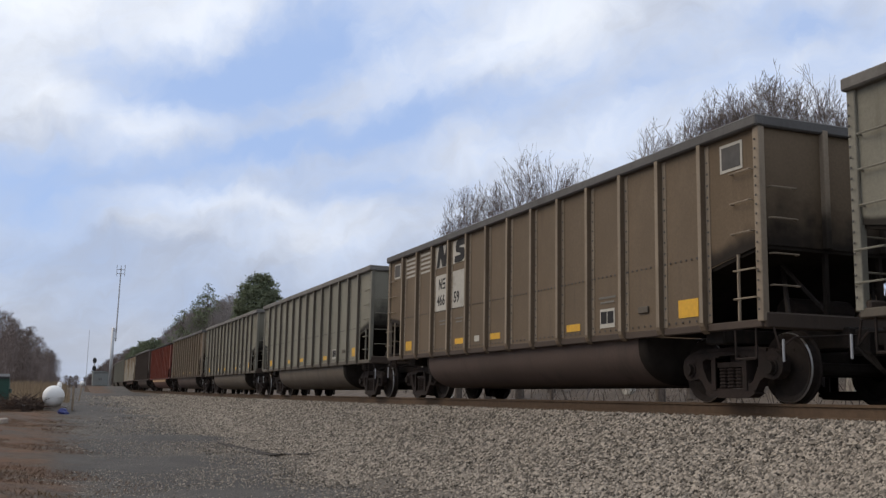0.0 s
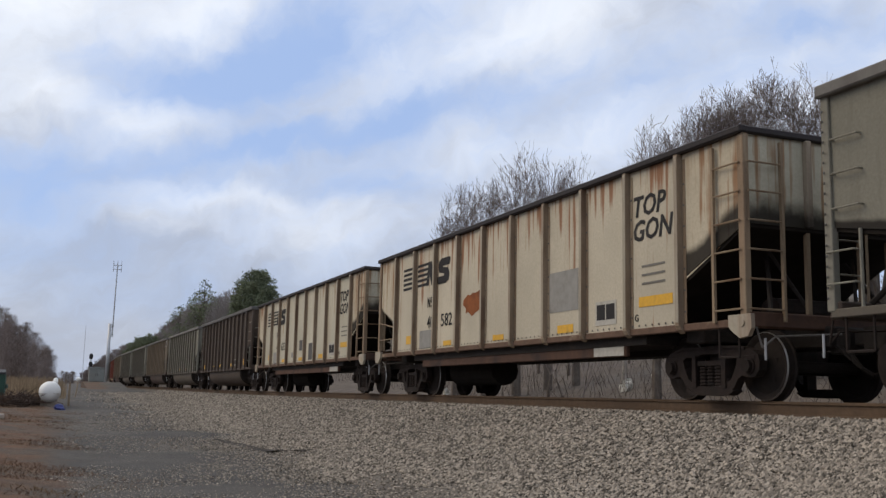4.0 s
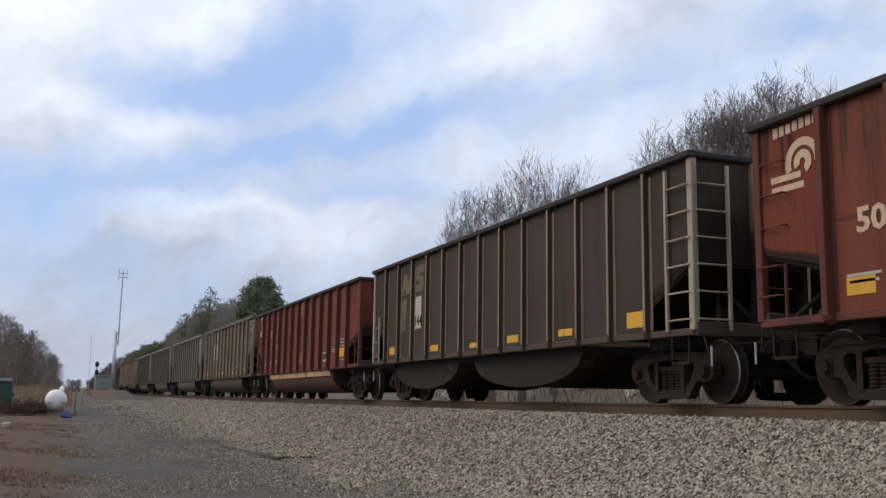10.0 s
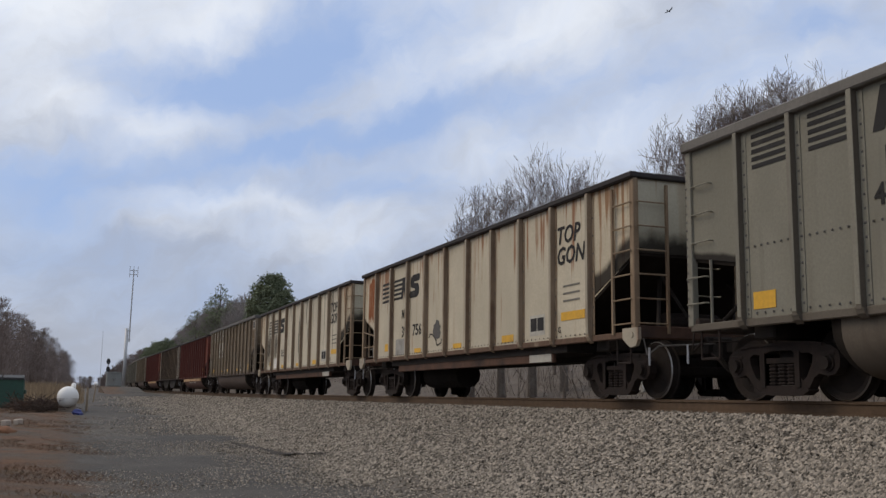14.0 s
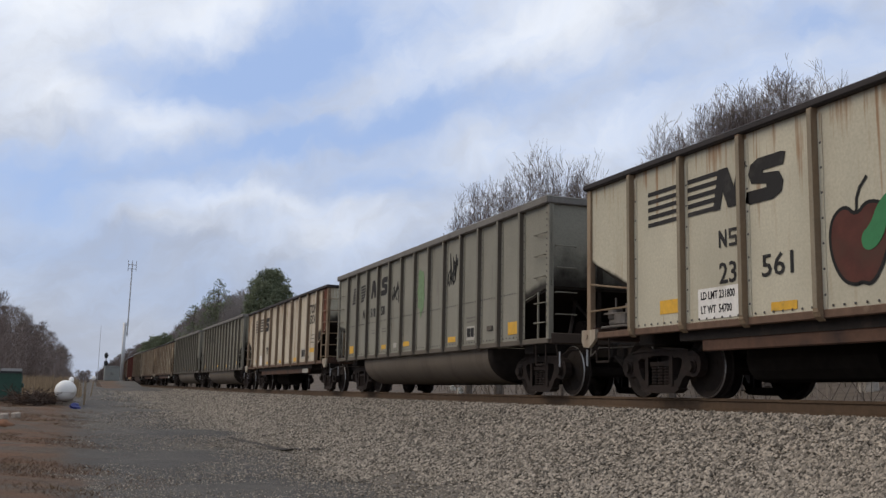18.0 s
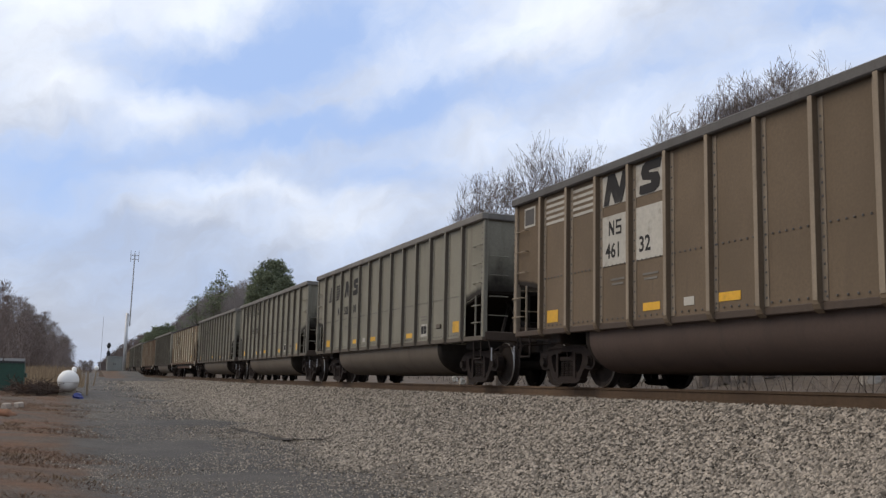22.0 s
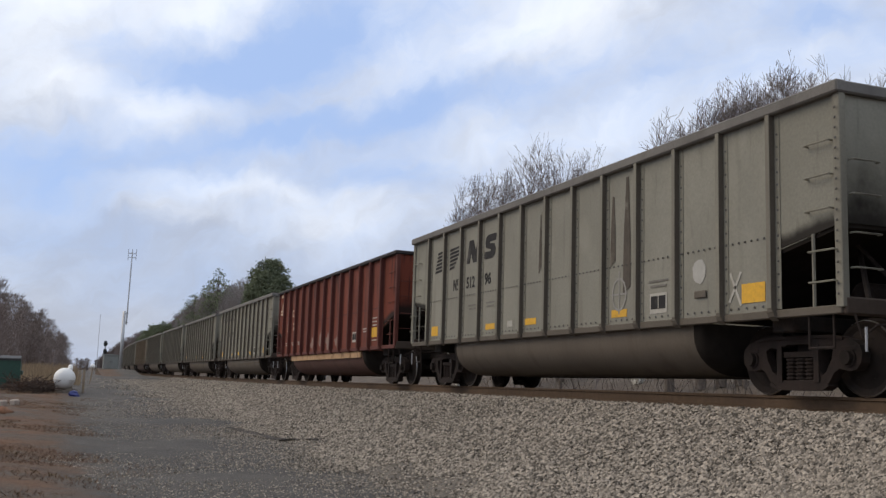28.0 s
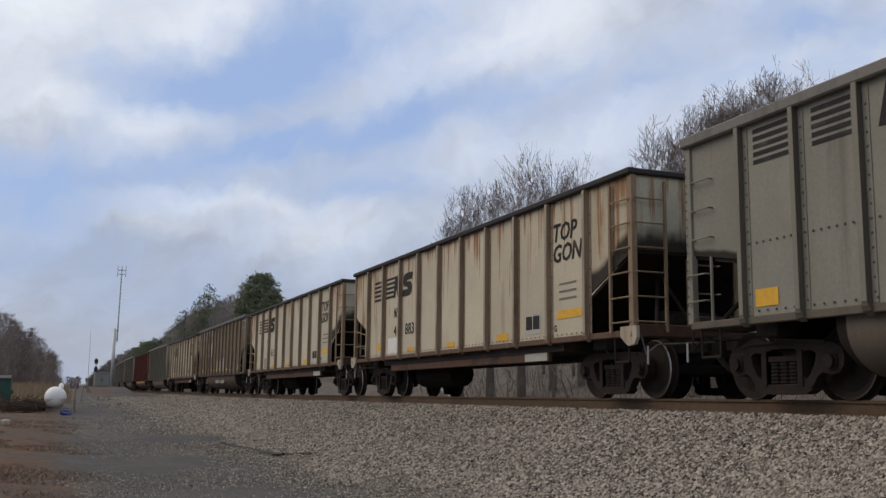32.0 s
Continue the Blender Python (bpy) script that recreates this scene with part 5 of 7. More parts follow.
def mark_red(car, k, parts):
    for i in range(7):
        plate(car, "name_bar", 7.13 - 0.115 * i, 3.32 + 0.006 * i, 0.085, 0.13, CREAM_PRINT)
    shape(car, "logo_mark", "arc", ring_part(0.30, 0.20, -0.1, 3.5), 6.67, 2.87, CREAM_PRINT)
    shape(car, "logo_mark", "inner_arc", ring_part(0.15, 0.05, -1.2, 3.6), 6.67, 2.87, CREAM_PRINT)
    plate(car, "logo_bar", 6.97, 2.73, 0.52, 0.08, CREAM_PRINT)
    plate(car, "logo_bar", 6.94, 2.60, 0.56, 0.08, CREAM_PRINT)
    shape(car, "initial_mark", "round_mark", ring_part(0.14, 0.085, 0.8, 5.5), 4.9, 2.53, CREAM_PRINT)
    shape(car, "initial_mark", "legged_mark", [(0, 0), (0.05, 0), (0.05, 0.11), (0.11, 0.11), (0.17, 0), (0.24, 0), (0.17, 0.12), (0.22, 0.17), (0.22, 0.25), (0.17, 0.29), (0, 0.29)], 4.7, 2.385, CREAM_PRINT)
    for body, y in zip(parts, (5.88, 4.86, 3.8)):
        write(car, "car_number", body, y, 1.89, 0.28, CREAM_PRINT, 0.012, 0.0, 1.15)
    for y in (5.8, 4.75, 3.7):
        print_lines(car, y, 1.42, 0.5, 2, WHITE)
    piece("weld_seam", "red_seam", lambda bm: box(bm, -0.006, 0, -6.3, 6.3, -0.018, 0.018), car, P_REDPOST, pose(-SIDE, 0, 2.08))
    if k == 11:
        for i in range(2):
            plate(car, "stencil_bar", -0.28, 3.25 - 0.2 * i, 0.5, 0.09, FADED_SQUARE, x=FACE - 0.004)
        for i in range(5):
            stroke(car, "scrawl", scrawl(110 + i, 2.1 - 0.8 * i, 0.62, 0.62, 0.1, 16), 0.008, WHITE).location.x = -1.43
    for z, w, h in ((3.14, 0.62, 0.46), (1.40, 0.55, 0.40)) if k != 28 else ():
        plate(car, "tan_square", -0.28, z, w, h, TAN_SQUARE if k == 11 else FADED_SQUARE)
    for y, z, w, h in ((-5.62, 1.42, 0.5, 0.27), (-2.6, 1.27, 0.45, 0.16), (1.35, 1.27, 0.4, 0.12), (3.0, 1.25, 0.4, 0.13), (5.85, 1.3, 0.42, 0.2))[:5 if k == 11 else 1]:
        plate(car, "yellow_reflector", y, z, w, h, YELLOW, "yellow reflector")
    for i in range(3):
        print_lines(car, -5.62, 1.82 - 0.1 * i, 0.42, 1, WHITE)
    print_lines(car, -5.62, 1.20, 0.46, 1, WHITE)
    print_lines(car, -4.7, 1.55, 0.5, 2, WHITE)
    placard(car, -3.66, 1.35, 0.54, 0.3)


# car: style and number, where they can be read
NUMBERS = {0: ("A", "466", "59"), 1: ("B", "497", "67"), 5: ("C", "", ""), 6: ("C", "534", "56"), 7: ("C", "518", "65"), 8: ("A", "465", "70"), 12: ("A", "463", "82"),
           15: ("B", "474", "28"), 16: ("C", "", ""), 18: ("C", "518", "58"), 20: ("C", "518", "69"), 21: ("B", "504", "01"), 22: ("C", "528", "18"), 23: ("A", "461", "32"),
           24: ("C", "526", "63"), 25: ("B", "500", ""), 26: ("C", "528", "09"), 27: ("B", "484", "9"), 29: ("C", "512", "96"), 31: ("A", "468", "03"), 34: ("B", "57", "")}
CREAMS = {3: ("42", "673"), 4: ("40", "582"), 13: ("23", "015"), 14: ("39", "756"), 17: ("39", "789"), 19: ("23", "561"), 30: ("42", "534"), 32: ("42", "615"), 33: ("41", "883")}
REDS = {9: ("50", "77", "62"), 11: ("50", "74", "73"), 28: ("50", "7", "")}


def stroke(car, name, pts, r, material):
    """A sprayed line on the side."""
    bm = bmesh.new()
    for n, ((a, b), (c, d)) in enumerate(zip(pts, pts[1:])):
        u = Vector((c - a, d - b)).normalized() * r
        e = -0.003 - 0.0006 * (n % 2)
        prism(bm, [(a - u.x - u.y, b - u.y + u.x), (c + u.x - u.y, d + u.y + u.x), (c + u.x + u.y, d + u.y - u.x), (a - u.x + u.y, b - u.y - u.x)], "x", e, 0)
    return part(name, bm, material, car, m=pose(FACE - 0.002, 0, 0))


def scrawl(seed, y, z, w, h, n):
    r = random.Random(seed)
    return [(y - w * (i / n) + r.uniform(-0.12, 0.12), z + h * r.random()) for i in range(n)]


def streaks(car, seed, y, w, z0, z1, n, material):
    """Thin dark runs side by side on one sheet."""
    r = random.Random(seed)
    for i in range(n):
        c, half = y - w / 2 + w * (i + r.random()) / n, r.uniform(0.012, 0.045)
        top, low = z1 - (z1 - z0) * 0.35 * r.random(), z0 + (z1 - z0) * 0.4 * r.random() ** 2
        bend = r.uniform(-0.02, 0.02)
        shape(car, "dark_streak", ("run", seed, i), [(-half * 0.5, low), (half * 0.3, low - 0.05), (half + bend, (low + top) / 2), (half * 0.5, top), (-half * 0.4, top + 0.03), (-half + bend, (low + top) / 2)], c, 0.0, material, x=FACE - 0.002 - 0.0004 * (i % 3))


def mark_car(k, car, kind):
    rivets(car, kind)
    if kind == "tub":
        mark_tub(car, k, *NUMBERS.get(k, ("", "", "")))
    elif kind == "cream":
        mark_cream(car, k, *CREAMS.get(k, ("", "")), grey=k in (3, 4, 14, 32))
    elif kind == "red":
        mark_red(car, k, REDS.get(k, ()))
    else:
        plate(car, "logo_panel", 3.86, 2.1, 0.52, 0.78, WHITE)
        plate(car, "logo_panel", 4.85, 2.1, 0.4, 0.78, P_BROWN)
        write(car, "car_number", "144", 4.08, 1.78, 0.26, BLACK, 0.004).location.x -= 0.004
        write(car, "car_number", "10", 4.98, 1.78, 0.26, P_DARK, 0.004).location.x -= 0.004
        shape(car, "logo_mark", "zig", ZIG, 5.05, 2.62, P_BROWN)
        shape(car, "logo_mark", "hcurl", [(u * 1.2, v * 1.3) for u, v in CURL], 4.15, 2.6, P_BROWN)
        for y, z, w, h in ((5.74, 1.25, 0.4, 0.2), (2.7, 1.19, 0.5, 0.14), (-1.5, 1.18, 0.5, 0.14), (-3.6, 1.18, 0.5, 0.12), (-5.8, 1.24, 0.46, 0.24), (0.4, 1.15, 0.4, 0.1)):
            plate(car, "yellow_reflector", y, z, w, h, YELLOW, "yellow reflector")
    # marks of single cars
    run = mat("sooty_run_stain", (0.10, 0.085, 0.068), 0.88, 0, 6, 0.3, (0.3, 0.27, 0.2), 2.5, 0.6)
    if k == 13:
        streaks(car, 131, 5.35, 1.15, 1.2, 2.75, 16, run)
        streaks(car, 132, 4.0, 1.1, 1.3, 2.9, 8, run)
        streaks(car, 133, -1.75, 0.4, 1.1, 3.35, 7, run)
        streaks(car, 134, -0.2, 0.3, 1.2, 3.3, 4, run)
        streaks(car, 135, -3.1, 0.3, 1.4, 3.3, 3, run)
    if k in (20, 24, 25, 26):
        grime = mat("grey_run_stain", (0.125, 0.112, 0.09), 0.88, 0, 6, 0.3, (0.18, 0.168, 0.132), 2.0, 0.48)
        for q, (y, w, n) in enumerate({20: ((4.62, 0.75, 17),), 24: ((-0.2, 0.7, 12), (-2.6, 0.7, 8), (-3.9, 0.6, 5), (5.1, 0.15, 2)), 25: ((2.4, 0.7, 9), (-3.1, 0.8, 6)), 26: ((3.95, 0.08, 2), (-5.3, 0.4, 4))}[k]):
            streaks(car, 200 + 10 * k + q, y, w, 1.3 if k != 24 else 1.7, 3.3, n, run if k == 20 else grime)
    if k == 3:
        for y, z, w, h in ((1.25, 1.3, 0.24, 0.18), (0.0, 1.6, 0.42, 0.36), (-1.5, 1.35, 0.8, 0.55), (3.9, 1.2, 0.9, 0.36)):
            plate(car, "paint_patch", y, z, w, h, DARK_PATCH if w > 0.4 else GREY_PATCH, thick=0.002)
    if k == 4:
        shape(car, "sprayed_blot", "blot4", blot(4, 1.0, 0.5), 1.2, 1.9, RUST)
        plate(car, "paint_patch", -2.6, 1.8, 1.1, 0.7, GREY_PATCH, thick=0.002)
    if k == 14:
        shape(car, "sprayed_blot", "blot14", blot(14, 0.5, 0.45), 1.3, 1.55, DARK_PATCH)
        stroke(car, "scrawl", scrawl(5, 1.8, 1.15, 1.0, 0.35, 8), 0.015, SPRAY_BLACK)
    if k == 17:
        shape(car, "rust_patch", "rust17", smear(171, 0.62, 1.5), -6.85, 2.75, DARK_SMEAR, "dark red rust patch")
    if k == 18:
        stroke(car, "scrawl", scrawl(6, 1.9, 2.3, 0.62, 0.6, 26), 0.017, SPRAY_BLACK)
        stroke(car, "scrawl", scrawl(7, -2.2, 2.4, 0.65, 0.8, 30), 0.018, SPRAY_BLACK)
        shape(car, "sprayed_blot", "blot18", blot(18, 0.5, 1.1), -0.4, 2.5, mat("green_haze_paint", (0.16, 0.24, 0.13), 0.8))
    if k == 19:
        apple = rounded([(0.04, 0.3), (-0.02, 0.6), (0.04, 0.88), (0.26, 1.0), (0.44, 0.84), (0.62, 1.0), (0.9, 0.92), (0.98, 0.6), (0.86, 0.24), (0.66, -0.02), (0.5, 0.03), (0.4, 0.0), (0.2, 0.06)])
        apple = [(0.03 + u * 0.92, 0.02 + v * 0.92) for u, v in apple]
        shape(car, "sprayed_apple", "apple", apple, 1.86, 1.25, APPLE_RED, "dark red sprayed apple")
        stroke(car, "sprayed_outline", [(1.86 - u, 1.25 + v) for u, v in apple + apple[:1]], 0.02, SPRAY_BLACK)
        shape(car, "sprayed_leaf", "leaf", rounded([(0.42, 0.42), (0.40, 0.58), (0.55, 0.68), (0.66, 0.9), (0.9, 1.05), (1.0, 0.92), (0.82, 0.78), (0.72, 0.5), (0.55, 0.38)]), 1.76, 1.24, LEAF_GREEN, "green sprayed leaf", FACE - 0.0065)
        stroke(car, "sprayed_stem", [(1.42, 2.1), (1.41, 2.24), (1.36, 2.35), (1.26, 2.45)], 0.018, SPRAY_BLACK)
    if k == 28:
        for i, (y, z, w, h) in enumerate(((-0.5, 1.3, 0.7, 0.5), (0.45, 1.4, 0.6, 0.7), (1.6, 1.3, 0.7, 0.4), (-1.6, 1.25, 0.5, 0.3))):
            shape(car, "paint_blot", "blot28_%d" % i, blot(60 + i, w, h, 22, 0.5), y, z, mat("thin_white_spray", (0.27, 0.185, 0.155), 0.85, 0, 3, 0.3, (0.17, 0.06, 0.04), 3.0, 0.5), x=FACE + 0.0025)
    if k == 14:
        shape(car, "rust_patch", "rust14", smear(141, 0.5, 1.25), 6.68, 2.72, RUST_SMEAR, "orange rust patch")
    if k == 29:
        stroke(car, "sprayed_ring", [(-2.5 + 0.2 * math.cos(a), 1.5 + 0.25 * math.sin(a)) for a in np.linspace(0, 6.2832, 17)], 0.018, GREY_PATCH)
        stroke(car, "sprayed_cross", [(-2.5, 1.2), (-2.5, 1.85)], 0.016, GREY_PATCH)
        stroke(car, "sprayed_cross", [(-2.72, 1.5), (-2.28, 1.5)], 0.014, GREY_PATCH)
        shape(car, "sprayed_dot", "dot29", blot(29, 0.3, 0.34, 18, 0.12), -4.6, 1.66, mat("pale_grey_spray", (0.36, 0.35, 0.32), 0.85, 0, 4, 0.2))
        stroke(car, "sprayed_star", [(-5.3, 1.55), (-5.5, 1.15)], 0.02, WHITE)
        stroke(car, "sprayed_star", [(-5.5, 1.55), (-5.28, 1.2)], 0.02, WHITE)
        for i, (y, z0, z1, w) in enumerate(((-2.3, 1.95, 3.1, 0.16), (-2.72, 1.5, 3.35, 0.22), (0.3, 2.1, 3.2, 0.1))):
            shape(car, "dark_streak", "streak29_%d" % i, [(-w / 2, z0), (w / 2, z0 + 0.1), (w * 0.45, (z0 + z1) / 2), (w * 0.2, z1), (-w * 0.1, z1), (-w * 0.4, (z0 + z1) / 2)], y, 0.0,
                  mat("dark_run_stain", (0.085, 0.072, 0.058), 0.85, 0, 5, 0.35, (0.16, 0.145, 0.12), 3.0, 0.55), x=FACE - 0.001)
    if k == 30:
        for i, y in enumerate((3.1, 0.9, -0.5)):
            stroke(car, "scrawl", scrawl(30 + i, y, 1.12, 0.8, 0.6, 30), 0.009, mat("pale_green_spray", (0.17, 0.3, 0.2), 0.8))
    if k == 31:
        for y, z, w, h in ((0.59, 1.41, 0.79, 0.54), (-0.4, 1.41, 0.72, 0.58), (-1.46, 1.48, 0.75, 0.65), (6.7, 2.5, 0.5, 0.6), (5.64, 2.4, 0.6, 0.4)):
            plate(car, "paint_patch", y, z, w, h, GREY_PATCH, thick=0.002)
        plate(car, "paint_patch", 1.0, 0.66, 1.3, 0.22, GREY_PATCH, x=-1.398, thick=0.01)
        plate(car, "paint_patch", -0.6, 0.66, 1.2, 0.25, GREY_PATCH, x=-1.398, thick=0.01)
        shape(car, "dark_streak", "streak31", [(0, 0), (0.14, 0.2), (0.16, 2.2), (0.02, 2.2)], 3.85, 1.15, SPRAY_BLACK, x=FACE - 0.008)

for _k, _car in CARS:
    if _k >= -3:
        mark_car(_k, _car, STYLE[ORDER[_k - FIRST]][0])

# ---- trees and things round the track ----
BARK = mat("grey_brown_bark", (0.11, 0.09, 0.075), 0.95, 0, 12, 0.3, (0.16, 0.14, 0.12), 2.0, 0.55)
TWIG = mat("grey_brown_twigs", (0.21, 0.174, 0.156), 0.95, 0, 6, 0.25)
PALE_TWIG = mat("pale_grey_twigs", (0.25, 0.225, 0.21), 0.95, 0, 4, 0.25)
FAR_TWIG = mat("far_brown_twigs", (0.195, 0.162, 0.148), 0.95, 0, 0.6, 0.3, (0.135, 0.108, 0.096), 0.12, 0.5, island=0.25)
NEEDLE = mat("dark_pine_needles", (0.20, 0.225, 0.14), 0.85, 0, 1.5, 0.4, (0.12, 0.14, 0.085), 0.5, 0.5, island=0.4)
PALE_BARK = mat("pale_bark", (0.34, 0.31, 0.27), 0.9, 0, 8, 0.25, (0.2, 0.17, 0.14), 2.0, 0.52)


def tube_arrays(segs, sides):
    """Tapered tubes from rows of start, end, start radius, end radius."""
    a = np.array([q[0] for q in segs])
    b = np.array([q[1] for q in segs])
    r0 = np.array([q[2] for q in segs])
    r1 = np.array([q[3] for q in segs])
    d = b - a
    d /= np.linalg.norm(d, axis=1, keepdims=True) + 1e-9
    ref = np.where(np.abs(d[:, 2:3]) > 0.9, np.array([[1.0, 0, 0]]), np.array([[0, 0, 1.0]]))
    u = np.cross(d, ref)
    u /= np.linalg.norm(u, axis=1, keepdims=True)
    w = np.cross(d, u)
    n = len(segs)
    v = np.zeros((n, 2 * sides, 3))
    for k in range(sides):
        t = 2 * math.pi * k / sides
        o = u * math.cos(t) + w * math.sin(t)
        v[:, k] = a + o * r0[:, None]
        v[:, sides + k] = b + o * r1[:, None]
    f = np.array([(k, (k + 1) % sides, sides + (k + 1) % sides, sides + k) for k in range(sides)])
    f = (f[None] + (2 * sides * np.arange(n))[:, None, None]).reshape(-1, 4)
    return v.reshape(-1, 3), f


def array_mesh(name, v, f, material):
    me = bpy.data.meshes.new(name)
    me.from_pydata(v.tolist(), [], f.tolist())
    me.materials.append(material)
    return me


def grow(seed, height, stems, wide, twig):
    """A bare tree: splayed stems that curve upwards and part into limbs, branches and twigs, all inside a domed crown."""
    rng = random.Random(seed)
    thick, fine, todo = [], [], []
    fork, mid, tall = 0.14 * height, 0.58 * height, 0.42 * height
    lumps = [(rng.uniform(0, 6.283), rng.uniform(0.0, 1.0)) for _ in range(5)]

    def inside(p):
        a, h = math.atan2(p.y, p.x), (p.z - mid) / tall
        k = 1.0 + 0.10 * sum(math.cos((i + 1) * a + ph) * w for i, (ph, w) in enumerate(lumps))
        return (p.x * p.x + p.y * p.y) / (wide * k) ** 2 + h * h * (1.0 if h > 0 else 0.7) < 1.0
    thick.append((Vector((0, 0, 0)), Vector((0, 0, fork)), 0.018 * height, 0.015 * height))
    for i in range(stems):
        a = 6.283 * (i + 0.5 * rng.random()) / stems
        lean = math.atan2(wide * rng.uniform(0.3, 1.35), height * 0.55)
        d = Vector((math.cos(a) * math.sin(lean), math.sin(a) * math.sin(lean), math.cos(lean)))
        todo.append((Vector((0, 0, fork * rng.uniform(0.7, 1.0))), d, height * rng.uniform(0.16, 0.2), 0.0085 * height, 0))
    while todo:
        p, d, length, r, lv = todo.pop()
        for i in range(2):
            j = 0.06 + 0.01 * lv
            d = (d + Vector((rng.gauss(0, j), rng.gauss(0, j), rng.gauss(0, j) + 0.045))).normalized()
            q = p + d * length * 0.5
            r1 = max(twig * 0.75, r * 0.86)
            (thick if r > 0.028 else fine).append((p, q, r, r1))
            p, r = q, max(twig, r1)
        if lv >= 10 or (q.z > mid * 0.7 and not inside(q)):
            continue
        for k in range(2 if rng.random() < 0.6 else 3):
            side = d.cross(Vector((rng.gauss(0, 1), rng.gauss(0, 1), rng.gauss(0, 1)))).normalized()
            turn = radians(rng.uniform(5, 16) if k == 0 else rng.uniform(18, 38))
            e = d * math.cos(turn) + side * math.sin(turn)
            todo.append((p.copy(), e, length * rng.uniform(0.68, 0.92), max(twig, r * (0.9 if k == 0 else 0.66)), lv + (1 if k == 0 or lv < 5 else 2)))
    return thick, fine


def bare_tree(seed, height, stems, label, m, twig=0.007, wide=1.7, coat=None):
    thick, fine = grow(seed, height, stems, wide, twig)
    t = new("bare_tree")
    t.matrix_basis = m
    tagged(t, label, "tree", "bare trees by the track")
    link_part("trunk", array_mesh("trunk", *tube_arrays(thick, 6), BARK), t)
    link_part("crown", array_mesh("crown", *tube_arrays(fine, 3), coat or TWIG), t)
    return t


def slope_z(x, y):
    return road_z(y) + min(4.5, max(0.0, (x - 14.5) * 0.22))


def pine_tree(seed, height, width, m, label, full=1.0, per=26, cone=0.0):
    rng = np.random.default_rng(seed)
    t = new("pine_tree")
    t.matrix_basis = m
    tagged(t, label, "tree", "pines by the track")
    segs = [(np.array([0, 0, z * height / 8.0]), np.array([0, 0, (z + 1) * height / 8.0]), 0.2 * (1 - z / 9.0), 0.2 * (1 - (z + 1) / 9.0)) for z in range(8)]
    n = int(950 * full)
    u = rng.normal(0, 1, (n, 3))
    u /= np.linalg.norm(u, axis=1, keepdims=True)
    lump = np.array([1 + 0.09 * noise.noise((q[0] * 2.2 + seed, q[1] * 2.2, q[2] * 2.2)) for q in u])
    mid = 0.62 * height
    c = u * (rng.random((n, 1)) ** 0.36) * lump[:, None] * np.array([width / 2, width / 2, 0.38 * height])
    c[:, :2] *= (1 - cone * c[:, 2:] / (0.38 * height))
    c[:, 2] += mid
    for q in c[:int(70 * full) + 20]:
        segs.append((np.array([0, 0, q[2] * 0.88]), q, 0.045, 0.012))
    c = np.repeat(c, per, axis=0)
    c += rng.normal(0, 1, c.shape) * np.array([0.22, 0.22, 0.13])
    c = np.repeat(c, 4, axis=0)
    d = rng.normal(0, 1, c.shape)
    d[:, 2] = np.abs(d[:, 2]) * 0.9
    d /= np.linalg.norm(d, axis=1, keepdims=True)
    s = rng.normal(0, 0.03, c.shape)
    v = np.stack([c - s, c + s, c + d * (0.12 + 0.16 * rng.random((len(c), 1)))], 1).reshape(-1, 3)
    link_part("trunk", array_mesh("trunk", *tube_arrays(segs, 5), BARK), t)
    link_part("crown", array_mesh("crown", v, np.arange(len(v)).reshape(-1, 3), NEEDLE), t)
    return t


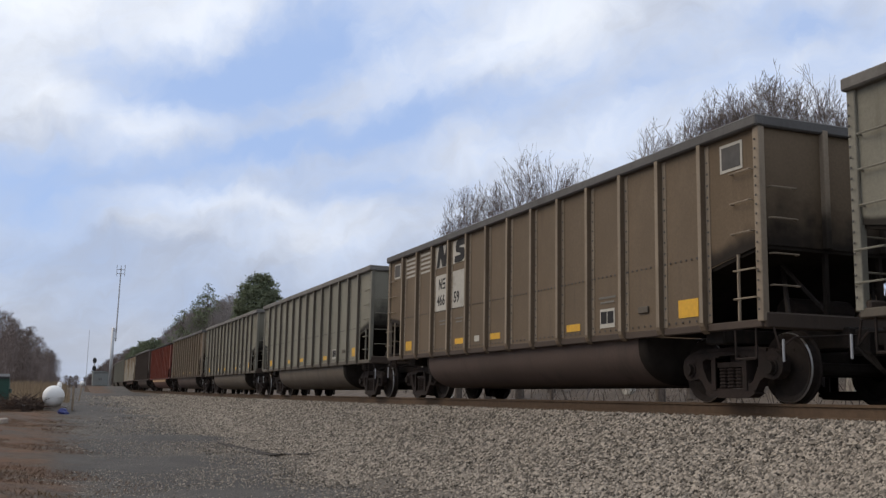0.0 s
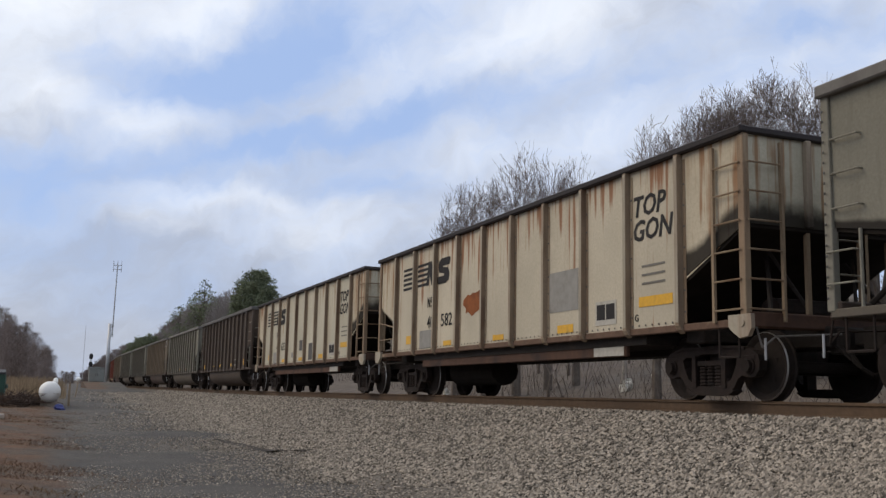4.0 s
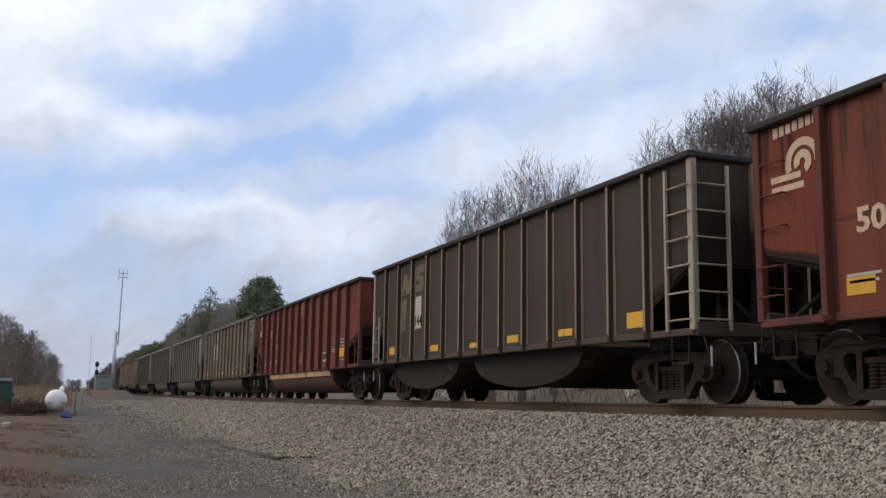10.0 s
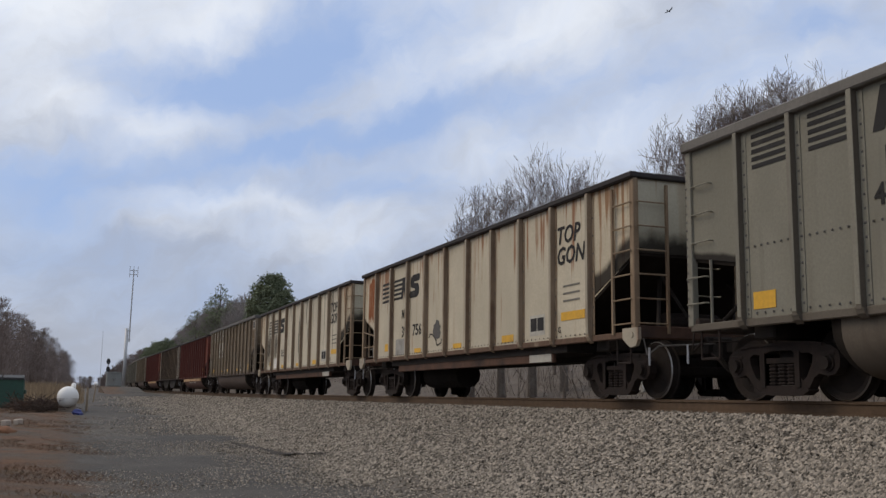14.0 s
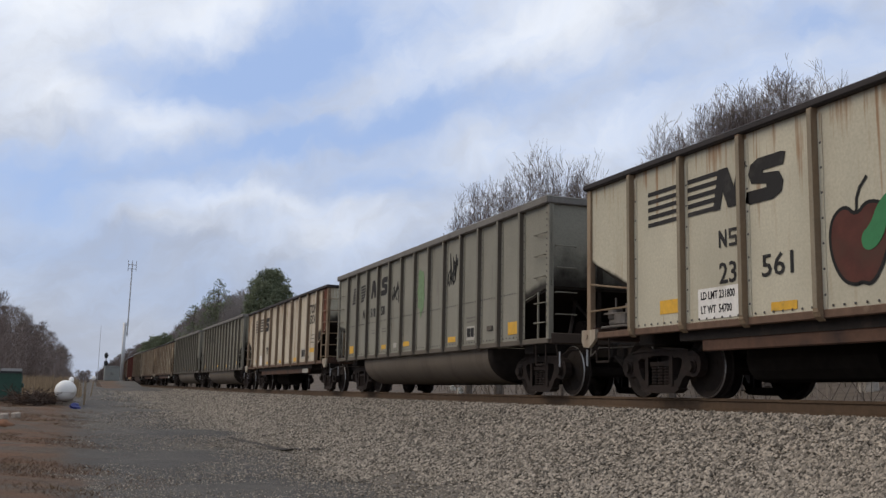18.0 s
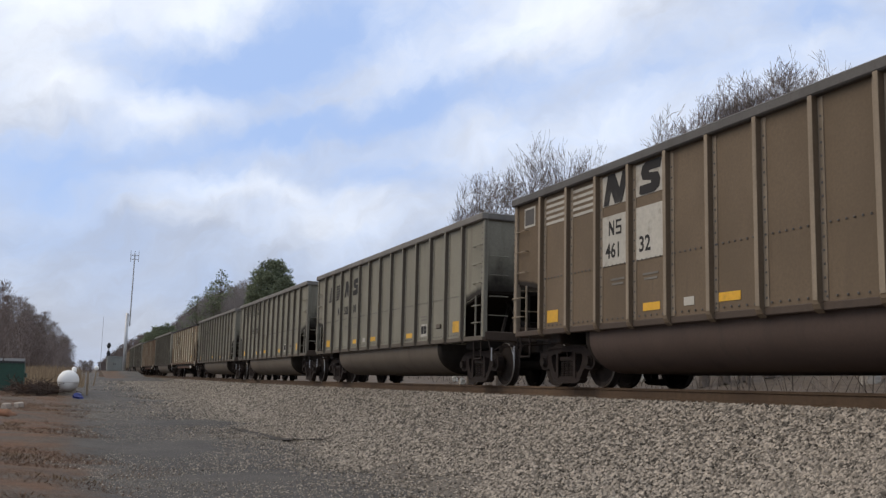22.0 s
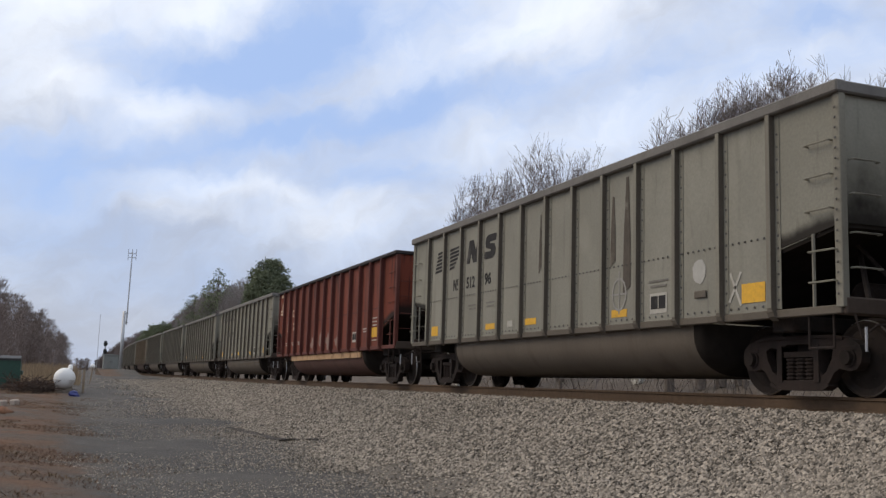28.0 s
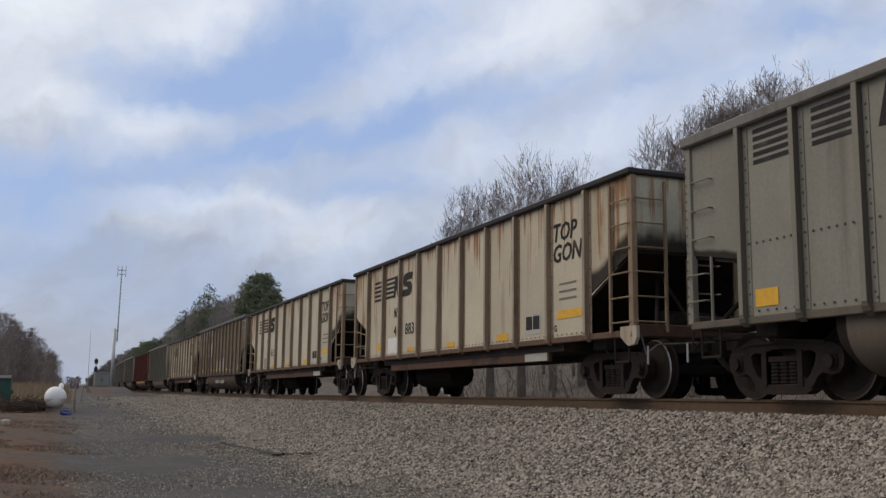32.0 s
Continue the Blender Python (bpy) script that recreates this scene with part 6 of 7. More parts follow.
def build_trees():
    def stand(seed, az, el, away, stems, wide, label):
        x, y = away * math.sin(radians(az)), away * math.cos(radians(az))
        z = slope_z(x, y)
        bare_tree(seed, away * math.tan(radians(el)) - 0.02 - z, stems, label, pose(x, y, z), 0.0064, wide * 1.12)
    for seed, az, el, wide in ((12, 24.2, 13.5, 1.35), (14, 22.5, 12.2, 1.2), (11, 26.0, 14.9, 1.15), (13, 27.8, 14.5, 1.2), (15, 29.4, 14.1, 1.1)):
        stand(seed, az, el, 45.0, 6, wide, "bare many-stemmed tree with a fan of fine twigs")
    for seed, az, el, wide in ((24, 33.9, 15.6, 0.9), (27, 35.6, 16.5, 1.0), (29, 36.7, 17.2, 1.0), (23, 37.7, 18.2, 1.1), (25, 39.0, 18.3, 1.1), (21, 40.4, 18.9, 1.25), (22, 42.4, 18.1, 1.2),
                               (30, 44.0, 17.4, 1.2), (26, 45.6, 17.0, 1.4), (28, 47.6, 16.6, 1.6)):
        stand(seed, az, el, 36.0, 7, wide, "bare grey-brown tree with dense fine twigs")
    # low woods behind the train
    small = [bare_tree(40 + i, 3.6 + 0.5 * i, 1, "slim bare sapling in the leafy bank", pose(17 + i, 30 + 3 * i, slope_z(17 + i, 30)), 0.008, 0.8) for i in range(3)]
    rng = random.Random(5)
    for i in range(46):
        y = 12 + 88 * rng.random()
        x = 17.5 + 0.12 * y + 9 * rng.random()
        copy_thing(small[i % 3], pose(x, y, slope_z(x, y), 0, 0, rng.uniform(0, 360)))
    for x, y, r, h, pale in ((22.3, 23.0, 0.27, 5.5, True), (25.2, 28.4, 0.40, 6.5, False), (25.3, 31.0, 0.10, 5.0, True), (24.6, 31.5, 0.12, 5.0, False), (25.5, 33.4, 0.10, 5.0, True),
                             (22.5, 36.0, 0.09, 5.0, True), (27.5, 27.0, 0.2, 6.0, False)):
        t = new("tree_trunk")
        z = slope_z(x, y)
        t.matrix_basis = pose(x, y, z - 0.1)
        tagged(t, "pale straight tree trunk on the bank" if pale else "thick grey-brown tree trunk on the bank", "tree", "trunks on the bank")
        rr = np.random.default_rng(int(x * 10))
        seg, p = [], np.zeros(3)
        for i in range(5):
            q = p + np.array([rr.normal(0, 0.05), rr.normal(0, 0.05), h / 5])
            seg.append((p, q, r * (1.15 if i == 0 else 1 - 0.1 * i), r * (0.9 - 0.1 * i)))
            p = q
        link_part("stem", array_mesh("stem", *tube_arrays(seg, 9), PALE_BARK if pale else BARK), t)
        link_part("limbs", array_mesh("limb", *tube_arrays([(seg[i][1], seg[i][1] + np.array([rr.normal(0, 0.7), rr.normal(0, 0.7), 1.1]), r * 0.3, 0.02) for i in range(1, 5)], 5),
                                      PALE_BARK if pale else BARK), t).name = "limb"
    pine_tree(61, 12.6, 5.1, pose(19.6, 101.5, -0.2), "dark green pine with a rounded top")
    pine_tree(62, 13.2, 5.2, pose(17.6, 124.0, 0.3), "thin dark green pine among bare trees", 0.42, 6, 0.45)
    pine_tree(63, 10.5, 4.6, pose(15.6, 130.0, 0.3), "thin dark green pine among bare trees", 0.22, 6, 0.45)
    # evergreens that stand above the far woods
    for seed, az, away, tall in ((64, 4.8, 182.0, 8.9), (65, 5.35, 180.0, 9.3), (66, 4.45, 186.0, 8.0)):
        pine_tree(seed, tall, 4.6, pose(away * math.sin(radians(az)), away * math.cos(radians(az)), road_z(away) - 0.2), "dark evergreen above the far woods", 0.4)
    # bare trees along the far line
    mids = [bare_tree(70 + i, 11.0 + i, 5, "grey bare tree along the line", pose(19.5 + i, 112 + 9 * i, 0.3), 0.011, 2.8, PALE_TWIG) for i in range(2)]
    for i in range(16):
        y = 118 + 9 * i
        x = 19 + 0.012 * (i * 9) + rng.uniform(-2, 3) + max(0, y - 110) ** 2 / 2400
        copy_thing(mids[i % 2], pose(x, y, 0.4, 0, 0, rng.uniform(0, 360)))


def build_far_woods():
    """Massed bare woods on both sides of the line, too far to count."""
    rng = np.random.default_rng(8)
    vs = []
    spots = []
    for i in range(150):
        u = rng.random()
        y = 150 + 420 * u ** 1.5
        spots.append((np.interp(y, [150, 183, 232, 420, 722], [-11.0, -8.5, -3.8, 4.0, 14]) - 2.5 - 16 * rng.random(), y, 13.5 + 3.0 * rng.random()))
    for i in range(90):
        y = 135 + 120 * rng.random()
        x = 20.5 + max(0, y - 110) ** 2 / 2400 + 9 * rng.random()
        el = np.interp(math.degrees(math.atan2(x, y)), [5, 5.7, 6.2, 7.1, 8.7, 10], [2.6, 3.2, 3.9, 4.6, 5.4, 5.2])
        spots.append((x, y, y * math.tan(radians(el)) * (0.8 + 0.2 * rng.random()) - road_z(y)))
    for i in range(40):
        y = 190 + 90 * rng.random()
        az = 4.9 + 2.6 * rng.random()
        el = np.interp(az, [4.9, 5.2, 5.7, 6.2, 7.1, 7.5], [2.3, 2.6, 3.1, 3.8, 4.6, 4.8])
        spots.append((y * math.tan(radians(az)), y, y * math.tan(radians(el)) * (0.8 + 0.2 * rng.random()) - road_z(y)))
    for i in range(70):
        y = 385 + 60 * rng.random()
        az = 2.0 + 3.6 * rng.random()
        el = np.interp(az, [2.0, 2.4, 3.4, 4.3, 5.1], [0.9, 1.3, 2.2, 2.65, 2.9])
        spots.append((y * math.tan(radians(az)), y, y * math.tan(radians(el)) * (0.85 + 0.15 * rng.random()) - road_z(y)))
    for i in range(70):
        spots.append((-70 + 160 * rng.random(), 560 + 150 * rng.random(), 5 + 3 * rng.random()))
    for x, y, h in spots:
        # a stem, limbs that climb outwards, and fine twigs that thin out at the top
        n = 700
        c = np.array([x, y, road_z(y)])
        hh = h * (1 - 0.97 * rng.random(n) ** 1.35)
        rad = 2.7 * np.sqrt(np.clip(1.05 - np.abs(hh / h - 0.52) ** 2 * 3.6, 0.03, 1)) * (0.85 + 0.3 * np.sin(3 * hh + x))
        a = rng.random(n) * 6.283
        rr = rad * rng.random(n) ** 0.6
        p = c + np.stack([rr * np.cos(a), rr * np.sin(a), hh - 0.5], 1)
        d = np.stack([np.cos(a) * 0.6, np.sin(a) * 0.6, np.ones(n)], 1) + rng.normal(0, 0.42, (n, 3))
        d /= np.linalg.norm(d, axis=1, keepdims=True)
        ln = 0.4 + 0.9 * rng.random((n, 1))
        w = np.stack([-np.sin(a), np.cos(a), np.zeros(n)], 1) * (0.012 + 0.03 * rng.random((n, 1)))
        w[:, 0] = np.abs(w[:, 0]) + 0.022
        b = np.linspace(0, 1, 7)
        p[:7] = c
        d[:7] = np.stack([0.32 * (b - 0.5), 0 * b, np.ones(7)], 1)
        ln[:7, 0] = h * (0.9 - 0.25 * np.abs(b - 0.5))
        w[:7] = (0.09, 0.0, 0.0)
        vs.append(np.stack([p - w, p + w, p + d * ln], 1).reshape(-1, 3))
    v = np.concatenate(vs)
    f = np.arange(len(v)).reshape(-1, 3)
    tagged(new("far_woods", array_mesh("far_woods", v, f, FAR_TWIG)), "massed brown-grey bare winter woods along the line", "woods", kind="stuff")


STEEL_GREY = mat("galvanised_steel", (0.42, 0.43, 0.44), 0.55, 0.5, 6, 0.12, (0.3, 0.3, 0.3), 1.0, 0.55)
TANK_WHITE = mat("white_tank_paint", (0.78, 0.77, 0.74), 0.5, 0, 5, 0.05, (0.45, 0.43, 0.38), 1.2, 0.62)
GREEN_BIN = mat("dark_green_bin_paint", (0.02, 0.06, 0.042), 0.6, 0, 6, 0.2, (0.06, 0.06, 0.045), 1.5, 0.56)
CABINET = mat("grey_green_cabinet", (0.21, 0.22, 0.205), 0.6, 0, 5, 0.1, (0.2, 0.2, 0.18), 1.0, 0.55)
DARK = mat("black_plastic", (0.02, 0.02, 0.02), 0.6, 0, 8, 0.2)
WOOD = mat("weathered_stake", (0.26, 0.2, 0.14), 0.9, 0, 12, 0.25)
CLAY = mat("orange_clay", (0.2, 0.098, 0.055), 0.95, 0, 3, 0.3, (0.2, 0.1, 0.055), 1.0, 0.52, bump=0.8, bump_scale=9)
BLOCK = mat("pale_block", (0.36, 0.31, 0.26), 0.9, 0, 8, 0.2)
BLUE = mat("blue_sheet", (0.03, 0.04, 0.16), 0.6, 0, 6, 0.2)
BRUSH = mat("dark_brush", (0.05, 0.035, 0.028), 0.95, 0, 6, 0.35, (0.1, 0.06, 0.04), 1.0, 0.5)


def thing(name, label, category, m, group=""):
    ob = new(name)
    ob.matrix_basis = m
    return tagged(ob, label, category, group)


def build_tower():
    t = thing("radio_mast", "slim grey steel radio mast with an aerial frame on top", "mast", pose(6.0, 110.0, 0.2))
    bm = bmesh.new()
    rod(bm, (0, 0, 0), (0, 0, 6.6), 0.20, 12, 0.15)
    part("lower_pole", bm, STEEL_GREY, t, smooth=True)
    bm = bmesh.new()
    rod(bm, (0.28, 0, 5.2), (0.36, 0, 13.0), 0.075, 8, 0.06)
    box(bm, 0, 0.4, -0.05, 0.05, 5.4, 5.5)
    box(bm, 0, 0.4, -0.05, 0.05, 6.3, 6.4)
    part("upper_pole", bm, STEEL_GREY, t, smooth=False)
    bm = bmesh.new()
    box(bm, -0.05, 0.77, -0.03, 0.03, 12.78, 12.85)
    box(bm, -0.05, 0.77, -0.03, 0.03, 12.35, 12.41)
    part("cross_arm", bm, STEEL_GREY, t)
    for x in (-0.05, 0.36, 0.77):
        bm = bmesh.new()
        rod(bm, (x, 0, 12.1), (x, 0, 13.3), 0.035, 6)
        part("aerial", bm, STEEL_GREY, t)
    bm = bmesh.new()
    box(bm, -0.6, 0.6, -0.6, 0.6, -0.3, 0.12, 0.04)
    part("footing", bm, BLOCK, t)
    c = thing("signal_cabinet", "grey-green steel equipment cabinet beside the mast", "cabinet", pose(4.75, 104.5, road_z(104) - 0.02))
    bm = bmesh.new()
    box(bm, -0.72, 0.72, -0.8, 0.8, 0.62, 1.95, 0.02)
    part("body", bm, CABINET, c)
    bm = bmesh.new()
    prism(bm, [(-0.8, 1.95), (0.8, 1.95), (0.8, 2.0), (0, 2.10), (-0.8, 2.0)], "y", -0.9, 0.9)
    part("roof", bm, CABINET, c)
    for x in (-0.35, 0.35):
        bm = bmesh.new()
        box(bm, x - 0.32, x + 0.32, -0.83, -0.8, 0.72, 1.85, 0.01)
        d = part("door", bm, CABINET, c)
        bm = bmesh.new()
        box(bm, x * 0.25 - 0.02, x * 0.25 + 0.02, -0.88, -0.83, 1.2, 1.4)
        part("handle", bm, DARK, d)
    bm = bmesh.new()
    prism(bm, [(-16.0, -0.5), (-15.0, -0.1), (-1.2, 0.62), (1.2, 0.62), (4.0, -0.3)], "x", -1.3, 2.2)
    part("gravel_pad", bm, DRIVE, c, "raised gravel pad")
    g = thing("railway_signal", "black railway signal heads on a grey mast", "signal", pose(4.55, 115.0, road_z(115)))
    bm = bmesh.new()
    rod(bm, (0, 0, -0.2), (0, 0, 3.7), 0.07, 8)
    part("mast", bm, STEEL_GREY, g)
    for z in (2.5, 3.35):
        bm = bmesh.new()
        rod(bm, (0, -0.14, z), (0, -0.08, z), 0.22, 16)
        box(bm, -0.16, 0.16, -0.08, 0.08, z - 0.28, z + 0.28, 0.03)
        rod(bm, (0, -0.36, z + 0.05), (0, -0.1, z + 0.05), 0.12, 10)
        part("signal_head", bm, DARK, g)
    m = thing("far_mast", "thin grey radio mast far down the line", "mast", pose(6.6, 200.0, 0.5))
    bm = bmesh.new()
    rod(bm, (0, 0, 0), (0, 0, 9.6), 0.06, 6, 0.03)
    part("pole", bm, STEEL_GREY, m)
    bm = bmesh.new()
    rod(bm, (0, 0, 9.4), (0, 0, 11.2), 0.03, 5)
    part("whip_aerial", bm, STEEL_GREY, m)


def build_tank():
    z = road_z(48)
    t = thing("gas_tank", "white propane tank seen end-on with a small domed cap", "tank", pose(0.27, 48.2, z))
    bm = bmesh.new()
    rings = [(0.0, 0.0), (0.03, 0.18), (0.09, 0.30), (0.19, 0.40), (0.32, 0.46), (0.42, 0.475), (2.6, 0.475), (2.70, 0.46), (2.83, 0.40), (2.93, 0.30), (3.0, 0.18), (3.1, 0.0)]
    rows = []
    for y, r in rings[1:-1]:
        rows.append([bm.verts.new((r * math.cos(6.2832 * k / 28), y, 0.74 + r * math.sin(6.2832 * k / 28))) for k in range(28)])
    for a, b in zip(rows, rows[1:]):
        for k in range(28):
            bm.faces.new((a[k], a[(k + 1) % 28], b[(k + 1) % 28], b[k]))
    bm.faces.new(rows[0])
    bm.faces.new(rows[-1])
    bmesh.ops.recalc_face_normals(bm, faces=bm.faces)
    part("shell", bm, TANK_WHITE, t, smooth=True)
    bm = bmesh.new()
    bmesh.ops.create_uvsphere(bm, u_segments=14, v_segments=8, radius=0.11, matrix=pose(0.22, 0.9, 1.27))
    rod(bm, (0.22, 0.9, 1.12), (0.22, 0.9, 1.27), 0.11, 14)
    part("domed_cap", bm, TANK_WHITE, t, smooth=True)
    bm = bmesh.new()
    box(bm, -0.44, 0.44, 0.03, 0.42, 0.652, 0.664)
    part("weld_seam", bm, BLOCK, t)
    for y in (0.6, 2.4):
        bm = bmesh.new()
        prism(bm, [(-0.4, -0.1), (0.4, -0.1), (0.36, 0.42), (0.2, 0.31), (0, 0.28), (-0.2, 0.31), (-0.36, 0.42)], "y", y - 0.07, y + 0.07)
        part("saddle", bm, BLOCK, t)
    b = thing("blue_sheet", "crumpled dark blue sheet beside the tank", "sheet", pose(0.72, 46.6, road_z(46.6)))
    bm = bmesh.new()
    bmesh.ops.create_icosphere(bm, subdivisions=2, radius=0.3)
    for v in bm.verts:
        v.co *= 0.8 + 0.5 * noise.noise(v.co * 4)
        v.co.z *= 0.7
    part("fold", bm, BLUE, b, m=pose(0, 0, 0.1))
    s = thing("wooden_stake", "weathered wooden stake in the verge", "stake", pose(1.13, 50.0, road_z(50) - 0.1))
    bm = bmesh.new()
    box(bm, -0.05, 0.05, -0.05, 0.05, 0, 1.25, 0.01)
    part("post", bm, WOOD, s)
    p = thing("marker_post", "white round marker on a leaning post", "marker", pose(1.85, 62.0, road_z(62) - 0.05))
    bm = bmesh.new()
    rod(bm, (-0.12, 0, 0), (0.0, 0, 1.0), 0.035, 6)
    part("post", bm, WOOD, p)
    bm = bmesh.new()
    bmesh.ops.create_uvsphere(bm, u_segments=12, v_segments=8, radius=0.13, matrix=pose(0.0, 0, 1.1))
    part("ball", bm, TANK_WHITE, p, smooth=True)


def build_bin():
    b = thing("dumpster", "dark green steel dumpster with lids beside the field", "dumpster", pose(-2.72, 53.0, road_z(53) - 0.05))
    bm = bmesh.new()
    prism(bm, [(-0.75, 0.12), (0.65, 0.12), (0.8, 1.25), (-0.85, 1.42)], "x", -0.98, 0.98)
    part("body", bm, GREEN_BIN, b)
    for x in (-0.5, 0.5):
        bm = bmesh.new()
        prism(bm, [(-0.9, 1.42), (0.83, 1.25), (0.83, 1.30), (-0.2, 1.66), (-0.9, 1.52)], "x", x - 0.47, x + 0.47)
        part("lid", bm, DARK, b)
    for x in (-1.02, 1.02):
        bm = bmesh.new()
        box(bm, x - 0.06, x + 0.06, -0.55, 0.55, 0.75, 0.95, 0.02)
        part("fork_pocket", bm, GREEN_BIN, b)
    for x in (-0.8, 0.8):
        for y in (-0.5, 0.5):
            bm = bmesh.new()
            rod(bm, (x - 0.04, y, 0.07), (x + 0.04, y, 0.07), 0.08, 10)
            part("caster", bm, DARK, b)
    rng = random.Random(3)
    c = thing("clay_heap", "low heap of orange clay on the verge", "heap", pose(-1.55, 30.0, road_z(30) + 0.14))
    bm = bmesh.new()
    bmesh.ops.create_icosphere(bm, subdivisions=3, radius=1.0)
    for v in bm.verts:
        k = 1 + 0.35 * noise.noise(v.co * 2.1)
        v.co = Vector((v.co.x * 0.42 * k, v.co.y * 0.55 * k, v.co.z * 0.2 * k))
    part("mound", bm, CLAY, c, smooth=True)
    for i, (x, y) in enumerate(((-1.28, 36.0), (-1.62, 35.2), (-2.0, 34.4))):
        q = thing("concrete_block", "pale broken concrete block on the verge", "block", pose(x, y, road_z(y) + 0.14, 0, rng.uniform(-12, 12), rng.uniform(0, 90)), "blocks on the verge")
        bm = bmesh.new()
        box(bm, -0.13, 0.13, -0.11, 0.11, -0.06, 0.13, 0.03)
        part("lump", bm, BLOCK, q)
    for i in range(7):
        x, y = -2.0 + 1.7 * rng.random(), 47 + 5 * rng.random()
        q = thing("brush_pile", "dark tangled brush pile on the verge", "brush", pose(x, y, road_z(y) + 0.1), "brush on the verge")
        r2 = np.random.default_rng(90 + i)
        segs = []
        for _ in range(70):
            p = r2.normal(0, 1, 3) * np.array([0.3, 0.4, 0.12]) + np.array([0, 0, 0.15])
            d = r2.normal(0, 1, 3) * np.array([0.35, 0.35, 0.18])
            segs.append((p - d, p + d, 0.014, 0.01))
        link_part("sticks", array_mesh("stick", *tube_arrays(segs, 3), BRUSH), q).name = "stick"


def build_verge():
    """Dry grass blades, a dark strip at the foot of the ballast and litter on the bank."""
    rng = np.random.default_rng(17)
    n = 64000
    y = 9 + 45 * rng.random(n) ** 1.2
    x = 1.3 - 5.5 * rng.random(n) ** 0.8 + 0.5 * np.sin(y * 0.9)
    keep = np.array([noise.noise((a * 0.9, b * 0.8, 2.0)) > -0.12 for a, b in zip(x, y)])
    x, y = x[keep], y[keep]
    n = len(x)
    z = np.array([road_z(b) + 0.12 * min(1, max(0, (1.0 - a) / 2.0)) for a, b in zip(x, y)])
    a = rng.random(n) * 6.283
    w = np.stack([np.cos(a), np.sin(a), np.zeros(n)], 1) * 0.008
    tip = np.stack([rng.normal(0, 0.06, n), rng.normal(0, 0.06, n), 0.02 + 0.05 * rng.random(n)], 1)
    p = np.stack([x, y, z - 0.02], 1)
    v = np.stack([p - w, p + w, p + tip], 1).reshape(-1, 3)
    g = mat("dry_grass_blades", (0.155, 0.096, 0.063), 0.9, 0, 1.2, 0.4, (0.14, 0.095, 0.05), 0.6, 0.5)
    tagged(new("dry_grass", array_mesh("dry_grass", v, np.arange(len(v)).reshape(-1, 3), g)), "short reddish-brown dry grass", "grass", kind="stuff")
    # tall tan grass between the tank and the woods
    n = 9000
    y = 58 + 40 * rng.random(n)
    x = -12 + 13.2 * rng.random(n)
    z = np.array([road_z(b) + 0.1 for b in y])
    w = np.stack([np.full(n, 1.0), np.zeros(n), np.zeros(n)], 1) * (0.012 + 0.015 * rng.random((n, 1)))
    tip = np.stack([rng.normal(0, 0.12, n), rng.normal(0, 0.12, n), 0.55 + 0.5 * rng.random(n)], 1)
    p = np.stack([x, y, z - 0.05], 1)
    v = np.stack([p - w, p + w, p + tip], 1).reshape(-1, 3)
    g = mat("tall_tan_grass", (0.27, 0.2, 0.125), 0.9, 0, 0.5, 0.4, (0.24, 0.17, 0.11), 0.3, 0.5, island=0.3)
    tagged(new("tall_grass", array_mesh("tall_grass", v, np.arange(len(v)).reshape(-1, 3), g)), "tall tan winter grass at the edge of the woods", "grass", kind="stuff")
    # loose gravel on the drive
    n = 48000
    y = 9 + 32 * rng.random(n) ** 1.4
    x = -3.2 + 8.6 * rng.random(n) ** 0.8
    size = 0.008 + 0.014 * rng.random(n) ** 2
    base = np.array([(1, 0, 0), (-0.5, 0.8, 0), (-0.5, -0.8, 0), (0, 0, 0.8)])
    z = np.array([road_z(b) for b in y])
    v = base[None] * size[:, None, None] * (0.7 + 0.6 * rng.random((n, 4, 1))) + np.stack([x, y, z + 0.012], 1)[:, None]
    f = (np.array([(0, 1, 3), (1, 2, 3), (2, 0, 3)])[None] + 4 * np.arange(n)[:, None, None]).reshape(-1, 3)
    tagged(new("drive_grit", array_mesh("drive_grit", v.reshape(-1, 3), f, STONE)), "loose pale grit scattered on the drive", "gravel", kind="stuff")
    # thin standing brush on the leafy bank
    n = 3600
    y = 10 + 105 * rng.random(n)
    x = 16.5 + 0.05 * y + 13 * rng.random(n) ** 1.3
    z = np.array([slope_z(a, b) for a, b in zip(x, y)])
    h = 0.5 + 2.2 * rng.random(n) ** 2
    p = np.stack([x, y, z - 0.05], 1)
    w = np.stack([np.full(n, 0.7), np.full(n, -0.7), np.zeros(n)], 1) * (0.006 + 0.012 * rng.random((n, 1)))
    tip = np.stack([rng.normal(0, 0.45, n) * h, rng.normal(0, 0.45, n) * h, h], 1)
    v = np.stack([p - w, p + w, p + tip], 1).reshape(-1, 3)
    br = mat("standing_brush", (0.12, 0.1, 0.085), 0.95, 0, 0.8, 0.5, (0.22, 0.185, 0.15), 0.4, 0.58, island=0.5)
    tagged(new("bank_brush", array_mesh("bank_brush", v, np.arange(len(v)).reshape(-1, 3), br)), "thin brown brush standing on the leafy bank", "brush", kind="stuff")
    # thin dark strips laid just above the ground
    STRIP = mat("dark_damp_rut", (0.05, 0.043, 0.037), 0.95, 0, 5, 0.3)
    bm = bmesh.new()
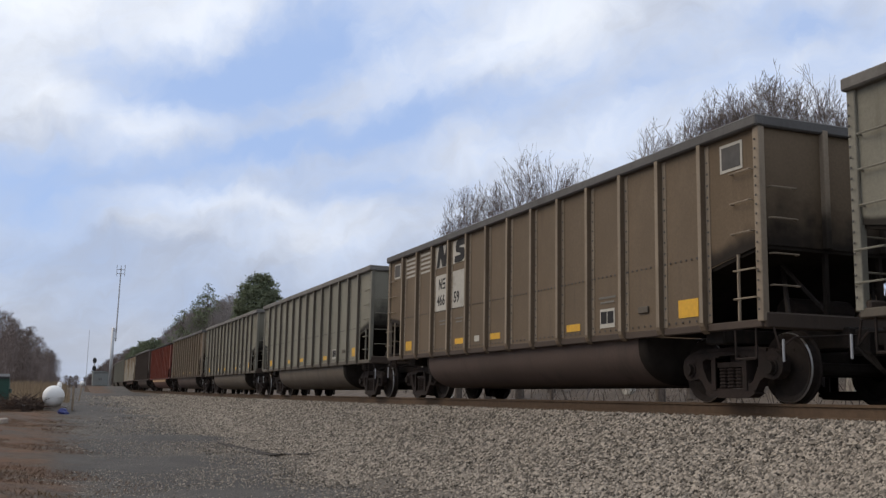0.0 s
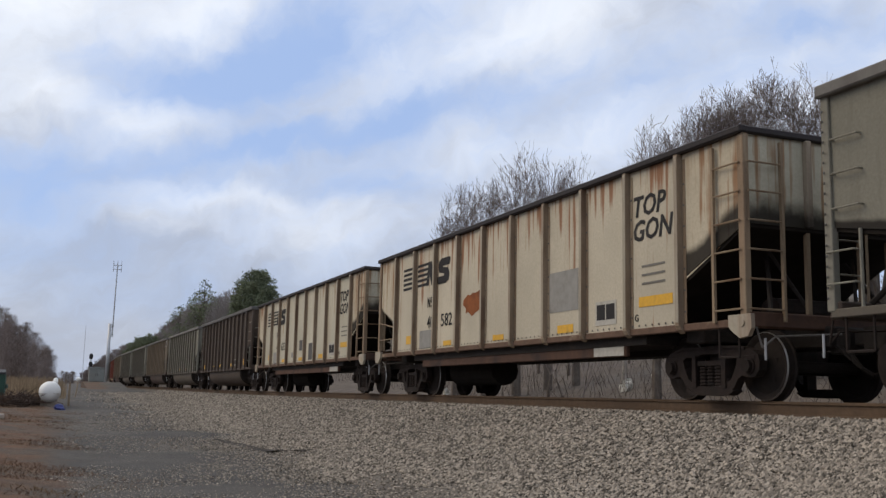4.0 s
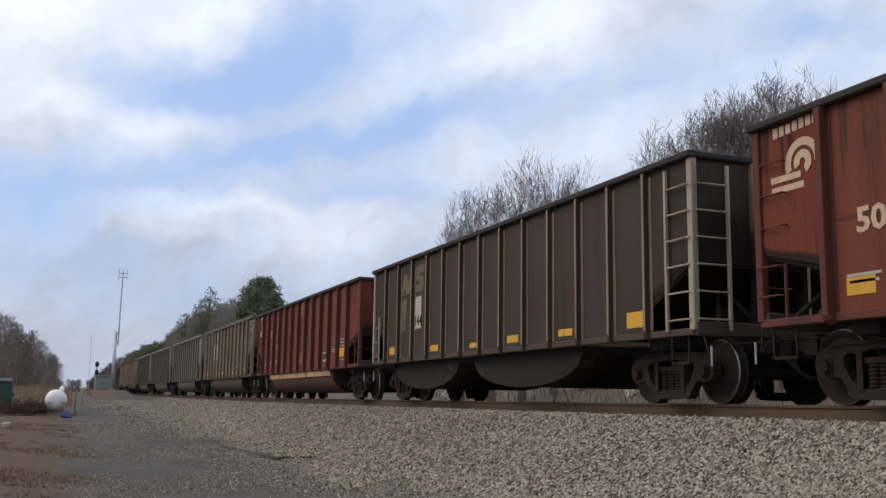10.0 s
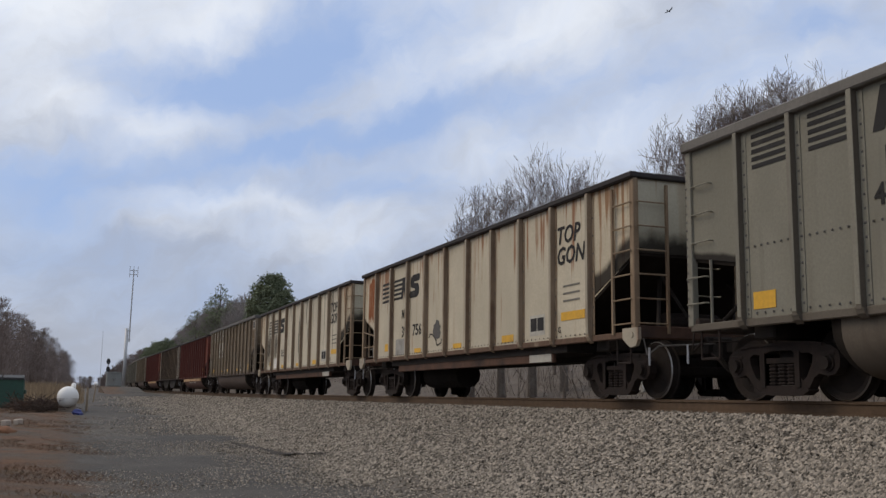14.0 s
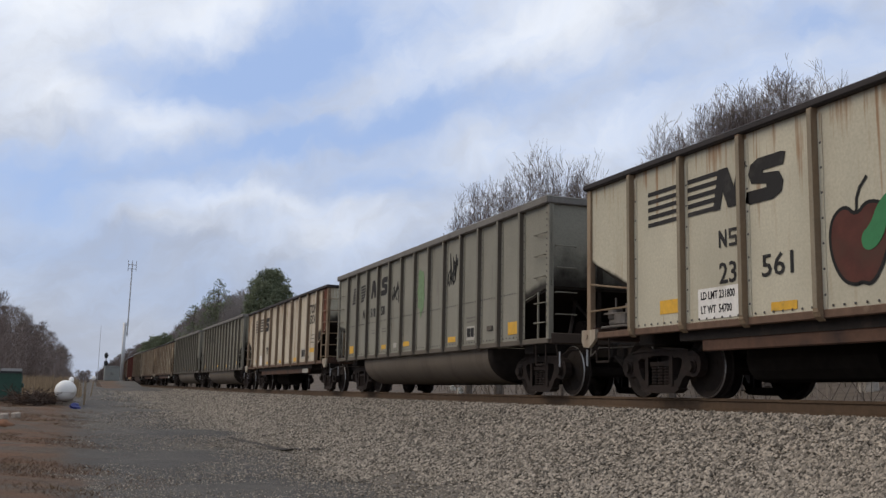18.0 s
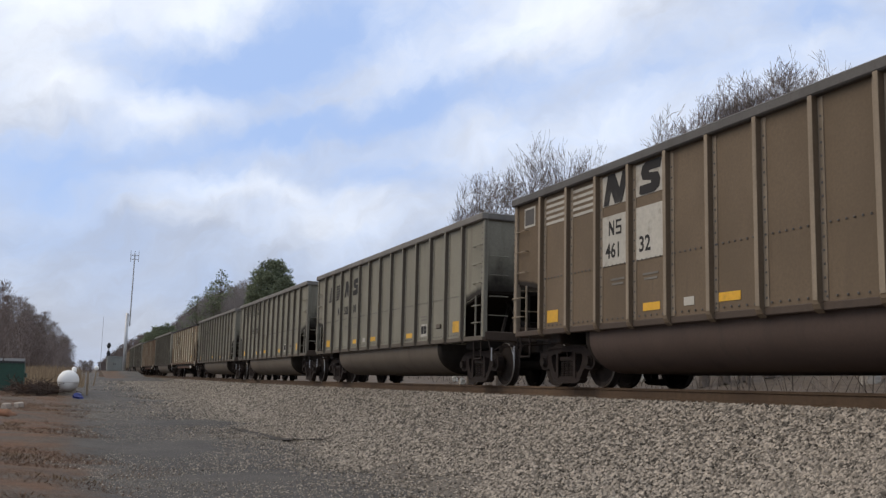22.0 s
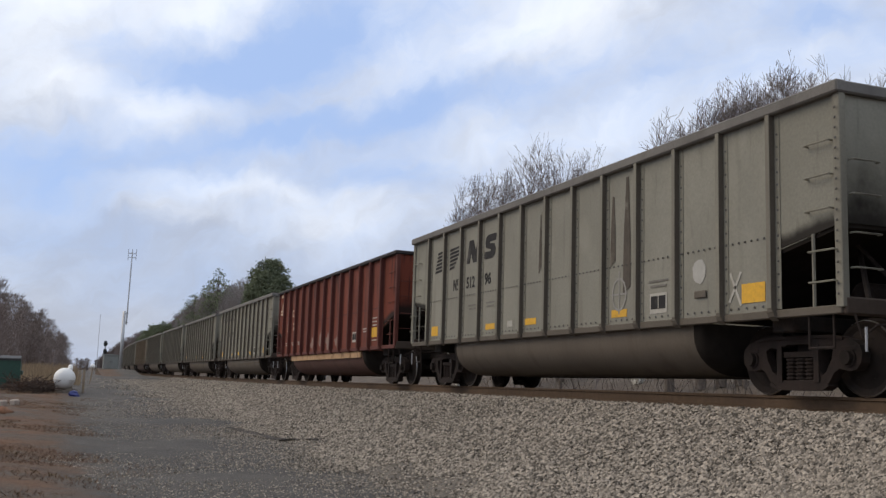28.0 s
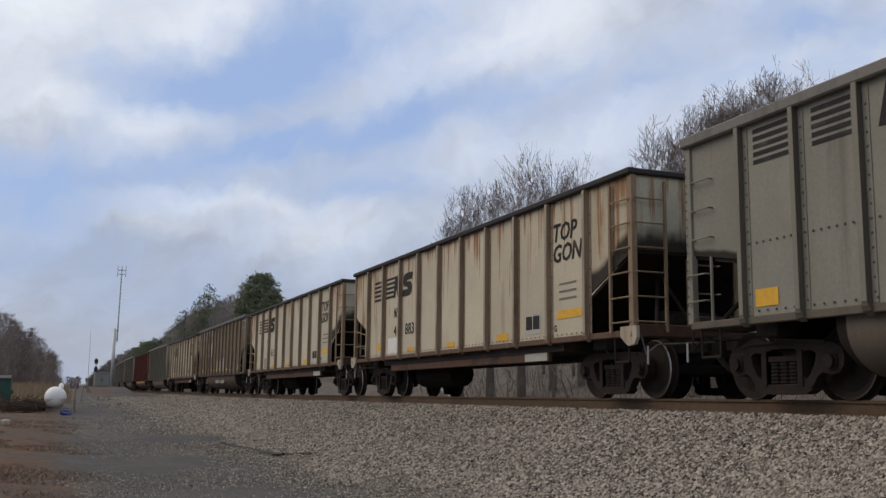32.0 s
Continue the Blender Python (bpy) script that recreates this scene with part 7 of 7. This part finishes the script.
    for x0, y0, x1, y1, wd in ((4.35, 27.5, 5.0, 22.6, 0.22), (4.75, 24.6, 5.35, 20.8, 0.12), (5.2, 27.5, 5.5, 26.4, 0.1)):
        k = 14
        left, right = [], []
        for i in range(k + 1):
            u = i / k
            w = wd * math.sin(math.pi * min(1, max(0, u))) ** 0.6 * (0.7 + 0.6 * noise.noise((i * 0.7, x0, 0))) + 0.004
            px, py = x0 + (x1 - x0) * u + 0.12 * noise.noise((i * 0.5, y0, 4)), y0 + (y1 - y0) * u
            zz = max(road_z(py), -0.29 - (TRACK_X - 1.75 - px) * 0.3676) + 0.016
            left.append(bm.verts.new((px - w, py, zz)))
            right.append(bm.verts.new((px + w, py, zz + 0.02)))
        for i in range(k):
            bm.faces.new((left[i], right[i], right[i + 1], left[i + 1]))
    tagged(new("damp_rut", to_mesh("damp_rut", bm, STRIP)), "dark strip at the foot of the ballast", "ground", kind="structure")
    rr = random.Random(12)
    for x, y in ((21.3, 33.9), (21.8, 34.4), (23.4, 34.9), (23.2, 32.6), (23.9, 32.2), (26.1, 30.4), (22.4, 35.4), (26.9, 28.2), (19.0, 47.0), (19.4, 49.0)):
        q = thing("litter_bag", "pale scrap of litter on the leafy bank", "litter", pose(x, y, slope_z(x, y) + 0.12, 0, 0, rr.uniform(0, 360)), "litter on the bank")
        bm = bmesh.new()
        bmesh.ops.create_icosphere(bm, subdivisions=2, radius=0.22)
        for v in bm.verts:
            v.co *= 0.7 + 0.8 * noise.noise(v.co * 5 + Vector((x, y, 0)))
            v.co.z *= 1.2
        part("scrap", bm, WHITE, q)


build_trees()
build_far_woods()
build_tower()
build_tank()
build_bin()
build_verge()


def BIRD_AT(az, el):
    a, q = radians(az), radians(el)
    return pose(125 * math.sin(a), 125 * math.cos(a), 125 * math.tan(q), 0, -18, -70)


def build_bird():
    b = thing("bird", "dark soaring bird high over the train", "bird", BIRD_AT(31.0, 20.9))
    bm = bmesh.new()
    bmesh.ops.create_uvsphere(bm, u_segments=10, v_segments=6, radius=0.09, matrix=Matrix.Diagonal((0.9, 2.6, 0.8, 1)))
    rod(bm, (0, -0.2, 0), (0, -0.42, 0.0), 0.05, 6, 0.09)
    rod(bm, (0, 0.2, 0), (0, 0.32, 0.01), 0.05, 6, 0.02)
    part("body", bm, DARK, b, smooth=True)
    for s in (-1, 1):
        bm = bmesh.new()
        prism(bm, [(0, -0.10), (0, 0.12), (s * 0.32, 0.16), (s * 0.66, 0.02), (s * 0.68, -0.06), (s * 0.34, -0.08)][::s], "z", -0.01, 0.01)
        part("wing", bm, DARK, b, m=pose(0, 0, 0.03, 0, -s * 14))
    return b


BIRD = build_bird()

# ---- what moves ----
# seconds, place along the track of the car whose number is that second
TRAIN = [(0, 17.18), (1, 17.36), (2, 17.52), (3, 17.56), (6, 17.98), (7, 18.40), (8, 18.09), (9, 18.28), (10, 18.64), (11, 18.80), (12, 19.14), (13, 19.69),
         (14, 20.53), (14.5, 20.96), (17, 22.21), (18, 23.24), (19, 23.82), (20, 24.65), (21, 25.56), (22, 26.33), (23, 27.15), (24, 28.0), (25, 29.2), (25.5, 29.55), (27.5, 31.45), (28, 32.2),
         (29, 33.1), (30, 34.26), (31, 35.24), (32, 36.44)]


def travel(t):
    return PITCH * t + float(np.interp(t, [a for a, b in TRAIN], [b for a, b in TRAIN]))


def motions():
    for k, car in CARS:
        walk(car, [(t, on_track(travel(t) - PITCH * k)) for t, s in TRAIN])
    walk(BIRD, [(0, pose(-10, 60, 46, 0, 0, -70)), (13.5, BIRD_AT(31.4, 23.5)), (13.8, BIRD_AT(33.1, 22.4)), (14, BIRD_AT(34.1, 21.7)), (14.2, BIRD_AT(34.7, 21.2)), (14.5, BIRD_AT(35.7, 20.4)),
                (16.5, BIRD_AT(42.3, 14.0)), (19, pose(75, 40, 5, 0, 0, -100)), (32, pose(160, 20, 5, 0, 0, -100))])
    # wheels roll with the train; all of them share one turning action
    first = WHEELSETS[0]
    steps = range(0, 32 * FPS + 1)
    walk(first, [(i / FPS, pose(0, 0, 0, -math.degrees((travel(i / FPS) - travel(0)) / R_WHEEL))) for i in steps])
    for w in WHEELSETS[1:]:
        w.rotation_mode = "QUATERNION"
        w.animation_data_create()
        w.animation_data.action = first.animation_data.action
        w.animation_data.action_slot = first.animation_data.action_slot


motions()
